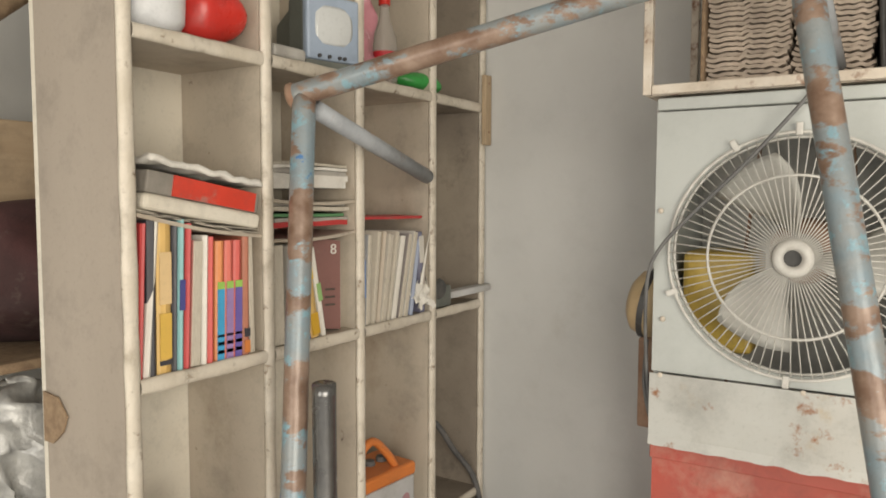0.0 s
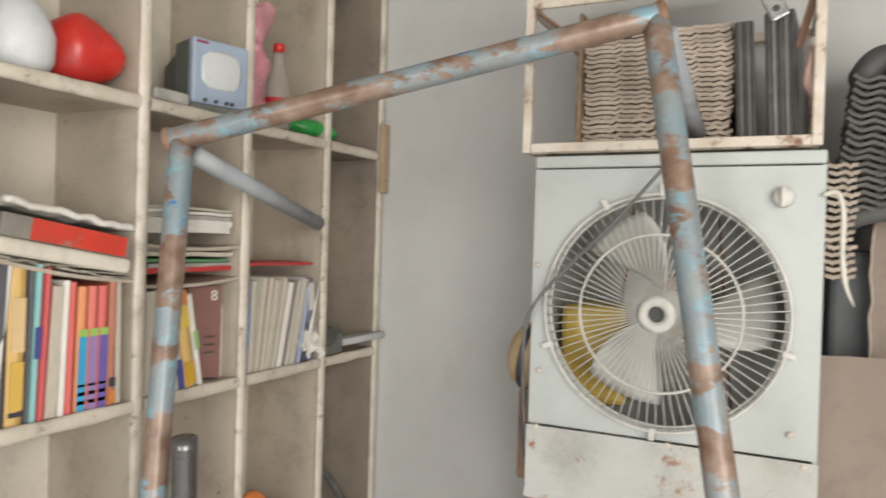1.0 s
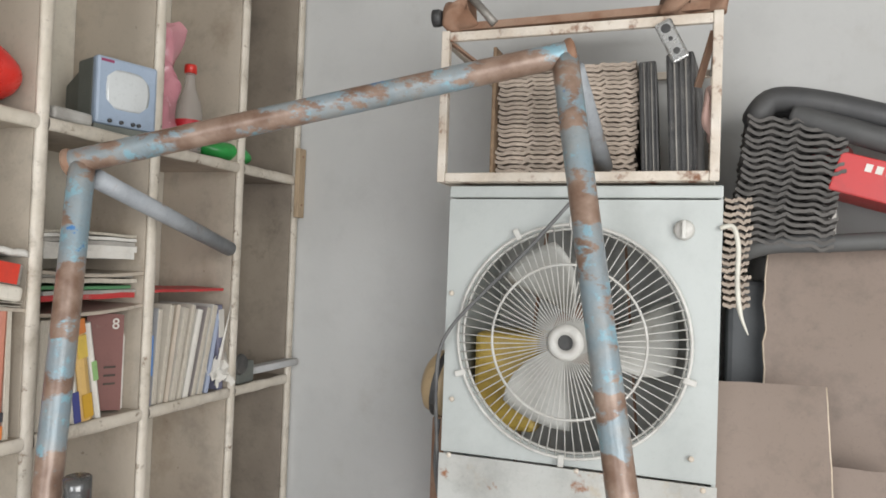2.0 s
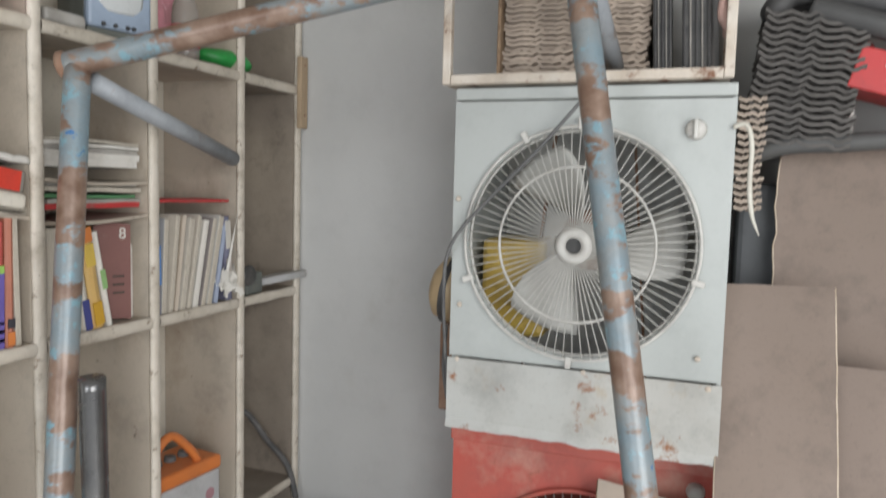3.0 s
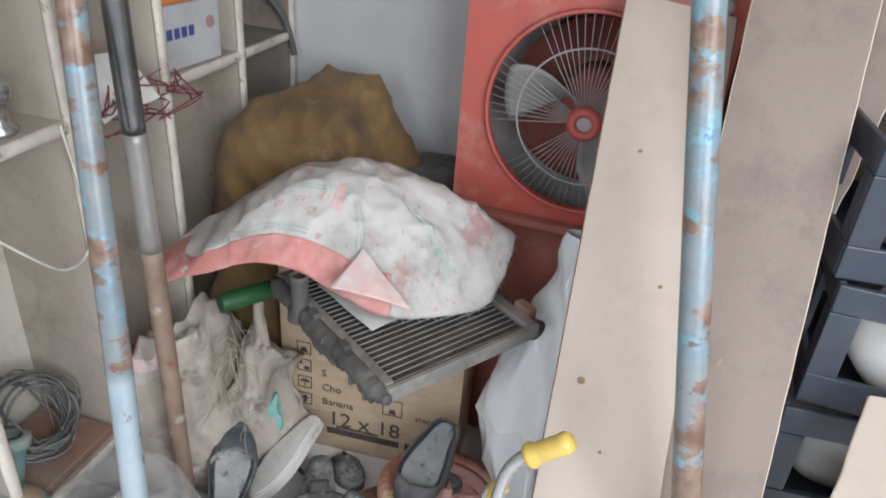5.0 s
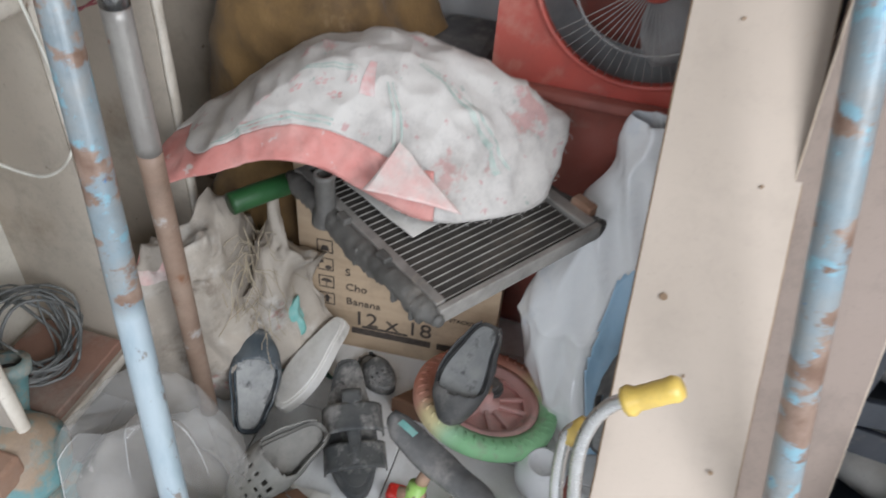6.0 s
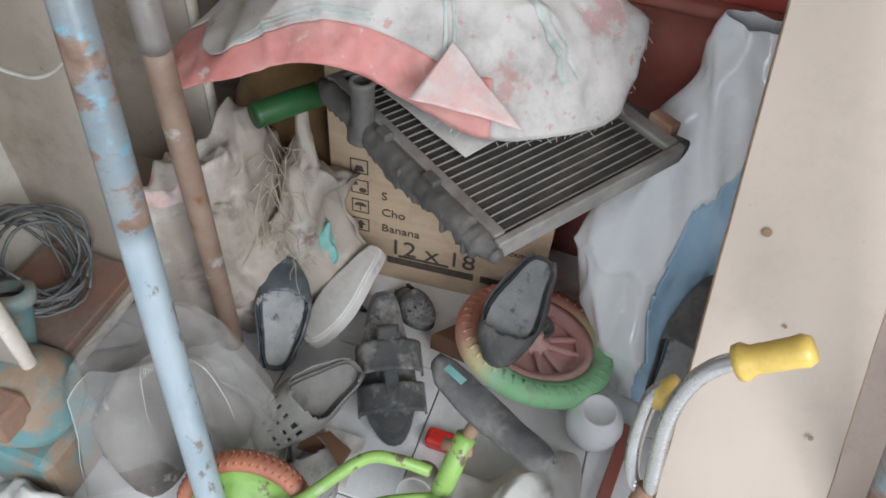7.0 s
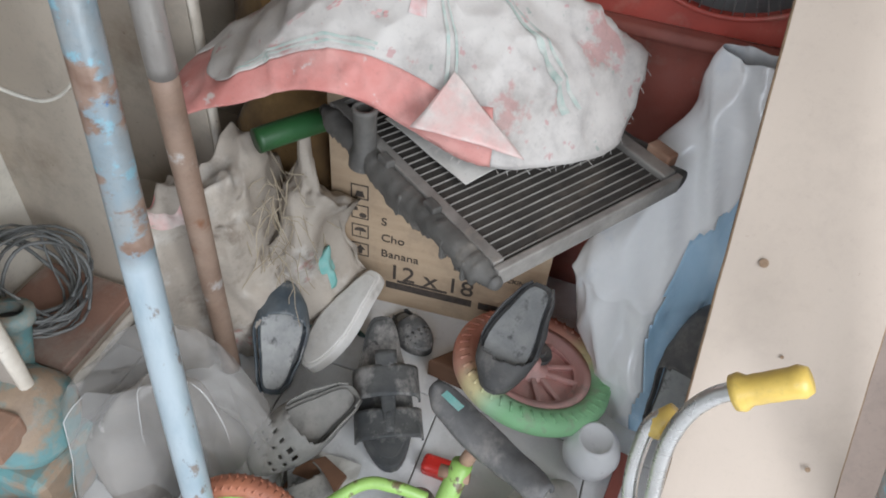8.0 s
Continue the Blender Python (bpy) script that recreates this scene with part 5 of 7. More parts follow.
# ---- child's bicycle ----
def bicycle():
    b = thing("child_bicycle", "small rusty lime-green toddler bicycle with black saddle, yellow grips", "bicycle", (-0.05, 1.08, 0))
    hub = Vector((-0.315, 1.005, 0.107))
    m = Matrix.Translation(hub) @ Matrix.Rotation(radians(14), 4, "Z") @ Matrix.Rotation(radians(64), 4, "X")
    wl = part("wheel", lathe([(0.086, -0.016), (0.098, -0.020), (0.106, -0.012), (0.108, 0), (0.106, 0.012), (0.098, 0.020), (0.086, 0.016), (0.082, 0), (0.086, -0.016)], 60, m), tyre_brown, b, "terracotta ribbed plastic tyre", True)
    bm = bmesh.new()
    for i in range(54):
        a = 6.28318 * i / 54
        for s in (-1, 1):
            tube([m @ Vector((0.1075 * math.cos(a), 0.1075 * math.sin(a), 0.001 * s)), m @ Vector((0.100 * math.cos(a + 0.06), 0.100 * math.sin(a + 0.06), 0.019 * s))], 0.0026, 5, bm)
    part("tread", bm, tyre_brown, wl, smooth=True)
    part("rim", lathe([(0.0, 0.010), (0.05, 0.010), (0.055, 0.003), (0.078, 0.003), (0.084, 0.014), (0.084, -0.014), (0.02, -0.012)], 48, m), toy_green, wl, "lime-green plastic rim", True)
    rail = smooth_path([(-0.315, 0.975, 0.115), (-0.235, 1.020, 0.165), (-0.160, 1.100, 0.205), (-0.110, 1.118, 0.205), (-0.060, 1.125, 0.190)], 6)
    part("frame_tube", tube(rail, 0.0095, 12), toy_green, b, smooth=True)
    part("frame_tube", tube(smooth_path([(-0.20, 0.99, 0.14), (-0.13, 1.055, 0.165), (-0.045, 1.10, 0.16), (-0.03, 1.10, 0.15)], 5), 0.009, 12), toy_green, b, smooth=True)
    part("seat_tube", tube([(-0.050, 1.075, 0.06), (-0.032, 1.125, 0.19), (-0.020, 1.160, 0.262)], [0.018, 0.0165, 0.016], 14), toy_green, b, smooth=True)
    part("seat_clamp", tube([(-0.050, 1.150, 0.240), (-0.005, 1.150, 0.246)], 0.010, 12), rust_iron, b, "rusty clamp bolt", True)
    part("seat_post", tube([(-0.020, 1.160, 0.25), (-0.004, 1.190, 0.292)], 0.011, 12), rust_iron, b, "rusty seat post", True)
    part("chain_guard", prism([(-0.03, -0.05), (0.09, -0.06), (0.10, 0.02), (0.04, 0.05), (-0.02, 0.04)], 0, 0.006, Matrix.Translation((-0.02, 1.06, 0.16)) @ Matrix.Rotation(radians(35), 4, "X"), 0.002), toy_green, b)
    part("down_tube", tube(smooth_path([(-0.03, 1.08, 0.15), (0.10, 1.05, 0.20), (0.205, 1.065, 0.36)], 6), 0.012, 12), toy_green, b, smooth=True)
    n, r = Vector((-0.094, 1.238, 0.300)), Vector((0.106, 1.132, 0.300))
    d = (r - n).normalized()
    side = d.cross(Vector((0, 0, 1))).normalized()

    def seat(u, v):
        w = 0.022 + 0.028 * math.sin(3.1416 * min(1, u * 0.95 + 0.1)) ** 0.8 if u < 0.6 else 0.022 + 0.028 * math.sin(3.1416 * 0.67) ** 0.8 * (1.55 - u)
        w *= 0.45 * min(1.0, 6 * u + 0.45, 6 * (1 - u) + 0.5)
        a = 3.1416 * v
        sag = -0.010 * math.sin(3.1416 * u)
        return n.lerp(r, u) + side * (-w * math.cos(a)) + Vector((0, 0, 0.020 * max(0.0, math.sin(a)) ** 0.6 + sag)) + ripple((u * 2, v, 0), 4, 0.002)
    sd = part("saddle", sheet(seat, 30, 16, 0.005), dusty_black, b, "cracked grey-black vinyl saddle", True)
    part("saddle_shell", tube([n.lerp(r, 0.12 + 0.76 * k / 8) + Vector((0, 0, -0.008)) for k in range(9)], [0.008, 0.012, 0.015, 0.016, 0.016, 0.015, 0.013, 0.011, 0.008], 12), dark_plastic, sd, smooth=True)
    part("torn_patch", sheet(lambda u, v: n.lerp(r, 0.10 + 0.16 * u) + side * (0.012 * (v - 0.3)) + Vector((0, 0, 0.0225)), 6, 4, 0.001), teal_net, sd, "torn patch showing green lining")
    bar = smooth_path([(0.262, 1.100, 0.692), (0.222, 1.100, 0.657), (0.203, 1.098, 0.610), (0.200, 1.092, 0.545), (0.214, 1.082, 0.440), (0.212, 1.080, 0.418), (0.196, 1.090, 0.420), (0.184, 1.105, 0.470), (0.180, 1.115, 0.540), (0.186, 1.120, 0.562), (0.196, 1.122, 0.568)], 5)
    hb = part("handlebar", tube(bar, 0.0092, 14), chrome, b, "dull chrome bent handlebar", True)
    part("stem", tube([(0.212, 1.080, 0.425), (0.205, 1.066, 0.34), (0.212, 1.05, 0.22)], 0.011, 12), rust_iron, b, "rusty steering stem", True)
    part("fork", tube([(0.212, 1.05, 0.24), (0.235, 1.0, 0.02)], 0.010, 10), toy_green, b, smooth=True)
    g0, g1 = Vector((0.232, 1.100, 0.664)), Vector((0.284, 1.103, 0.709))
    k = [0.0175, 0.019, 0.0145, 0.0150, 0.0145, 0.0150, 0.0148, 0.0150, 0.0160, 0.012]
    part("grip", tube([g0.lerp(g1, i / 9) for i in range(10)], k, 18), yellow_plastic, hb, "yellow rubber grip", True)
    part("grip", tube([(0.187, 1.118, 0.545), (0.190, 1.119, 0.560), (0.202, 1.124, 0.575)], 0.013, 14), yellow_plastic, hb, "yellow rubber grip", True)


bicycle()

# ---- by the foot of the bookcase ----
def cable_coil():
    coil = thing("cable_coil", "tangled coil of grey electric cable in the bottom shelf", "cable", (-0.775, 1.195, 0.235))
    cable_grey = surface("cable_grey", (0.10, 0.105, 0.10), (0.19, 0.19, 0.18), 20.0, 0.5, bump=0)
    r2 = random.Random(8)
    for k in range(14):
        c = Vector((-0.775 + r2.uniform(-0.02, 0.02), 1.195 + r2.uniform(-0.02, 0.02), 0.315 + r2.uniform(-0.015, 0.015)))
        tilt = Matrix.Rotation(r2.uniform(-0.5, 0.5), 3, "X") @ Matrix.Rotation(r2.uniform(0.5, 1.2), 3, "Y")
        rr = r2.uniform(0.062, 0.095)
        pts = [c + tilt @ Vector((rr * math.cos(a), rr * math.sin(a), 0.01 * math.sin(3 * a + k))) for a in [6.28318 * i / 26 for i in range(27)]]
        pts = [p + ripple(p, 9, 0.018, k) for p in pts]
        part("loop", tube(pts, r2.choice((0.0028, 0.0035, 0.0022)), 6), cable_grey, coil, smooth=True)


cable_coil()
wire_white = surface("wire_white", (0.66, 0.64, 0.56), (0.58, 0.55, 0.47), 30.0, 0.5, bump=0)
solo("hanging_wire", tube(smooth_path([(-0.650, 1.285, 0.92), (-0.648, 1.300, 0.80), (-0.648, 1.304, 0.70), (-0.648, 1.280, 0.664), (-0.648, 1.240, 0.662), (-0.650, 1.200, 0.69), (-0.655, 1.12, 0.78)], 7), 0.0027, 8), wire_white, "loop of white flex hanging over the shelf edge", "cable", (-0.65, 1.25, 0.7), smooth=True)
pump_paint = surface("pump_paint", (0.15, 0.30, 0.30), (0.12, 0.23, 0.235), 10.0, 0.55, bump=0.25, stains=(((0.30, 0.22, 0.15), 9.0, 0.45, 0.56), (DUST, 14.0, 0.52, 0.70)))
pump = thing("water_pump", "old cast-iron water pump in chipped turquoise paint", "pump", (-0.72, 1.02, 0))
part("casing", lathe([(0, 0.10), (0.05, 0.098), (0.075, 0.07), (0.08, 0.03), (0.08, -0.05), (0.06, -0.085), (0, -0.09)], 30, Matrix.Translation((-0.715, 1.02, 0.20)) @ Matrix.Rotation(radians(70), 4, "Y")), pump_paint, pump, smooth=True)
part("outlet", lathe([(0.022, 0.11), (0.036, 0.11), (0.037, 0.09), (0.030, 0.085), (0.028, 0), (0.04, -0.01)], 24, Matrix.Translation((-0.735, 1.075, 0.24)) @ Matrix.Rotation(radians(-18), 4, "X")), pump_paint, pump, smooth=True)
part("outlet_hole", lathe([(0, 0.09), (0.0225, 0.09)], 18, Matrix.Translation((-0.735, 1.075, 0.24)) @ Matrix.Rotation(radians(-18), 4, "X")), dark_plastic, pump)
part("foot", box((-0.80, 0.95, 0.0), (-0.63, 1.09, 0.13), 0.015), pump_paint, pump)
part("terminal_box", box((-0.70, 0.93, 0.24), (-0.63, 0.99, 0.29), 0.006), rust_iron, pump)
solo("brick_slab", box((-0.85, 1.10, 0.211), (-0.67, 1.29, 0.232), 0.003), surface("terracotta", (0.30, 0.17, 0.12), (0.24, 0.13, 0.095), 7.0, 0.8, stains=((DUST, 8.0, 0.5, 0.75),)), "flat terracotta slab in the bottom shelf", "slab", (-0.76, 1.2, 0.211))
solo("crumpled_wrap", sheet(heap([(-0.76, 0.90, 0), (-0.62, 0.86, 0), (-0.50, 0.88, 0), (-0.50, 0.95, 0), (-0.62, 0.96, 0), (-0.75, 0.97, 0)], (-0.63, 0.92), 0.10, 1.4, 0.03, 14, 5, 0.02), 18, 50, 0.001, wrap=True), foam_white, "crumpled pale plastic wrapping on the floor", "plastic wrap", (-0.63, 0.92, 0), smooth=True)
# ---- things in the bookcase ----
BOOK_COLOURS = {}


def book_mat(rgb, rough=0.5):
    key = tuple(rgb)
    if key not in BOOK_COLOURS:
        BOOK_COLOURS[key] = surface("book_cover", rgb, tuple(v * 0.85 for v in rgb), 12.0, rough, bump=0.06, stains=((DUST, 16.0, 0.64, 0.82),))
    return BOOK_COLOURS[key]


COLOUR_WORDS = {}


def book(y, w, h, colour, word, z=1.4445, depth=0.155, lean=0.0, bands=(), front=FRONT - 0.012, group="books on the shelf", worn=False):
    """A standing book with its spine outwards: cover, pages and printed bands."""
    base = (front, y, z)
    b = thing("book", f"{word} {'worn ' if worn else ''}school book standing on the shelf", "book", base, group)
    m = Matrix.Translation(base) @ Matrix.Rotation(radians(lean), 4, "X")
    t = min(0.0022, w * 0.18)
    c = bmesh.new()
    if worn:
        part("page_block", box((-depth, 0.001, 0.001), (-0.001, w - 0.001, h - 0.001), 0.001, m=m, seg=1), page_edge, b, "frayed bare pages")
        part("cover", box((-depth, 0, 0), (-0.003, t, h), m=m), book_mat(colour), b)
    else:
        pr = [(-depth, 0), (-0.004, 0), (-0.001, 0.2 * w), (0.0012, 0.5 * w), (-0.001, 0.8 * w), (-0.004, w), (-depth, w), (-depth, w - t), (-0.006, w - t), (-0.004, 0.5 * w), (-0.006, t), (-depth, t)]
        part("cover", prism(pr, 0, h, m), book_mat(colour), b)
        part("page_block", box((-depth + 0.004, t + 0.0004, 0.003), (-0.0075, w - t - 0.0004, h - 0.004), m=m), page_edge, b)
    for z0, z1, rgb in bands:
        part("spine_band", box((0.0, w * 0.10, h * z0), (0.0020, w * 0.90, h * z1), m=m), book_mat(rgb), b)
    return b


RED, WHITE, DARK, YELLOW, CYAN, PURPLE, NAVY, ORANGE = (0.52, 0.06, 0.06), (0.66, 0.63, 0.57), (0.05, 0.05, 0.06), (0.66, 0.43, 0.15), (0.05, 0.36, 0.62), (0.33, 0.22, 0.45), (0.07, 0.08, 0.26), (0.66, 0.22, 0.06)
# first bay
book(1.049, 0.010, 0.238, RED, "dark red", lean=-3)
book(1.060, 0.013, 0.244, WHITE, "white", lean=-5, worn=False)
book(1.068, 0.016, 0.242, DARK, "black", lean=-1)
book(1.085, 0.026, 0.240, YELLOW, "thick yellow", lean=-1.0, bands=((0.10, 0.40, (0.70, 0.45, 0.10)), (0.06, 0.09, DARK), (0.46, 0.80, (0.72, 0.52, 0.28))))
book(1.112, 0.010, 0.240, DARK, "black", lean=-1.5)
book(1.122, 0.012, 0.243, (0.22, 0.46, 0.46), "pale turquoise", lean=-2, bands=((0.4, 0.6, NAVY),))
book(1.135, 0.011, 0.236, RED, "red", lean=-2.5)
book(1.147, 0.020, 0.208, (0.50, 0.20, 0.18), "faded pink", lean=-3, worn=True)
book(1.170, 0.012, 0.215, WHITE, "white", lean=-2)
book(1.182, 0.013, 0.212, (0.62, 0.10, 0.09), "red", lean=-1.5)
for k, (lo, hi) in enumerate((((0.70, 0.26, 0.10), CYAN), ((0.66, 0.16, 0.12), PURPLE), ((0.62, 0.12, 0.10), (0.16, 0.12, 0.40)))):
    book(1.199 + 0.0195 * k, 0.0175, 0.204, lo, ("orange and blue", "red and mauve", "red and indigo")[k], lean=-1.5, bands=((0.0, 0.60, hi), (0.60, 0.66, (0.32, 0.55, 0.12)), (0.06, 0.09, WHITE), (0.13, 0.16, WHITE), (0.20, 0.22, DARK)))
book(1.260, 0.015, 0.215, (0.42, 0.15, 0.09), "rust-brown", lean=-1, bands=((0.02, 0.12, ORANGE), (0.15, 0.22, DARK)))
book(1.277, 0.012, 0.213, (0.34, 0.29, 0.26), "grey", lean=1, worn=True)
# second bay
book(1.400, 0.014, 0.185, (0.50, 0.47, 0.42), "grey", lean=4, worn=True)
book(1.416, 0.018, 0.188, (0.60, 0.57, 0.50), "white and navy", lean=9, bands=((0.0, 0.30, NAVY), (0.85, 1.0, RED)))
book(1.438, 0.026, 0.188, YELLOW, "yellow and orange", lean=10, bands=((0.86, 1.0, ORANGE), (0.03, 0.26, (0.62, 0.36, 0.04)), (0.62, 0.84, (0.70, 0.50, 0.10))))
book(1.470, 0.013, 0.182, WHITE, "white", lean=11, bands=((0.4, 0.6, (0.3, 0.5, 0.2)),))
book(1.335, 0.03, 0.19, (0.42, 0.37, 0.31), "brown", lean=1, worn=True)
# third bay
for k, (y, w, h, rgb, word, lean) in enumerate(((1.598, 0.012, 0.205, NAVY, "white and blue", -1), (1.612, 0.014, 0.198, (0.40, 0.40, 0.40), "grey", 3), (1.634, 0.012, 0.206, (0.58, 0.53, 0.45), "cream", 7), (1.652, 0.010, 0.205, (0.45, 0.38, 0.30), "brown", 8), (1.668, 0.016, 0.200, (0.60, 0.56, 0.49), "cream", 10),
                                            (1.690, 0.012, 0.206, (0.52, 0.47, 0.40), "buff", 11), (1.709, 0.018, 0.195, (0.62, 0.59, 0.53), "white", 12), (1.735, 0.014, 0.200, (0.30, 0.27, 0.26), "dark grey", 13), (1.756, 0.016, 0.205, (0.56, 0.54, 0.50), "grey", 13), (1.782, 0.012, 0.198, (0.28, 0.32, 0.42), "blue-grey", 11))):
    book(y, w, h, rgb, word, lean=-lean, worn=k % 3 != 0, bands=((0.3, 0.7, (0.12, 0.28, 0.62)),) if k == 0 else ())
book(1.828, 0.022, 0.196, (0.17, 0.17, 0.24), "dark blue", lean=4, bands=((0.62, 0.95, WHITE), (0.1, 0.2, RED), (0.3, 0.5, (0.45, 0.40, 0.36))))

maroon_cover = surface("maroon_cover", (0.22, 0.10, 0.085), (0.18, 0.08, 0.07), 6.0, 0.6, stains=((DUST, 14.0, 0.6, 0.8),))
ex = thing("exercise_book", "maroon exercise book standing open with curling pages", "book", (FRONT - 0.03, 1.52, 1.4445))


def cover_face(u, v):
    return Vector((FRONT - 0.030 - 0.09 * u + 0.012 * math.sin(3 * u), 1.560 - 0.075 * (1 - u) * 0.9 + 0.0 * v, 1.446 + 0.185 * v))


part("cover", sheet(lambda u, v: Vector((FRONT - 0.055 + 0.030 * u, 1.478 + 0.062 * u, 1.446 + 0.186 * v + 0.004 * math.sin(3 * u))), 8, 8, 0.001), maroon_cover, ex)
for k in range(6):
    part("page", sheet(lambda u, v, k=k: Vector((FRONT - 0.025 + 0.006 * math.sin(5 * u) - 0.004 * k, 1.540 + 0.006 * k + 0.014 * math.sin(3.14 * u) * (1 - v * 0.5) - 0.012 * (v > 0.9), 1.446 + 0.182 * v - 0.004 * k)) - Vector((0.07 * (1 - u), 0.01 * (1 - u), 0)), 8, 8, 0.0012), paper_white, ex)
dm = Matrix.Translation((FRONT - 0.0335, 1.518, 1.606)) @ Matrix.Rotation(radians(64), 4, "Z") @ Matrix.Rotation(radians(90), 4, "X")
lettering("8", 0.030, dm, paper_white, ex, "printed_figure")
for k in range(3):
    part("printed_bar", box((0, 0, 0), (0.022, 0.004, 0.001), m=dm @ Matrix.Translation((-0.012, -0.075 - 0.016 * k, 0))), ink, ex)


def flat_pile(y0, y1, z, sheets, depth=0.17, seed=0):
    """Loose papers and thin books lying flat."""
    r = random.Random(seed)
    for name, label, t, mat in sheets:
        dy, dx, a = r.uniform(-0.006, 0.006), r.uniform(-0.012, 0.0), r.uniform(-3, 3)
        c = Vector(((FRONT - 0.02 - depth / 2) + dx, (y0 + y1) / 2 + dy, z))
        m = Matrix.Translation(c) @ Matrix.Rotation(radians(a), 4, "Z")
        w = (y1 - y0) / 2 - 0.008

        def leaf(u, v, m=m, w=w):
            return m @ Vector((depth * (v - 0.5), 2 * w * (u - 0.5), 0.004 * noise.noise(Vector((u * 2.5, v * 2, z * 30)))))
        b = thing(name, label, "papers" if "paper" in name else "book", c, "papers piled on the shelf")
        bm = sheet(leaf, 12, 6, t)
        bm.transform(Matrix.Translation((0, 0, t)))
        part("leaves", bm, mat, b)
        z += t + 0.0035
    return z


W, G, RD, GN, BR = paper_white, surface("grey_pages", (0.42, 0.40, 0.36), (0.33, 0.31, 0.28), 20.0, 0.85, bump=0.3), book_mat((0.55, 0.05, 0.05)), book_mat((0.12, 0.30, 0.14)), page_edge
flat_pile(1.330, 1.570, 1.720, (("loose_papers", "thick pad of curled white papers lying flat", 0.020, W), ("loose_papers", "white paper bundle lying flat on the shelf", 0.012, W), ("thin_book", "grey thin book lying flat", 0.008, G), ("loose_papers", "dusty curled papers on top of the pile", 0.006, W), ("thin_book", "buff folder lying flat", 0.005, BR)), seed=3)
flat_pile(1.330, 1.570, 1.655, (("thin_book", "bright red thin book lying flat", 0.010, RD), ("thin_book", "dark thin book lying flat", 0.007, G), ("thin_book", "green-edged thin book lying flat", 0.006, GN), ("loose_papers", "buff papers lying flat", 0.008, BR), ("thin_book", "grey folder lying flat", 0.006, G)), seed=5)
flat_pile(1.600, 1.850, 1.668, (("thin_book", "red thin book laid across the standing books", 0.006, RD),), seed=6)

# boxed stack in the first bay
sl = Matrix.Translation((0, 1.05, 1.706)) @ Matrix.Rotation(radians(-9.2), 4, "X")
bx = thing("box_file", "battered cream and red box file lying on a thin shelf", "box file", (FRONT - 0.1, 1.18, 1.70))
part("tray", box((FRONT - 0.19, 0.010, 0.000), (FRONT - 0.006, 0.250, 0.026), 0.008, m=sl, seg=3), shelf_back, bx, "cream rounded tray")
part("box_body", box((FRONT - 0.18, 0.015, 0.0265), (FRONT - 0.012, 0.245, 0.062), 0.003, m=sl), surface("grey_box", (0.30, 0.27, 0.24), (0.24, 0.22, 0.19), 9.0, 0.7), bx)
part("red_label", box((FRONT - 0.0125, 0.062, 0.028), (FRONT - 0.009, 0.235, 0.061), m=sl), book_mat((0.68, 0.06, 0.035)), bx, "bright red label strip")


def torn_top(u, v):
    p = Vector((FRONT - 0.18 + 0.176 * v, 0.012 + 0.232 * u, 0.074 + 0.006 * noise.noise(Vector((u * 9, v * 7, 1)))))
    return sl @ p


part("torn_lid", sheet(torn_top, 24, 14, 0.009), paper_white, bx, "peeling white lid", True)
for k in range(5):
    c = Vector((FRONT - 0.10, 1.18, 1.70))
    solo("loose_papers", sheet(lambda u, v, k=k: sl @ Vector((FRONT - 0.17 + 0.158 * v, 0.004 + 0.25 * u, -0.010 + 0.002 * k + 0.004 * math.sin(4 * u + k))), 10, 4, 0.0012), page_edge, "creased old papers under the box file", "papers", c, "papers piled on the shelf")

# top shelf
steel_grey = surface("tv_case", (0.155, 0.165, 0.145), (0.125, 0.135, 0.12), 8.0, 0.55, stains=((DUST, 10.0, 0.62, 0.82),))
tv_blue = surface("tv_bezel", (0.33, 0.40, 0.50), (0.29, 0.36, 0.46), 10.0, 0.45)
screen = surface("tv_glass", (0.58, 0.60, 0.60), (0.54, 0.56, 0.56), 4.0, 0.18, bump=0)


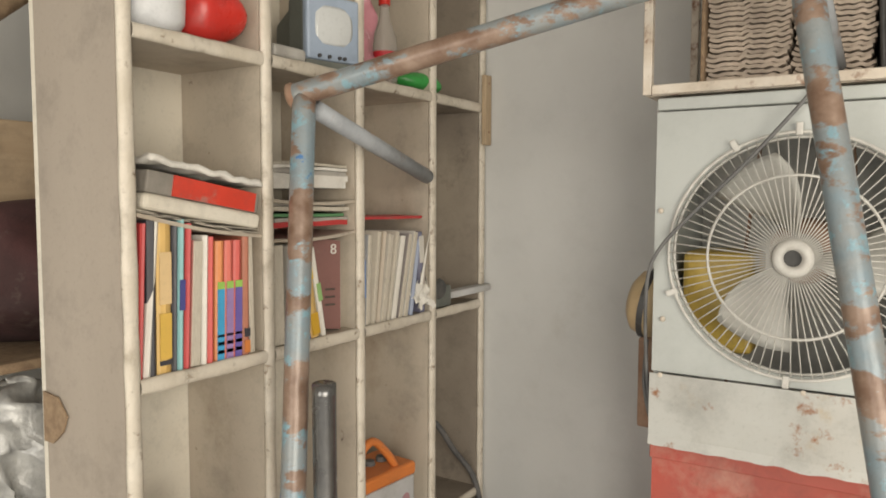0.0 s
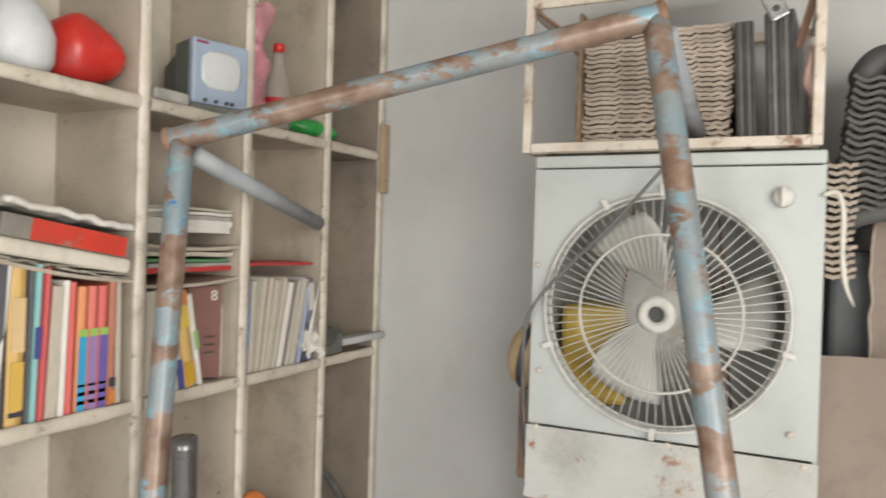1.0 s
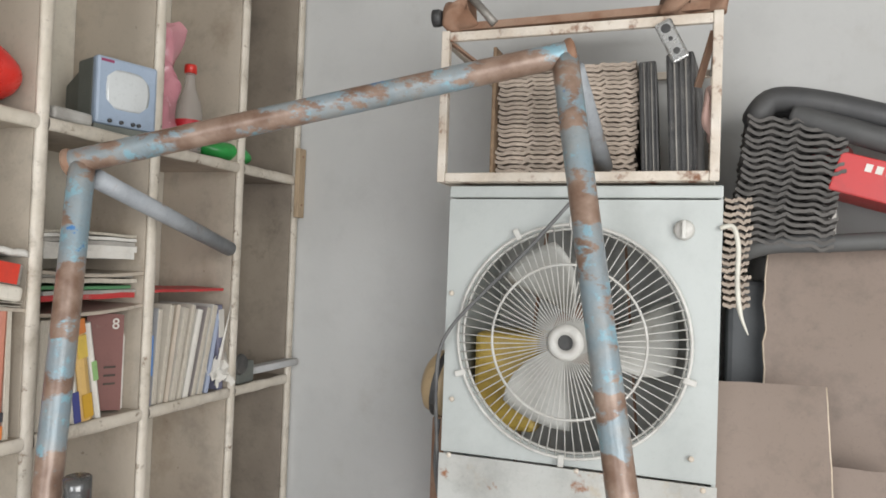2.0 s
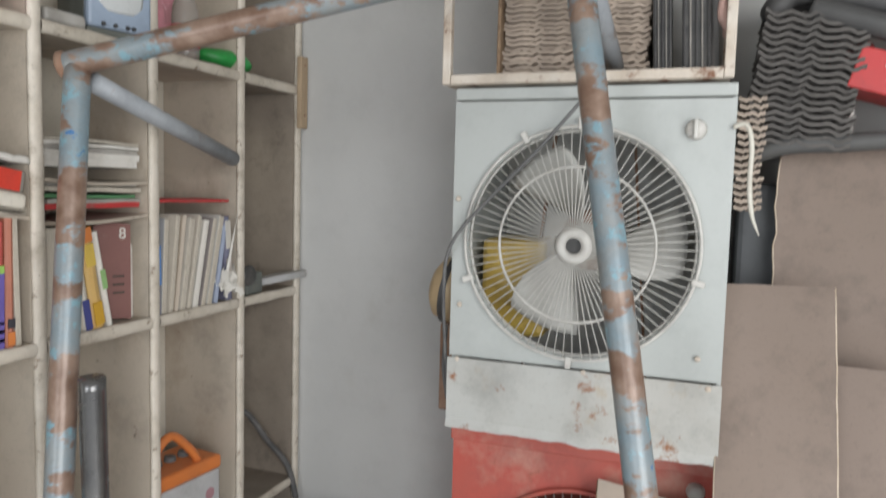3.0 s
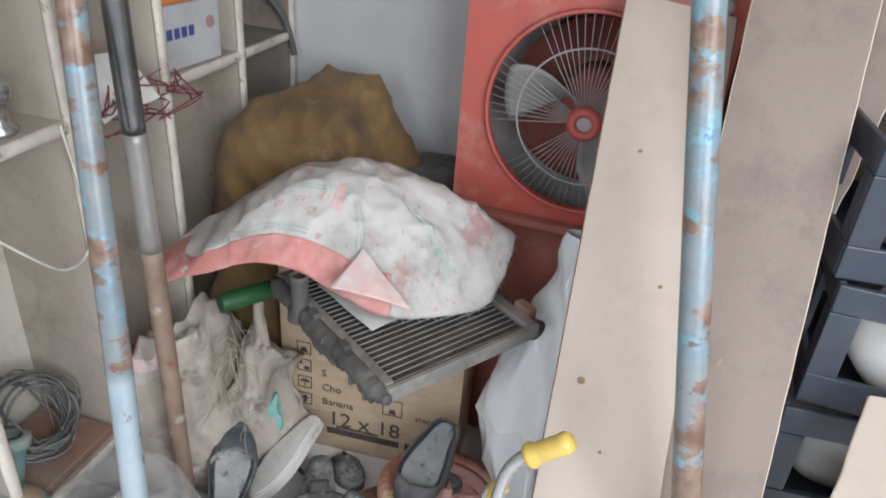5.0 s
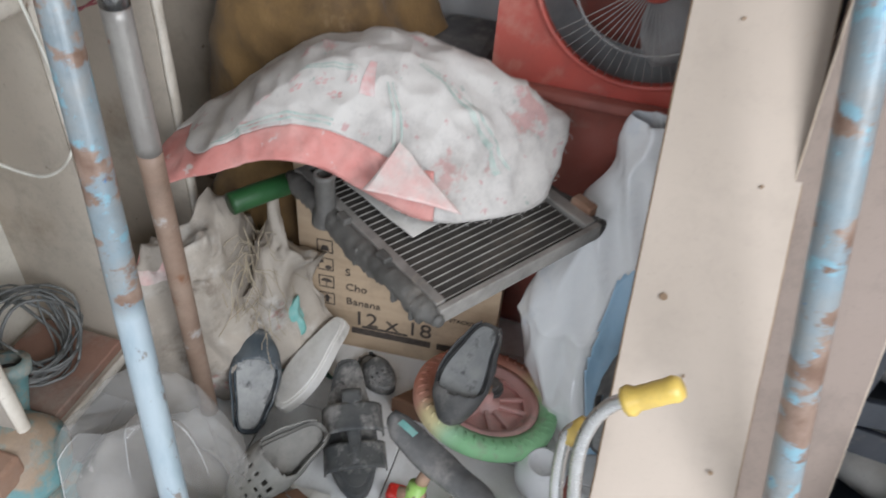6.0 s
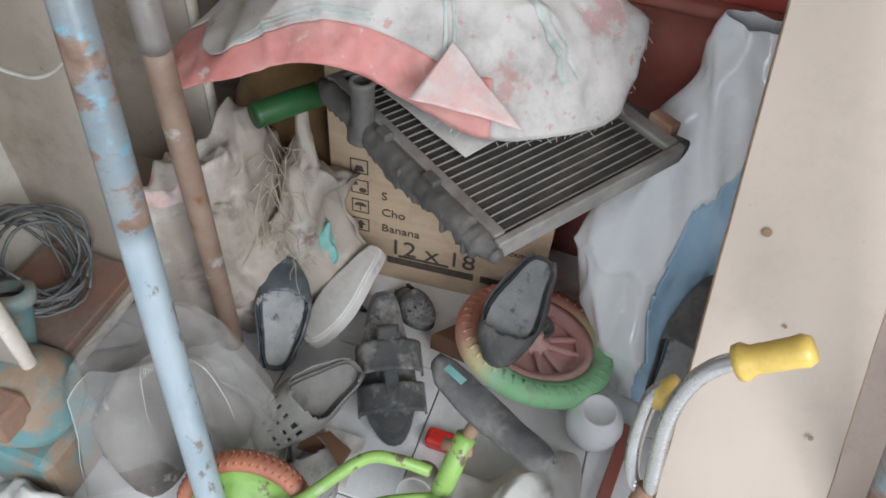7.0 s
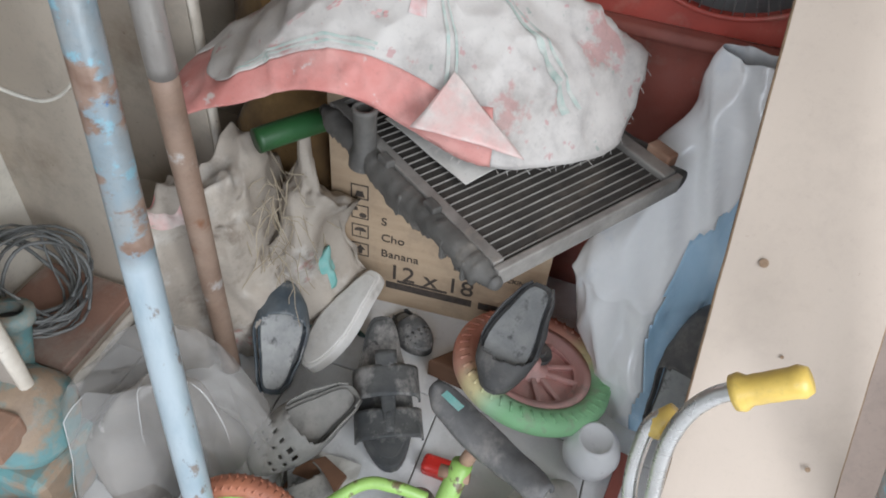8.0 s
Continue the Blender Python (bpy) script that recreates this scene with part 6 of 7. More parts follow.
def television():
    o = Vector((FRONT - 0.010, 1.504, 1.978))
    m = Matrix.Translation(o) @ Matrix.Rotation(radians(-16), 4, "Z")
    t = thing("portable_television", "tiny old portable television, grey-green case and blue front", "television", o)
    part("plinth", box((-0.16, -0.064, 0.0), (0.004, 0.064, 0.014), 0.003, m=m), steel_grey, t)
    part("bezel", box((-0.016, -0.062, 0.0145), (0.004, 0.062, 0.142), 0.006, m=m), tv_blue, t, "pale blue screen surround")

    def tube_glass(u, v):
        a, b = 2 * u - 1, 2 * v - 1
        return m @ Vector((0.0095 - 0.004 * (a * a + b * b), 0.044 * a * (1 - 0.10 * b * b), 0.083 + 0.038 * b * (1 - 0.10 * a * a)))
    part("screen", sheet(tube_glass, 14, 14, 0.004), screen, t, "pale curved picture tube", True)
    bm = bmesh.new()
    prof = ((-0.017, 0.060, 0.016, 0.140), (-0.07, 0.059, 0.016, 0.139), (-0.075, 0.052, 0.018, 0.126), (-0.15, 0.040, 0.018, 0.105), (-0.165, 0.032, 0.022, 0.09))
    rings = [[bm.verts.new(m @ Vector((x, s * w, z))) for s, z in ((-1, lo), (1, lo), (1, hi), (-1, hi))] for x, w, lo, hi in prof]
    for a, b in zip(rings, rings[1:]):
        for j in range(4):
            bm.faces.new((a[j], a[(j + 1) % 4], b[(j + 1) % 4], b[j]))
    bm.faces.new(rings[-1])
    bm.faces.new(rings[0][::-1])
    bmesh.ops.recalc_face_normals(bm, faces=bm.faces)
    bmesh.ops.bevel(bm, geom=bm.edges[:], offset=0.003, segments=2, profile=0.5, affect="EDGES")
    part("case", bm, steel_grey, t)
    part("badge", box((0.0040, -0.055, 0.131), (0.0048, -0.030, 0.136), m=m), book_mat((0.30, 0.05, 0.12)), t)
    for y in (-0.035, -0.012, 0.012, 0.024):
        part("control_knob", lathe([(0, 0.006), (0.0035, 0.005), (0.004, 0)], 10, m @ Matrix.Translation((0.004, y, 0.022)) @ Matrix.Rotation(radians(90), 4, "Y")), dark_plastic, t)


television()
solo("power_adaptor", box((FRONT - 0.055, 1.345, 1.979), (FRONT - 0.012, 1.43, 2.003), 0.007, seg=3), surface("adaptor", (0.45, 0.44, 0.41), (0.36, 0.34, 0.31), 20.0, 0.45), "small silver-grey power adaptor beside the television", "adaptor", (FRONT - 0.03, 1.39, 1.979))


def lump(c, r, m3=None, seed=0.0, crumple=0.02, scale=9.0, flat=0.0):
    c, r = Vector(c), Vector(r)

    def fn(u, v):
        a, b = 3.14159 * u, 6.28318 * v
        d = Vector((math.sin(a) * math.cos(b), math.sin(a) * math.sin(b), math.cos(a)))
        p = c + Vector((d.x * r.x, d.y * r.y, d.z * r.z))
        p += ripple(p, scale, crumple, seed)
        p.z = max(p.z, c.z - r.z * (1 - flat))
        return p
    return sheet(fn, 22, 36, wrap=True)


solo("red_helmet", lump((FRONT - 0.075, 1.235, 2.035), (0.070, 0.072, 0.058), seed=4, crumple=0.022, scale=11), red_plastic, "crumpled glossy red plastic helmet shell", "helmet", (FRONT - 0.08, 1.235, 1.977), smooth=True)
solo("white_kettle", lathe([(0, 0.0), (0.05, 0.0), (0.062, 0.02), (0.064, 0.06), (0.05, 0.10), (0.03, 0.115), (0.022, 0.14), (0, 0.142)], 30, Matrix.Translation((FRONT - 0.065, 1.112, 1.977))), surface("white_plastic", (0.68, 0.69, 0.70), (0.60, 0.62, 0.64), 7.0, 0.35, stains=(((0.10, 0.33, 0.62), 9.0, 0.64, 0.67),)), "white plastic pot with a blue mark", "pot", (FRONT - 0.065, 1.112, 1.977), smooth=True)
pink_film = surface("pink_film", (0.64, 0.30, 0.34), (0.58, 0.22, 0.27), 8.0, 0.25, bump=0.1, alpha=0.82)


def pink_bag(u, v):
    a = 6.28318 * v
    z = 1.979 + 0.262 * u
    w = 0.046 + 0.008 * math.sin(7 * u)
    p = Vector((FRONT - 0.05 + 0.022 * math.sin(a), 1.642 + w * math.cos(a), z))
    return p + ripple(p, 22, 0.02, 5)


solo("pink_plastic_bag", sheet(pink_bag, 40, 40, wrap=True), pink_film, "pink crinkled plastic bag standing upright", "plastic bag", (FRONT - 0.05, 1.642, 1.978), smooth=True)
bt = thing("soft_drink_bottle", "empty clear soft-drink bottle with red cap and red label", "bottle", (FRONT - 0.045, 1.725, 1.977))
bm_ = Matrix.Translation((FRONT - 0.045, 1.725, 1.977))
part("body", lathe([(0, 0.004), (0.026, 0.0), (0.030, 0.01), (0.030, 0.085), (0.027, 0.11), (0.014, 0.145), (0.011, 0.165), (0.011, 0.18)], 26, bm_), surface("clear_plastic", (0.50, 0.46, 0.42), (0.46, 0.42, 0.38), 8.0, 0.12, bump=0.02, alpha=0.40), bt, smooth=True)
lb = part("label", lathe([(0.0306, 0.028), (0.0308, 0.074)], 26, bm_), book_mat((0.45, 0.02, 0.03)), bt, "red wrap-round label", True)
for k in range(3):
    part("label_stroke", box((FRONT - 0.0160, 1.708 + 0.013 * k, 2.022), (FRONT - 0.0135, 1.716 + 0.013 * k, 2.032 + 0.004 * (k % 2))), paper_white, lb)
part("cap", lathe([(0, 0.200), (0.0125, 0.199), (0.0135, 0.196), (0.0135, 0.180), (0.011, 0.180)], 22, bm_), red_plastic, bt, "red screw cap", True)
solo("green_scoop", lump((FRONT - 0.06, 1.875, 2.000), (0.05, 0.085, 0.024), seed=2, crumple=0.012, scale=12), surface("bright_green", (0.03, 0.36, 0.08), (0.03, 0.30, 0.06), 9.0, 0.35), "bright green plastic scoop lying on the shelf", "scoop", (FRONT - 0.06, 1.875, 1.977), smooth=True)
wb = thing("wooden_batten", "short unpainted wooden batten nailed across the shelf end", "batten", (FRONT + 0.012, 2.105, 1.90))
part("wood", box((FRONT + 0.003, 2.098, 1.866), (FRONT + 0.017, 2.130, 2.052), 0.002), surface("raw_wood", (0.46, 0.35, 0.23), (0.38, 0.28, 0.18), 30.0, 0.8, bump=0.3, stretch=(4, 4, 0.5)), wb)
for z in (2.03, 1.90):
    part("nail", lathe([(0, 0.002), (0.003, 0.001), (0.0035, 0)], 8, Matrix.Translation((FRONT + 0.017, 2.115, z)) @ Matrix.Rotation(radians(90), 4, "Y")), rust_iron, wb)

# middle shelf, last bay
batt_grey = surface("battery_case", (0.50, 0.50, 0.50), (0.42, 0.42, 0.41), 6.0, 0.4, stains=((DUST, 8.0, 0.58, 0.8),))
batt_orange = surface("battery_top", (0.66, 0.20, 0.05), (0.58, 0.18, 0.05), 8.0, 0.4, stains=(((0.35, 0.20, 0.12), 12.0, 0.62, 0.75),))
dev = thing("hand_punch", "grey metal hand punch with a lever lying on the shelf", "tool", (FRONT - 0.02, 2.0, 1.445))
part("body", box((FRONT - 0.06, 1.90, 1.446), (FRONT - 0.008, 1.965, 1.500), 0.006), steel_grey, dev)
part("lever", beam((FRONT - 0.03, 1.955, 1.470), (FRONT + 0.008, 2.125, 1.480), 0.034, 0.018, bevel=0.004), batt_grey, dev, "light grey lever")
part("dial", lathe([(0, 0.006), (0.022, 0.006), (0.026, 0.0)], 20, Matrix.Translation((FRONT - 0.008, 1.905, 1.495)) @ Matrix.Rotation(radians(90), 4, "Y")), dark_plastic, dev)
solo("torn_paper", sheet(lambda u, v: Vector((FRONT + 0.004 - 0.02 * v, 1.79 + 0.075 * u, 1.455 + 0.05 * v + 0.02 * math.sin(3.1 * u))) + ripple((u, v, 1), 4, 0.02), 12, 10, 0.0008), paper_white, "crumpled torn white paper hanging from the books", "paper", (FRONT, 1.82, 1.46))

# lower shelf
batt = thing("car_battery", "grey car battery with an orange top and carrying handle", "battery", (FRONT - 0.08, 1.71, 0.919))
bmx = Matrix.Translation((FRONT - 0.085, 1.705, 0.919)) @ Matrix.Rotation(radians(-6), 4, "Z")
part("case", box((-0.06, -0.10, 0.0), (0.065, 0.10, 0.135), 0.006, m=bmx), batt_grey, batt)
part("top", box((-0.063, -0.103, 0.1355), (0.068, 0.103, 0.168), 0.008, m=bmx), batt_orange, batt, "orange plastic top")
for y in (-0.07, -0.03, 0.01, 0.05):
    part("vent_plug", lathe([(0, 0.012), (0.012, 0.011), (0.014, 0)], 14, bmx @ Matrix.Translation((0.0, y, 0.168))), dusty_black, batt)
part("handle", tube([bmx @ Vector(p) for p in smooth_path([(0.045, -0.085, 0.16), (0.045, -0.075, 0.215), (0.045, -0.03, 0.245), (0.045, 0.02, 0.205), (0.045, 0.05, 0.165)], 5)], 0.010, 10), batt_orange, batt, "orange carrying handle", True)
part("side_label", box((0.0652, -0.098, 0.03), (0.0662, 0.03, 0.10), m=bmx), batt_grey, batt)
for k in range(4):
    part("label_bar", box((0.0664, -0.07 + 0.022 * k, 0.066), (0.0672, -0.054 + 0.022 * k, 0.088), m=bmx), book_mat(NAVY), batt)
part("round_mark", lathe([(0, 0.001), (0.014, 0.0)], 18, bmx @ Matrix.Translation((0.066, 0.066, 0.085)) @ Matrix.Rotation(radians(90), 4, "Y")), book_mat((0.40, 0.22, 0.24)), batt)
pc = thing("white_sign_plate", "bent white plastic plate with an orange part behind", "plate", (FRONT, 1.44, 0.919))
part("plate", sheet(lambda u, v: Vector((FRONT - 0.05 + 0.075 * v, 1.365 + 0.155 * u, 0.985 - 0.085 * v + 0.012 * u + 0.006 * math.sin(5 * u))), 12, 8, 0.002), paper_white, pc)
part("orange_block", box((FRONT - 0.09, 1.345, 0.92), (FRONT - 0.02, 1.41, 1.005), 0.008), batt_orange, pc, "dull orange plastic block")
wires = bmesh.new()
rw = random.Random(3)
for k in range(16):
    p = Vector((FRONT + 0.004, 1.50 + rw.uniform(-0.12, 0.10), 0.93 + rw.uniform(-0.02, 0.03)))
    pts = [p + Vector((rw.uniform(-0.005, 0.03), 0.018 * j * rw.choice((-1, 1)), -0.016 * j + rw.uniform(-0.012, 0.012))) for j in range(5)]
    tube(smooth_path(pts, 4), 0.0018, 5, wires)
solo("red_wires", wires, surface("wire_maroon", (0.20, 0.045, 0.05), (0.14, 0.03, 0.04), 20.0, 0.5, bump=0), "tangle of thin maroon wires hanging over the shelf edge", "wires", (FRONT, 1.5, 0.9), kind="stuff", smooth=True)
tap = thing("mixer_tap", "chrome mixer tap lying on the lower shelf", "tap", (FRONT - 0.05, 1.21, 0.919))
part("body", lathe([(0.028, 0.0), (0.030, 0.008), (0.018, 0.016), (0.018, 0.05), (0.030, 0.056), (0.032, 0.08), (0.02, 0.088), (0, 0.089)], 24, Matrix.Translation((FRONT - 0.05, 1.215, 0.920))), chrome, tap, smooth=True)
part("spout", tube(smooth_path([(FRONT - 0.05, 1.215, 0.96), (FRONT - 0.06, 1.17, 0.975), (FRONT - 0.065, 1.13, 0.955)], 5), 0.013, 12), chrome, tap, smooth=True)
fl = thing("spray_can", "red and silver spray can standing on the lower shelf", "spray can", (FRONT - 0.09, 1.165, 0.919))
fm = Matrix.Translation((FRONT - 0.10, 1.165, 0.919))
part("can", lathe([(0, 0), (0.028, 0.0), (0.030, 0.006), (0.030, 0.19), (0.024, 0.205)], 24, fm), chrome, fl, "dull silver can", True)
part("sleeve", lathe([(0.0306, 0.10), (0.0308, 0.186)], 24, fm), red_plastic, fl, "red printed sleeve", True)
part("valve", lathe([(0.024, 0.205), (0.014, 0.215), (0.014, 0.235), (0.022, 0.24), (0.022, 0.26), (0.008, 0.275), (0, 0.276)], 20, fm), chrome, fl, smooth=True)
solo("rubber_hose", tube(smooth_path([(FRONT - 0.14, 1.93, 0.94), (FRONT - 0.10, 1.99, 1.12), (FRONT - 0.05, 2.06, 1.02), (FRONT - 0.01, 2.09, 0.95), (FRONT + 0.01, 2.10, 0.86)], 6), 0.008, 10), dusty_black, "black rubber hose drooping over the shelf end", "hose", (FRONT - 0.05, 2.05, 0.919), smooth=True)

# ---- beyond the bookcase end ----
maroon_heap = surface("maroon_cloth", (0.085, 0.03, 0.03), (0.05, 0.025, 0.025), 6.0, 0.8, bump=0.3, stains=(((0.16, 0.13, 0.11), 9.0, 0.6, 0.8),))
foil = surface("foil", (0.55, 0.55, 0.53), (0.40, 0.40, 0.39), 30.0, 0.4, metal=0.25, bump=0.8, grain=45)
rk = thing("side_rack", "brown wooden rack piled with dark cloth", "rack", (-1.35, 1.35, 0))
part("board", box((-1.60, 0.95, 1.385), (-1.12, 1.75, 1.405), 0.003), chipboard, rk)
part("board", box((-1.60, 0.95, 1.00), (-1.12, 1.75, 1.02), 0.003), shelf_edge, rk)
for x in (-1.58, -1.14):
    for y in (0.97, 1.73):
        part("post", box((x - 0.015, y - 0.015, 0), (x + 0.015, y + 0.015, 1.90)), chipboard, rk)
solo("dark_cloth_heap", lump((-1.34, 1.30, 1.56), (0.20, 0.26, 0.155), seed=3, crumple=0.06, scale=6), maroon_heap, "heap of dark maroon cloth on the rack", "cloth", (-1.34, 1.3, 1.406), smooth=True)
solo("foil_bag", lump((-1.20, 1.14, 1.19), (0.085, 0.09, 0.168), seed=9, crumple=0.05, scale=22), foil, "crinkled silver foil bag on the rack", "bag", (-1.2, 1.14, 1.02), smooth=True)
solo("cardboard_box", box((-1.68, 1.2, 1.50), (-1.45, 1.60, 1.90), 0.004), cardboard, "plain cardboard box behind the rack", "box", (-1.55, 1.4, 1.41))
solo("leaning_pole", tube([(-1.30, 0.98, 1.93), (-1.42, 1.62, 2.45)], 0.02, 12), chipboard, "dark wooden pole leaning above the rack", "pole", (-1.3, 1.0, 1.9), smooth=True)
# ---- on and beside the coolers ----
def cage():
    x0, x1, y0, y1, z0, z1 = -0.105, 0.410, 1.715, 2.10, 1.912, 2.205
    c = thing("angle_iron_cage", "rusty white angle-iron cage standing on the white cooler", "cage", (0.15, 1.9, z0))
    t = 0.022
    for x in (x0, x1 - t):
        for y in (y0, y1 - t):
            part("upright", box((x, y, z0), (x + t * 0.75, y + t * 0.75, z1), 0.002), rusty_white, c)
    for z in (z0, z1 - t):
        for y in (y0 - 0.002, y1 - t):
            part("rail", box((x0 + t * 0.8, y, z), (x1 - t * 1.02, y + t * 0.5, z + t * 0.8), 0.002), rusty_white, c)
        for x in (x0, x1 - t):
            part("rail", box((x, y0 + t, z), (x + t * 0.5, y1 - t * 1.1, z + t * 0.8), 0.002), rusty_white, c)
    part("floor_sheet", box((x0 + 0.012, y0 + 0.012, z0 - 0.001), (x1 - 0.02, y1 - 0.01, z0 + 0.002)), rusty_white, c)
    part("brace", beam((x0 + 0.015, y0 + 0.02, z1 - 0.02), (x0 + 0.09, y0 + 0.06, z1 - 0.075), 0.014, 0.004), rust_iron, c)
    part("brace", beam((x1 - 0.02, y0 + 0.02, z1 - 0.03), (x1 - 0.045, y0 + 0.05, z1 - 0.12), 0.014, 0.004), rust_iron, c)


cage()
pulp = surface("pulp", (0.47, 0.39, 0.32), (0.36, 0.295, 0.24), 22.0, 0.9, bump=0.4, stains=(((0.22, 0.16, 0.12), 12.0, 0.62, 0.78),), vary=0.12)
pulp_dark = surface("pulp_dark", (0.10, 0.094, 0.088), (0.135, 0.125, 0.115), 12.0, 0.9, bump=0.4, stains=((DUST, 8.0, 0.62, 0.82),), vary=0.1)


def tray_mesh(w, d, cells, h, mat, name="tray"):
    """One moulded egg tray: a wavy sheet of cups."""
    def fn(u, v):
        return Vector((w * (u - 0.5), d * (v - 0.5), h * (0.5 + 0.5 * math.cos(6.28318 * u * cells) * math.cos(6.28318 * v * cells)) + 0.004 * noise.noise(Vector((u * 9, v * 9, 1))) - 0.002 * (v < 0.05) * abs(math.sin(19 * u))))
    return mesh_of(name, sheet(fn, cells * 6, cells * 4, 0.0062), mat)


def tray_stack(label, loc, w, d, count, pitch, mat, tilt=None, cells=4):
    s = tagged(new("egg_tray_stack"), label, "egg trays")
    s.empty_display_size = 0.05
    s.matrix_basis = Matrix.Translation(loc) @ (tilt or Matrix())
    me = tray_mesh(w, d, cells, 0.0085 if mat is pulp_dark else 0.0032, mat)
    r = random.Random(2)
    for k in range(count):
        t = new("tray", me)
        t.parent = s
        t.matrix_basis = Matrix.Translation((r.uniform(-0.004, 0.004), r.uniform(-0.007, 0.002), pitch * k)) @ Matrix.Rotation(radians(r.uniform(-0.8, 0.8)), 4, "Z") @ Matrix.Rotation(radians(r.uniform(-0.5, 0.5)), 4, "Y")


tray_stack("stack of brown paper-pulp egg trays packed in the cage", (0.065, 1.87, 1.916), 0.135, 0.19, 27, 0.0088, pulp)
tray_stack("stack of brown paper-pulp egg trays packed in the cage", (0.200, 1.885, 1.916), 0.120, 0.19, 27, 0.0088, pulp)
solo("dark_board", box((-0.012, 1.755, 1.916), (-0.005, 1.99, 2.18), 0.002), chipboard, "thin dark board standing beside the egg trays", "board", (-0.01, 1.87, 1.915))


def condenser(x, y, w, h, turn, label):
    c = thing("condenser_panel", label, "condenser", (x, y, 1.916))
    m = Matrix.Translation((x, y, 1.916)) @ Matrix.Rotation(radians(turn), 4, "Z") @ Matrix.Rotation(radians(-3), 4, "Y")
    part("core", box((-w / 2, 0, 0.004), (w / 2, 0.22, h), 0.004, m=m), dusty_black, c)
    n = 5
    for k in range(n):
        xx = -w / 2 + w * (k + 0.5) / n
        part("fin", box((xx - w * 0.03, -0.006, 0.006), (xx + w * 0.03, -0.0005, h - 0.004), 0.001, m=m), aluminium if k % 2 else dark_plastic, c)
    part("foot_rail", box((-w / 2, -0.004, 0.0), (w / 2, 0.22, 0.0035), m=m), aluminium, c)


condenser(0.288, 1.775, 0.032, 0.225, 2, "narrow dark finned condenser panel standing in the cage")
condenser(0.345, 1.765, 0.048, 0.235, -4, "dusty black finned condenser panel standing in the cage")
hinge = thing("chrome_bracket", "pressed chrome bracket with round holes hooked on the cage", "bracket", (0.318, 1.706, 2.15))
hm = Matrix.Translation((0.322, 1.708, 2.152)) @ Matrix.Rotation(radians(-26), 4, "Y")
part("plate", box((-0.015, -0.003, -0.036), (0.015, 0.001, 0.040), 0.004, m=hm), chrome, hinge)
for z, r in ((0.026, 0.0085), (0.006, 0.004), (-0.018, 0.006)):
    part("hole", lathe([(0, 0.0005), (r, 0.0)], 14, hm @ Matrix.Translation((0, -0.0034, z)) @ Matrix.Rotation(radians(90), 4, "X")), dark_plastic, hinge)
solo("pink_wrapper", lump((0.386, 1.76, 2.03), (0.012, 0.03, 0.055), seed=6, crumple=0.02, scale=20), surface("wrapper_pink", (0.55, 0.36, 0.31), (0.42, 0.30, 0.26), 12.0, 0.7), "crumpled pale pink wrapper in the cage", "wrapper", (0.386, 1.76, 1.916), smooth=True)
ms = thing("sewing_machine_stand", "rusty iron stand with dark tray on top of the cage", "iron stand", (0.15, 1.9, 2.206))
part("sheet", sheet(lambda u, v: Vector((0.0 + 0.29 * u, 1.74 + 0.30 * v, 2.225 + 0.07 * v)), 6, 6, 0.004), dusty_black, ms, "dark sheet-metal tray")
for x0, x1, z in ((-0.09, 0.30, 2.300), (-0.09, 0.40, 2.215)):
    part("bar", beam((x0, 1.735, z), (x1, 1.735, z + 0.004), 0.014, 0.014), rust_iron, ms)
part("bar", tube([(-0.055, 1.73, 2.275), (-0.002, 1.725, 2.215)], 0.008, 10), aluminium, ms, "pale diagonal bar", True)
for x in (-0.08, 0.32, 0.385):
    part("casting", lump((x, 1.745, 2.245), (0.030, 0.03, 0.04), seed=x * 30, crumple=0.03, scale=30), rust_iron, ms, "lumpy rusty casting", True)
part("roller", lathe([(0, 0.012), (0.014, 0.012), (0.017, 0.006), (0.017, -0.006), (0, -0.012)], 16, Matrix.Translation((-0.122, 1.73, 2.236)) @ Matrix.Rotation(radians(90), 4, "Y")), dark_plastic, ms, "small black roller", True)

cab = smooth_path([(0.178, 1.706, 1.900), (0.140, 1.690, 1.850), (0.075, 1.684, 1.775), (0.000, 1.688, 1.700), (-0.055, 1.694, 1.640), (-0.080, 1.698, 1.590), (-0.088, 1.708, 1.520), (-0.092, 1.73, 1.44), (-0.088, 1.735, 1.36), (-0.082, 1.73, 1.31), (-0.100, 1.75, 1.37), (-0.098, 1.76, 1.45)], 6)
solo("power_cable", tube(cab, 0.0036, 8), surface("cable_dark", (0.16, 0.16, 0.155), (0.11, 0.11, 0.11), 20.0, 0.5, bump=0), "dark grey power cable hanging across the white cooler", "cable", (0.0, 1.69, 1.6), smooth=True)
solo("white_flex", tube(smooth_path([(0.408, 1.716, 1.832), (0.428, 1.712, 1.834), (0.437, 1.712, 1.80), (0.437, 1.714, 1.74), (0.443, 1.716, 1.69), (0.456, 1.716, 1.655)], 6), [0.0042] * 24 + [0.0036, 0.003, 0.0026, 0.0022, 0.0018, 0.0012, 0.0008], 8), wire_white, "short white flex hanging at the cooler's side", "cable", (0.43, 1.715, 1.75), smooth=True)
mh = thing("motor_housing", "round beige pump motor behind the white cooler", "motor", (-0.12, 1.86, 1.40))
mm = Matrix.Translation((-0.115, 1.84, 1.510)) @ Matrix.Rotation(radians(-80), 4, "Y")
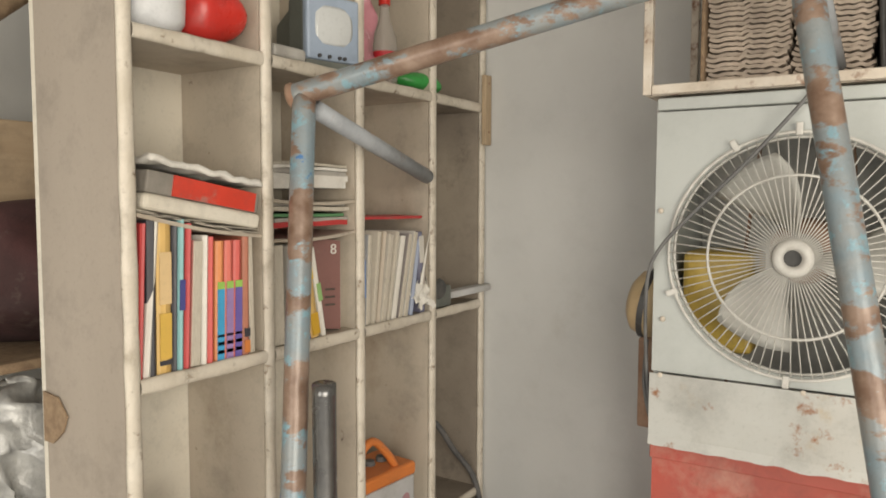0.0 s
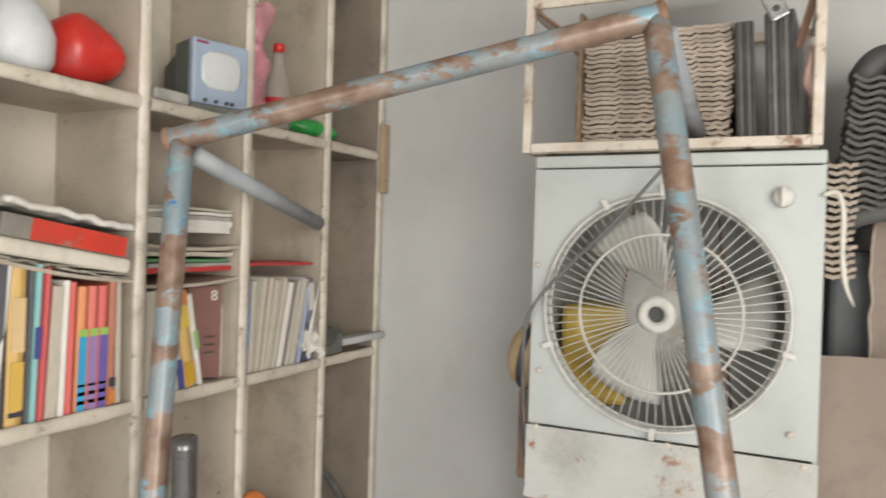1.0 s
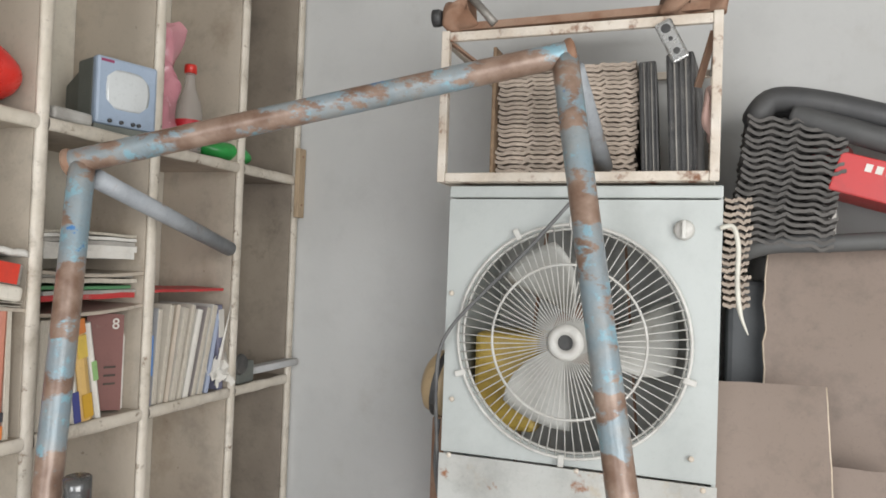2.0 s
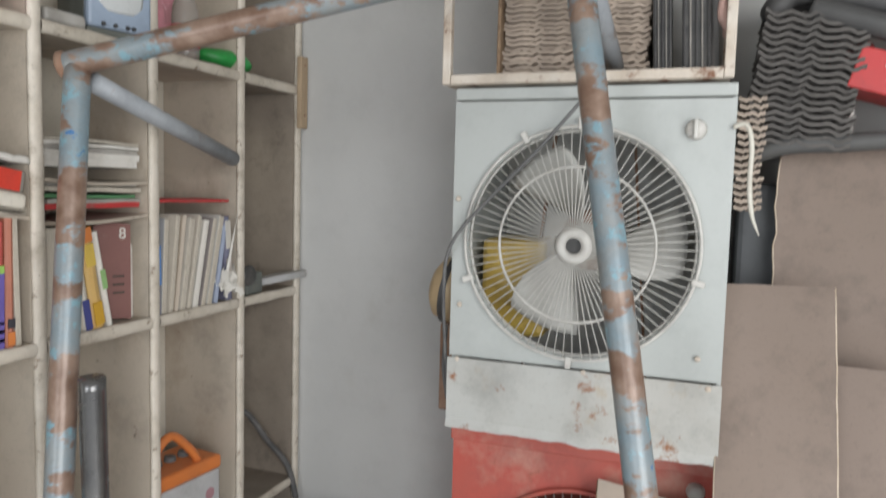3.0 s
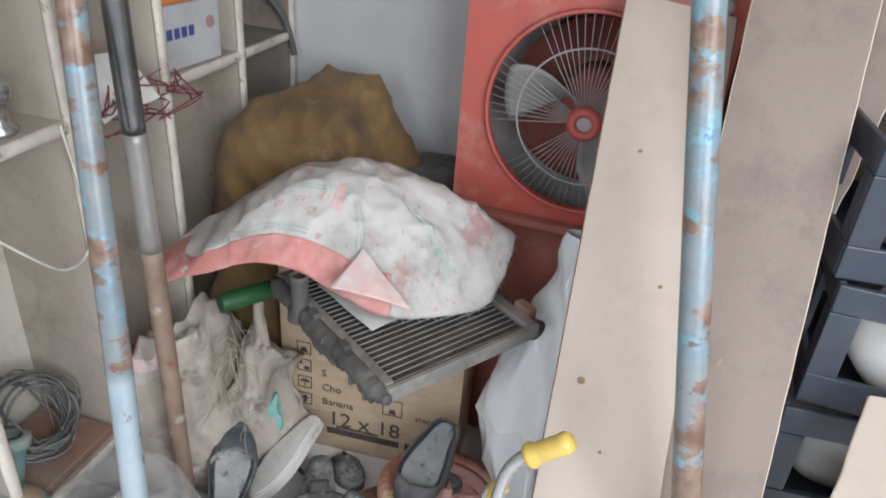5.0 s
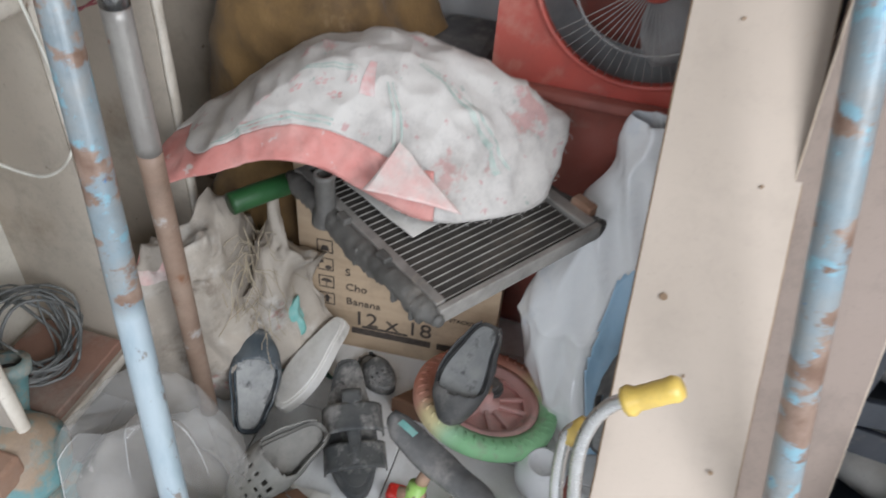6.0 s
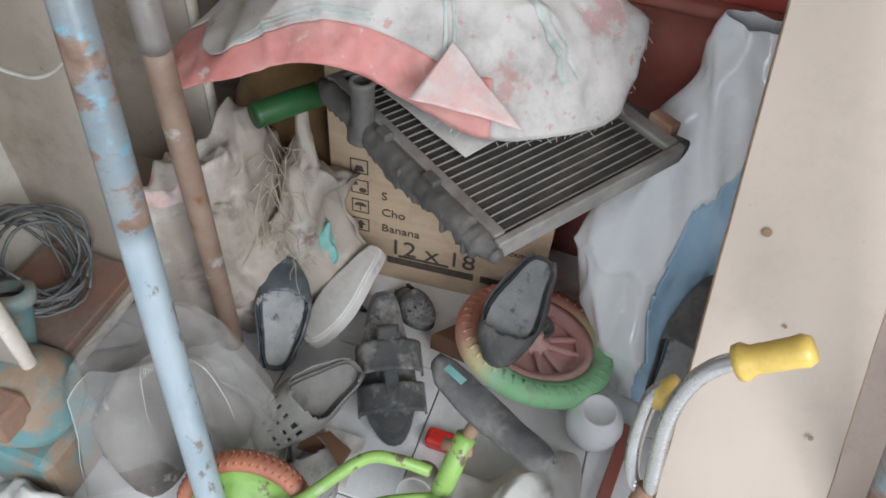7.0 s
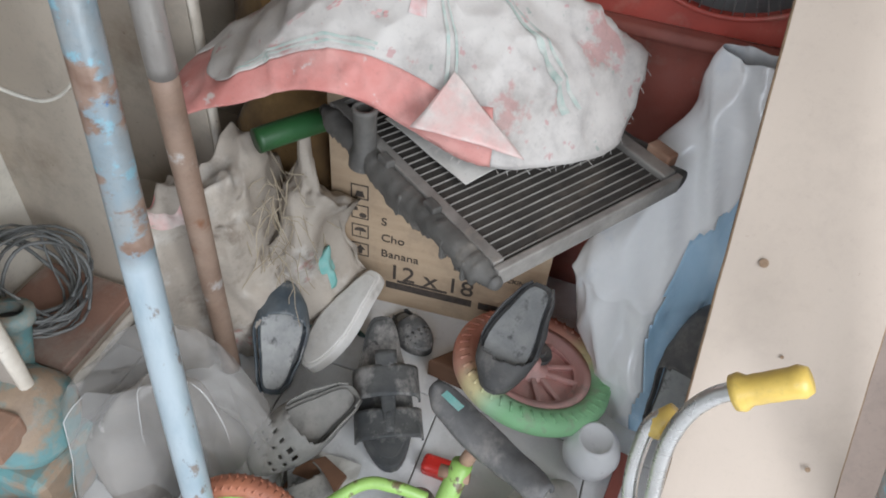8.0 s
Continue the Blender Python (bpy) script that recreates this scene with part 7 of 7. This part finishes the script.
part("housing", lathe([(0, 0.040), (0.04, 0.038), (0.062, 0.024), (0.070, 0.0), (0.070, -0.03), (0, -0.03)], 30, mm), surface("beige_plastic", (0.48, 0.36, 0.21), (0.40, 0.29, 0.17), 8.0, 0.5, stains=((DUST, 10.0, 0.6, 0.8),)), mh, smooth=True)
part("strap", lathe([(0.071, -0.006), (0.072, 0.006)], 30, mm), dark_plastic, mh)
part("base", box((-0.128, 1.80, 1.262), (-0.086, 1.92, 1.445), 0.006), rust_iron, mh, "dark red iron foot")

# dark trays, tyre tube, red box behind
tray_stack("stack of dark dusty pulp egg trays leaning behind the cooler", (0.515, 1.965, 1.815), 0.17, 0.20, 19, 0.0125, pulp_dark, Matrix.Rotation(radians(6), 4, "Y"), 4)
tray_stack("short stack of brown egg trays on edge beside the cooler", (0.440, 1.93, 1.70), 0.045, 0.16, 16, 0.0130, pulp, None, 2)
solo("fridge_panel", box((0.432, 2.0, 0.0), (0.56, 2.12, 1.745), 0.012), surface("panel_grey", (0.105, 0.11, 0.115), (0.085, 0.09, 0.095), 3.0, 0.6, stains=((DUST, 8.0, 0.62, 0.85),)), "tall dark grey cabinet carcass behind the cardboard", "cabinet", (0.5, 2.05, 0))
cabinet2 = solo("metal_cabinet", box((0.60, 2.02, 0.0), (1.05, 2.12, 1.78), 0.008), surface("panel_brown", (0.20, 0.16, 0.13), (0.15, 0.12, 0.10), 3.0, 0.7), "plain brown cabinet side against the wall", "cabinet", (0.83, 2.06, 0))
solo("inner_tube", tube(smooth_path([(0.47, 1.90, 2.055), (0.50, 1.89, 2.085), (0.58, 1.885, 2.075), (0.72, 1.89, 2.035), (0.92, 1.93, 1.98), (1.00, 2.0, 1.93), (0.90, 2.05, 1.97), (0.72, 2.06, 2.045), (0.57, 2.03, 2.09), (0.49, 1.97, 2.08)], 7, True), 0.0235, 14, closed=True), surface("inner_rubber", (0.05, 0.05, 0.052), (0.08, 0.078, 0.075), 7.0, 0.55, bump=0.1, stains=((DUST, 9.0, 0.62, 0.85),)), "black rubber inner tube thrown over the pile", "inner tube", (0.7, 1.95, 1.95), smooth=True)
solo("inner_tube", tube(smooth_path([(0.53, 1.885, 2.055), (0.60, 1.875, 2.030), (0.70, 1.875, 1.995), (0.90, 1.90, 1.93)], 7), 0.022, 14), surface("inner_rubber_dull", (0.06, 0.06, 0.06), (0.09, 0.088, 0.085), 7.0, 0.6, bump=0.1), "flat black rubber tube under the other", "inner tube", (0.7, 1.9, 1.95), smooth=True)
solo("inner_tube", tube(smooth_path([(0.44, 1.90, 1.79), (0.50, 1.885, 1.812), (0.60, 1.885, 1.818), (0.74, 1.90, 1.825), (0.86, 1.93, 1.80)], 7), 0.017, 12), surface("inner_rubber_grey", (0.08, 0.08, 0.08), (0.11, 0.108, 0.10), 7.0, 0.65, bump=0.1, stains=((DUST, 9.0, 0.58, 0.8),)), "grey dusty rubber tube laid along the cardboard", "inner tube", (0.65, 1.9, 1.78), smooth=True)
rb = thing("red_carton", "glossy red carton with white writing, tilted on the pile", "carton", (0.68, 1.95, 1.85))
rm = Matrix.Translation((0.590, 1.865, 1.915)) @ Matrix.Rotation(radians(17), 4, "Y") @ Matrix.Rotation(radians(-6), 4, "Z")
red_card = surface("red_card", (0.55, 0.045, 0.045), (0.46, 0.05, 0.05), 6.0, 0.4, stains=((DUST, 8.0, 0.6, 0.85),))
part("box_body", box((0, 0, 0), (0.30, 0.12, 0.072), 0.003, m=rm), red_card, rb)
for k in range(4):
    part("printed_bar", box((0.045 + 0.017 * k, -0.0012, 0.046), (0.056 + 0.017 * k, -0.0002, 0.060), m=rm), paper_white, rb)
solo("red_cloth", lump((0.575, 1.95, 1.985), (0.055, 0.05, 0.045), seed=7, crumple=0.03, scale=14), surface("dark_red_cloth", (0.30, 0.05, 0.045), (0.22, 0.04, 0.04), 9.0, 0.7), "dark red plastic wrapping under the tubes", "wrapping", (0.575, 1.95, 1.94), smooth=True)
solo("white_strip", box((0.600, 1.945, 1.825), (0.618, 1.95, 1.885), 0.001), paper_white, "white card strip hanging below the red carton", "card", (0.61, 1.945, 1.82))
solo("loose_cardboard", sheet(lambda u, v: Vector((0.62 + 0.30 * u, 1.97 + 0.10 * v, 2.045 + 0.05 * u + 0.02 * v)), 8, 6, 0.004), brown_board, "brown cardboard piece lying on the pile", "cardboard", (0.75, 2.0, 2.04))

# low pile beside the boards
navy_plastic = surface("navy_plastic", (0.035, 0.045, 0.065), (0.055, 0.06, 0.075), 7.0, 0.35, stains=((DUST, 9.0, 0.62, 0.85),))


def crate(x, y, z, w, d, h, turn):
    c = thing("plastic_crate", "dark navy plastic crate with square openings holding white parts", "crate", (x, y, z), "crates stacked by the boards")
    m = Matrix.Translation((x, y, z)) @ Matrix.Rotation(radians(turn), 4, "Z")
    t = 0.012
    for a, b in (((0, 0, 0), (w, t, h)), ((0, d - t, 0), (w, d, h)), ((0, t + 0.001, 0), (t, d - t - 0.001, h)), ((w - t, t + 0.001, 0), (w, d - t - 0.001, h))):
        lo, hi = Vector(a), Vector(b)
        along = 0 if hi.x - lo.x > hi.y - lo.y else 1
        part("rail", box(lo, (hi.x, hi.y, h * 0.26), 0.003, m=m), navy_plastic, c)
        part("rail", box((lo.x, lo.y, h * 0.78), hi, 0.003, m=m), navy_plastic, c)
        span = (hi - lo)[along]
        for k in (0.0, 0.44, 0.88):
            p, q = lo.copy(), hi.copy()
            p[along] = lo[along] + span * k
            q[along] = lo[along] + span * (k + 0.12)
            p.z, q.z = h * 0.262, h * 0.778
            part("slat", box(p, q, 0.002, m=m), navy_plastic, c)
    part("base", box((t + 0.001, t + 0.001, 0.0), (w - t - 0.001, d - t - 0.001, 0.008), m=m), navy_plastic, c)
    part("packing", lump(m @ Vector((w * 0.5, d * 0.5, h * 0.48)), (w * 0.36, d * 0.36, h * 0.44), seed=z * 7, crumple=0.05, scale=9), foam_white, c, "crumpled white plastic inside", True)


crate(0.635, 1.50, 0.0, 0.42, 0.34, 0.30, -6)
crate(0.625, 1.49, 0.305, 0.42, 0.34, 0.26, 4)
crate(0.640, 1.51, 0.57, 0.40, 0.32, 0.24, -3)
crate(0.630, 1.52, 0.815, 0.40, 0.32, 0.23, 5)
leaning_board("cardboard_sheet", "small pale cardboard sheet lying against the crates", "cardboard", 1.44, 0.66, 0.9, 0.72, 1.05, 0.60, 0.98, 0.20, 0.005, hardboard, 0.004, 15.0, 0.03)
# ---- floor tiles ----
tile_me = mesh_of("floor_tile", box((-0.1485, -0.1485, -0.010), (0.1485, 0.1485, 0.0), 0.0012, seg=1), tile_stone)
for i in range(-6, 7):
    for j in range(-6, 8):
        t = new("floor_tile", tile_me)
        t.parent = floor
        t.location = (0.028 + 0.30 * i, 0.074 + 0.30 * j, -0.0005)
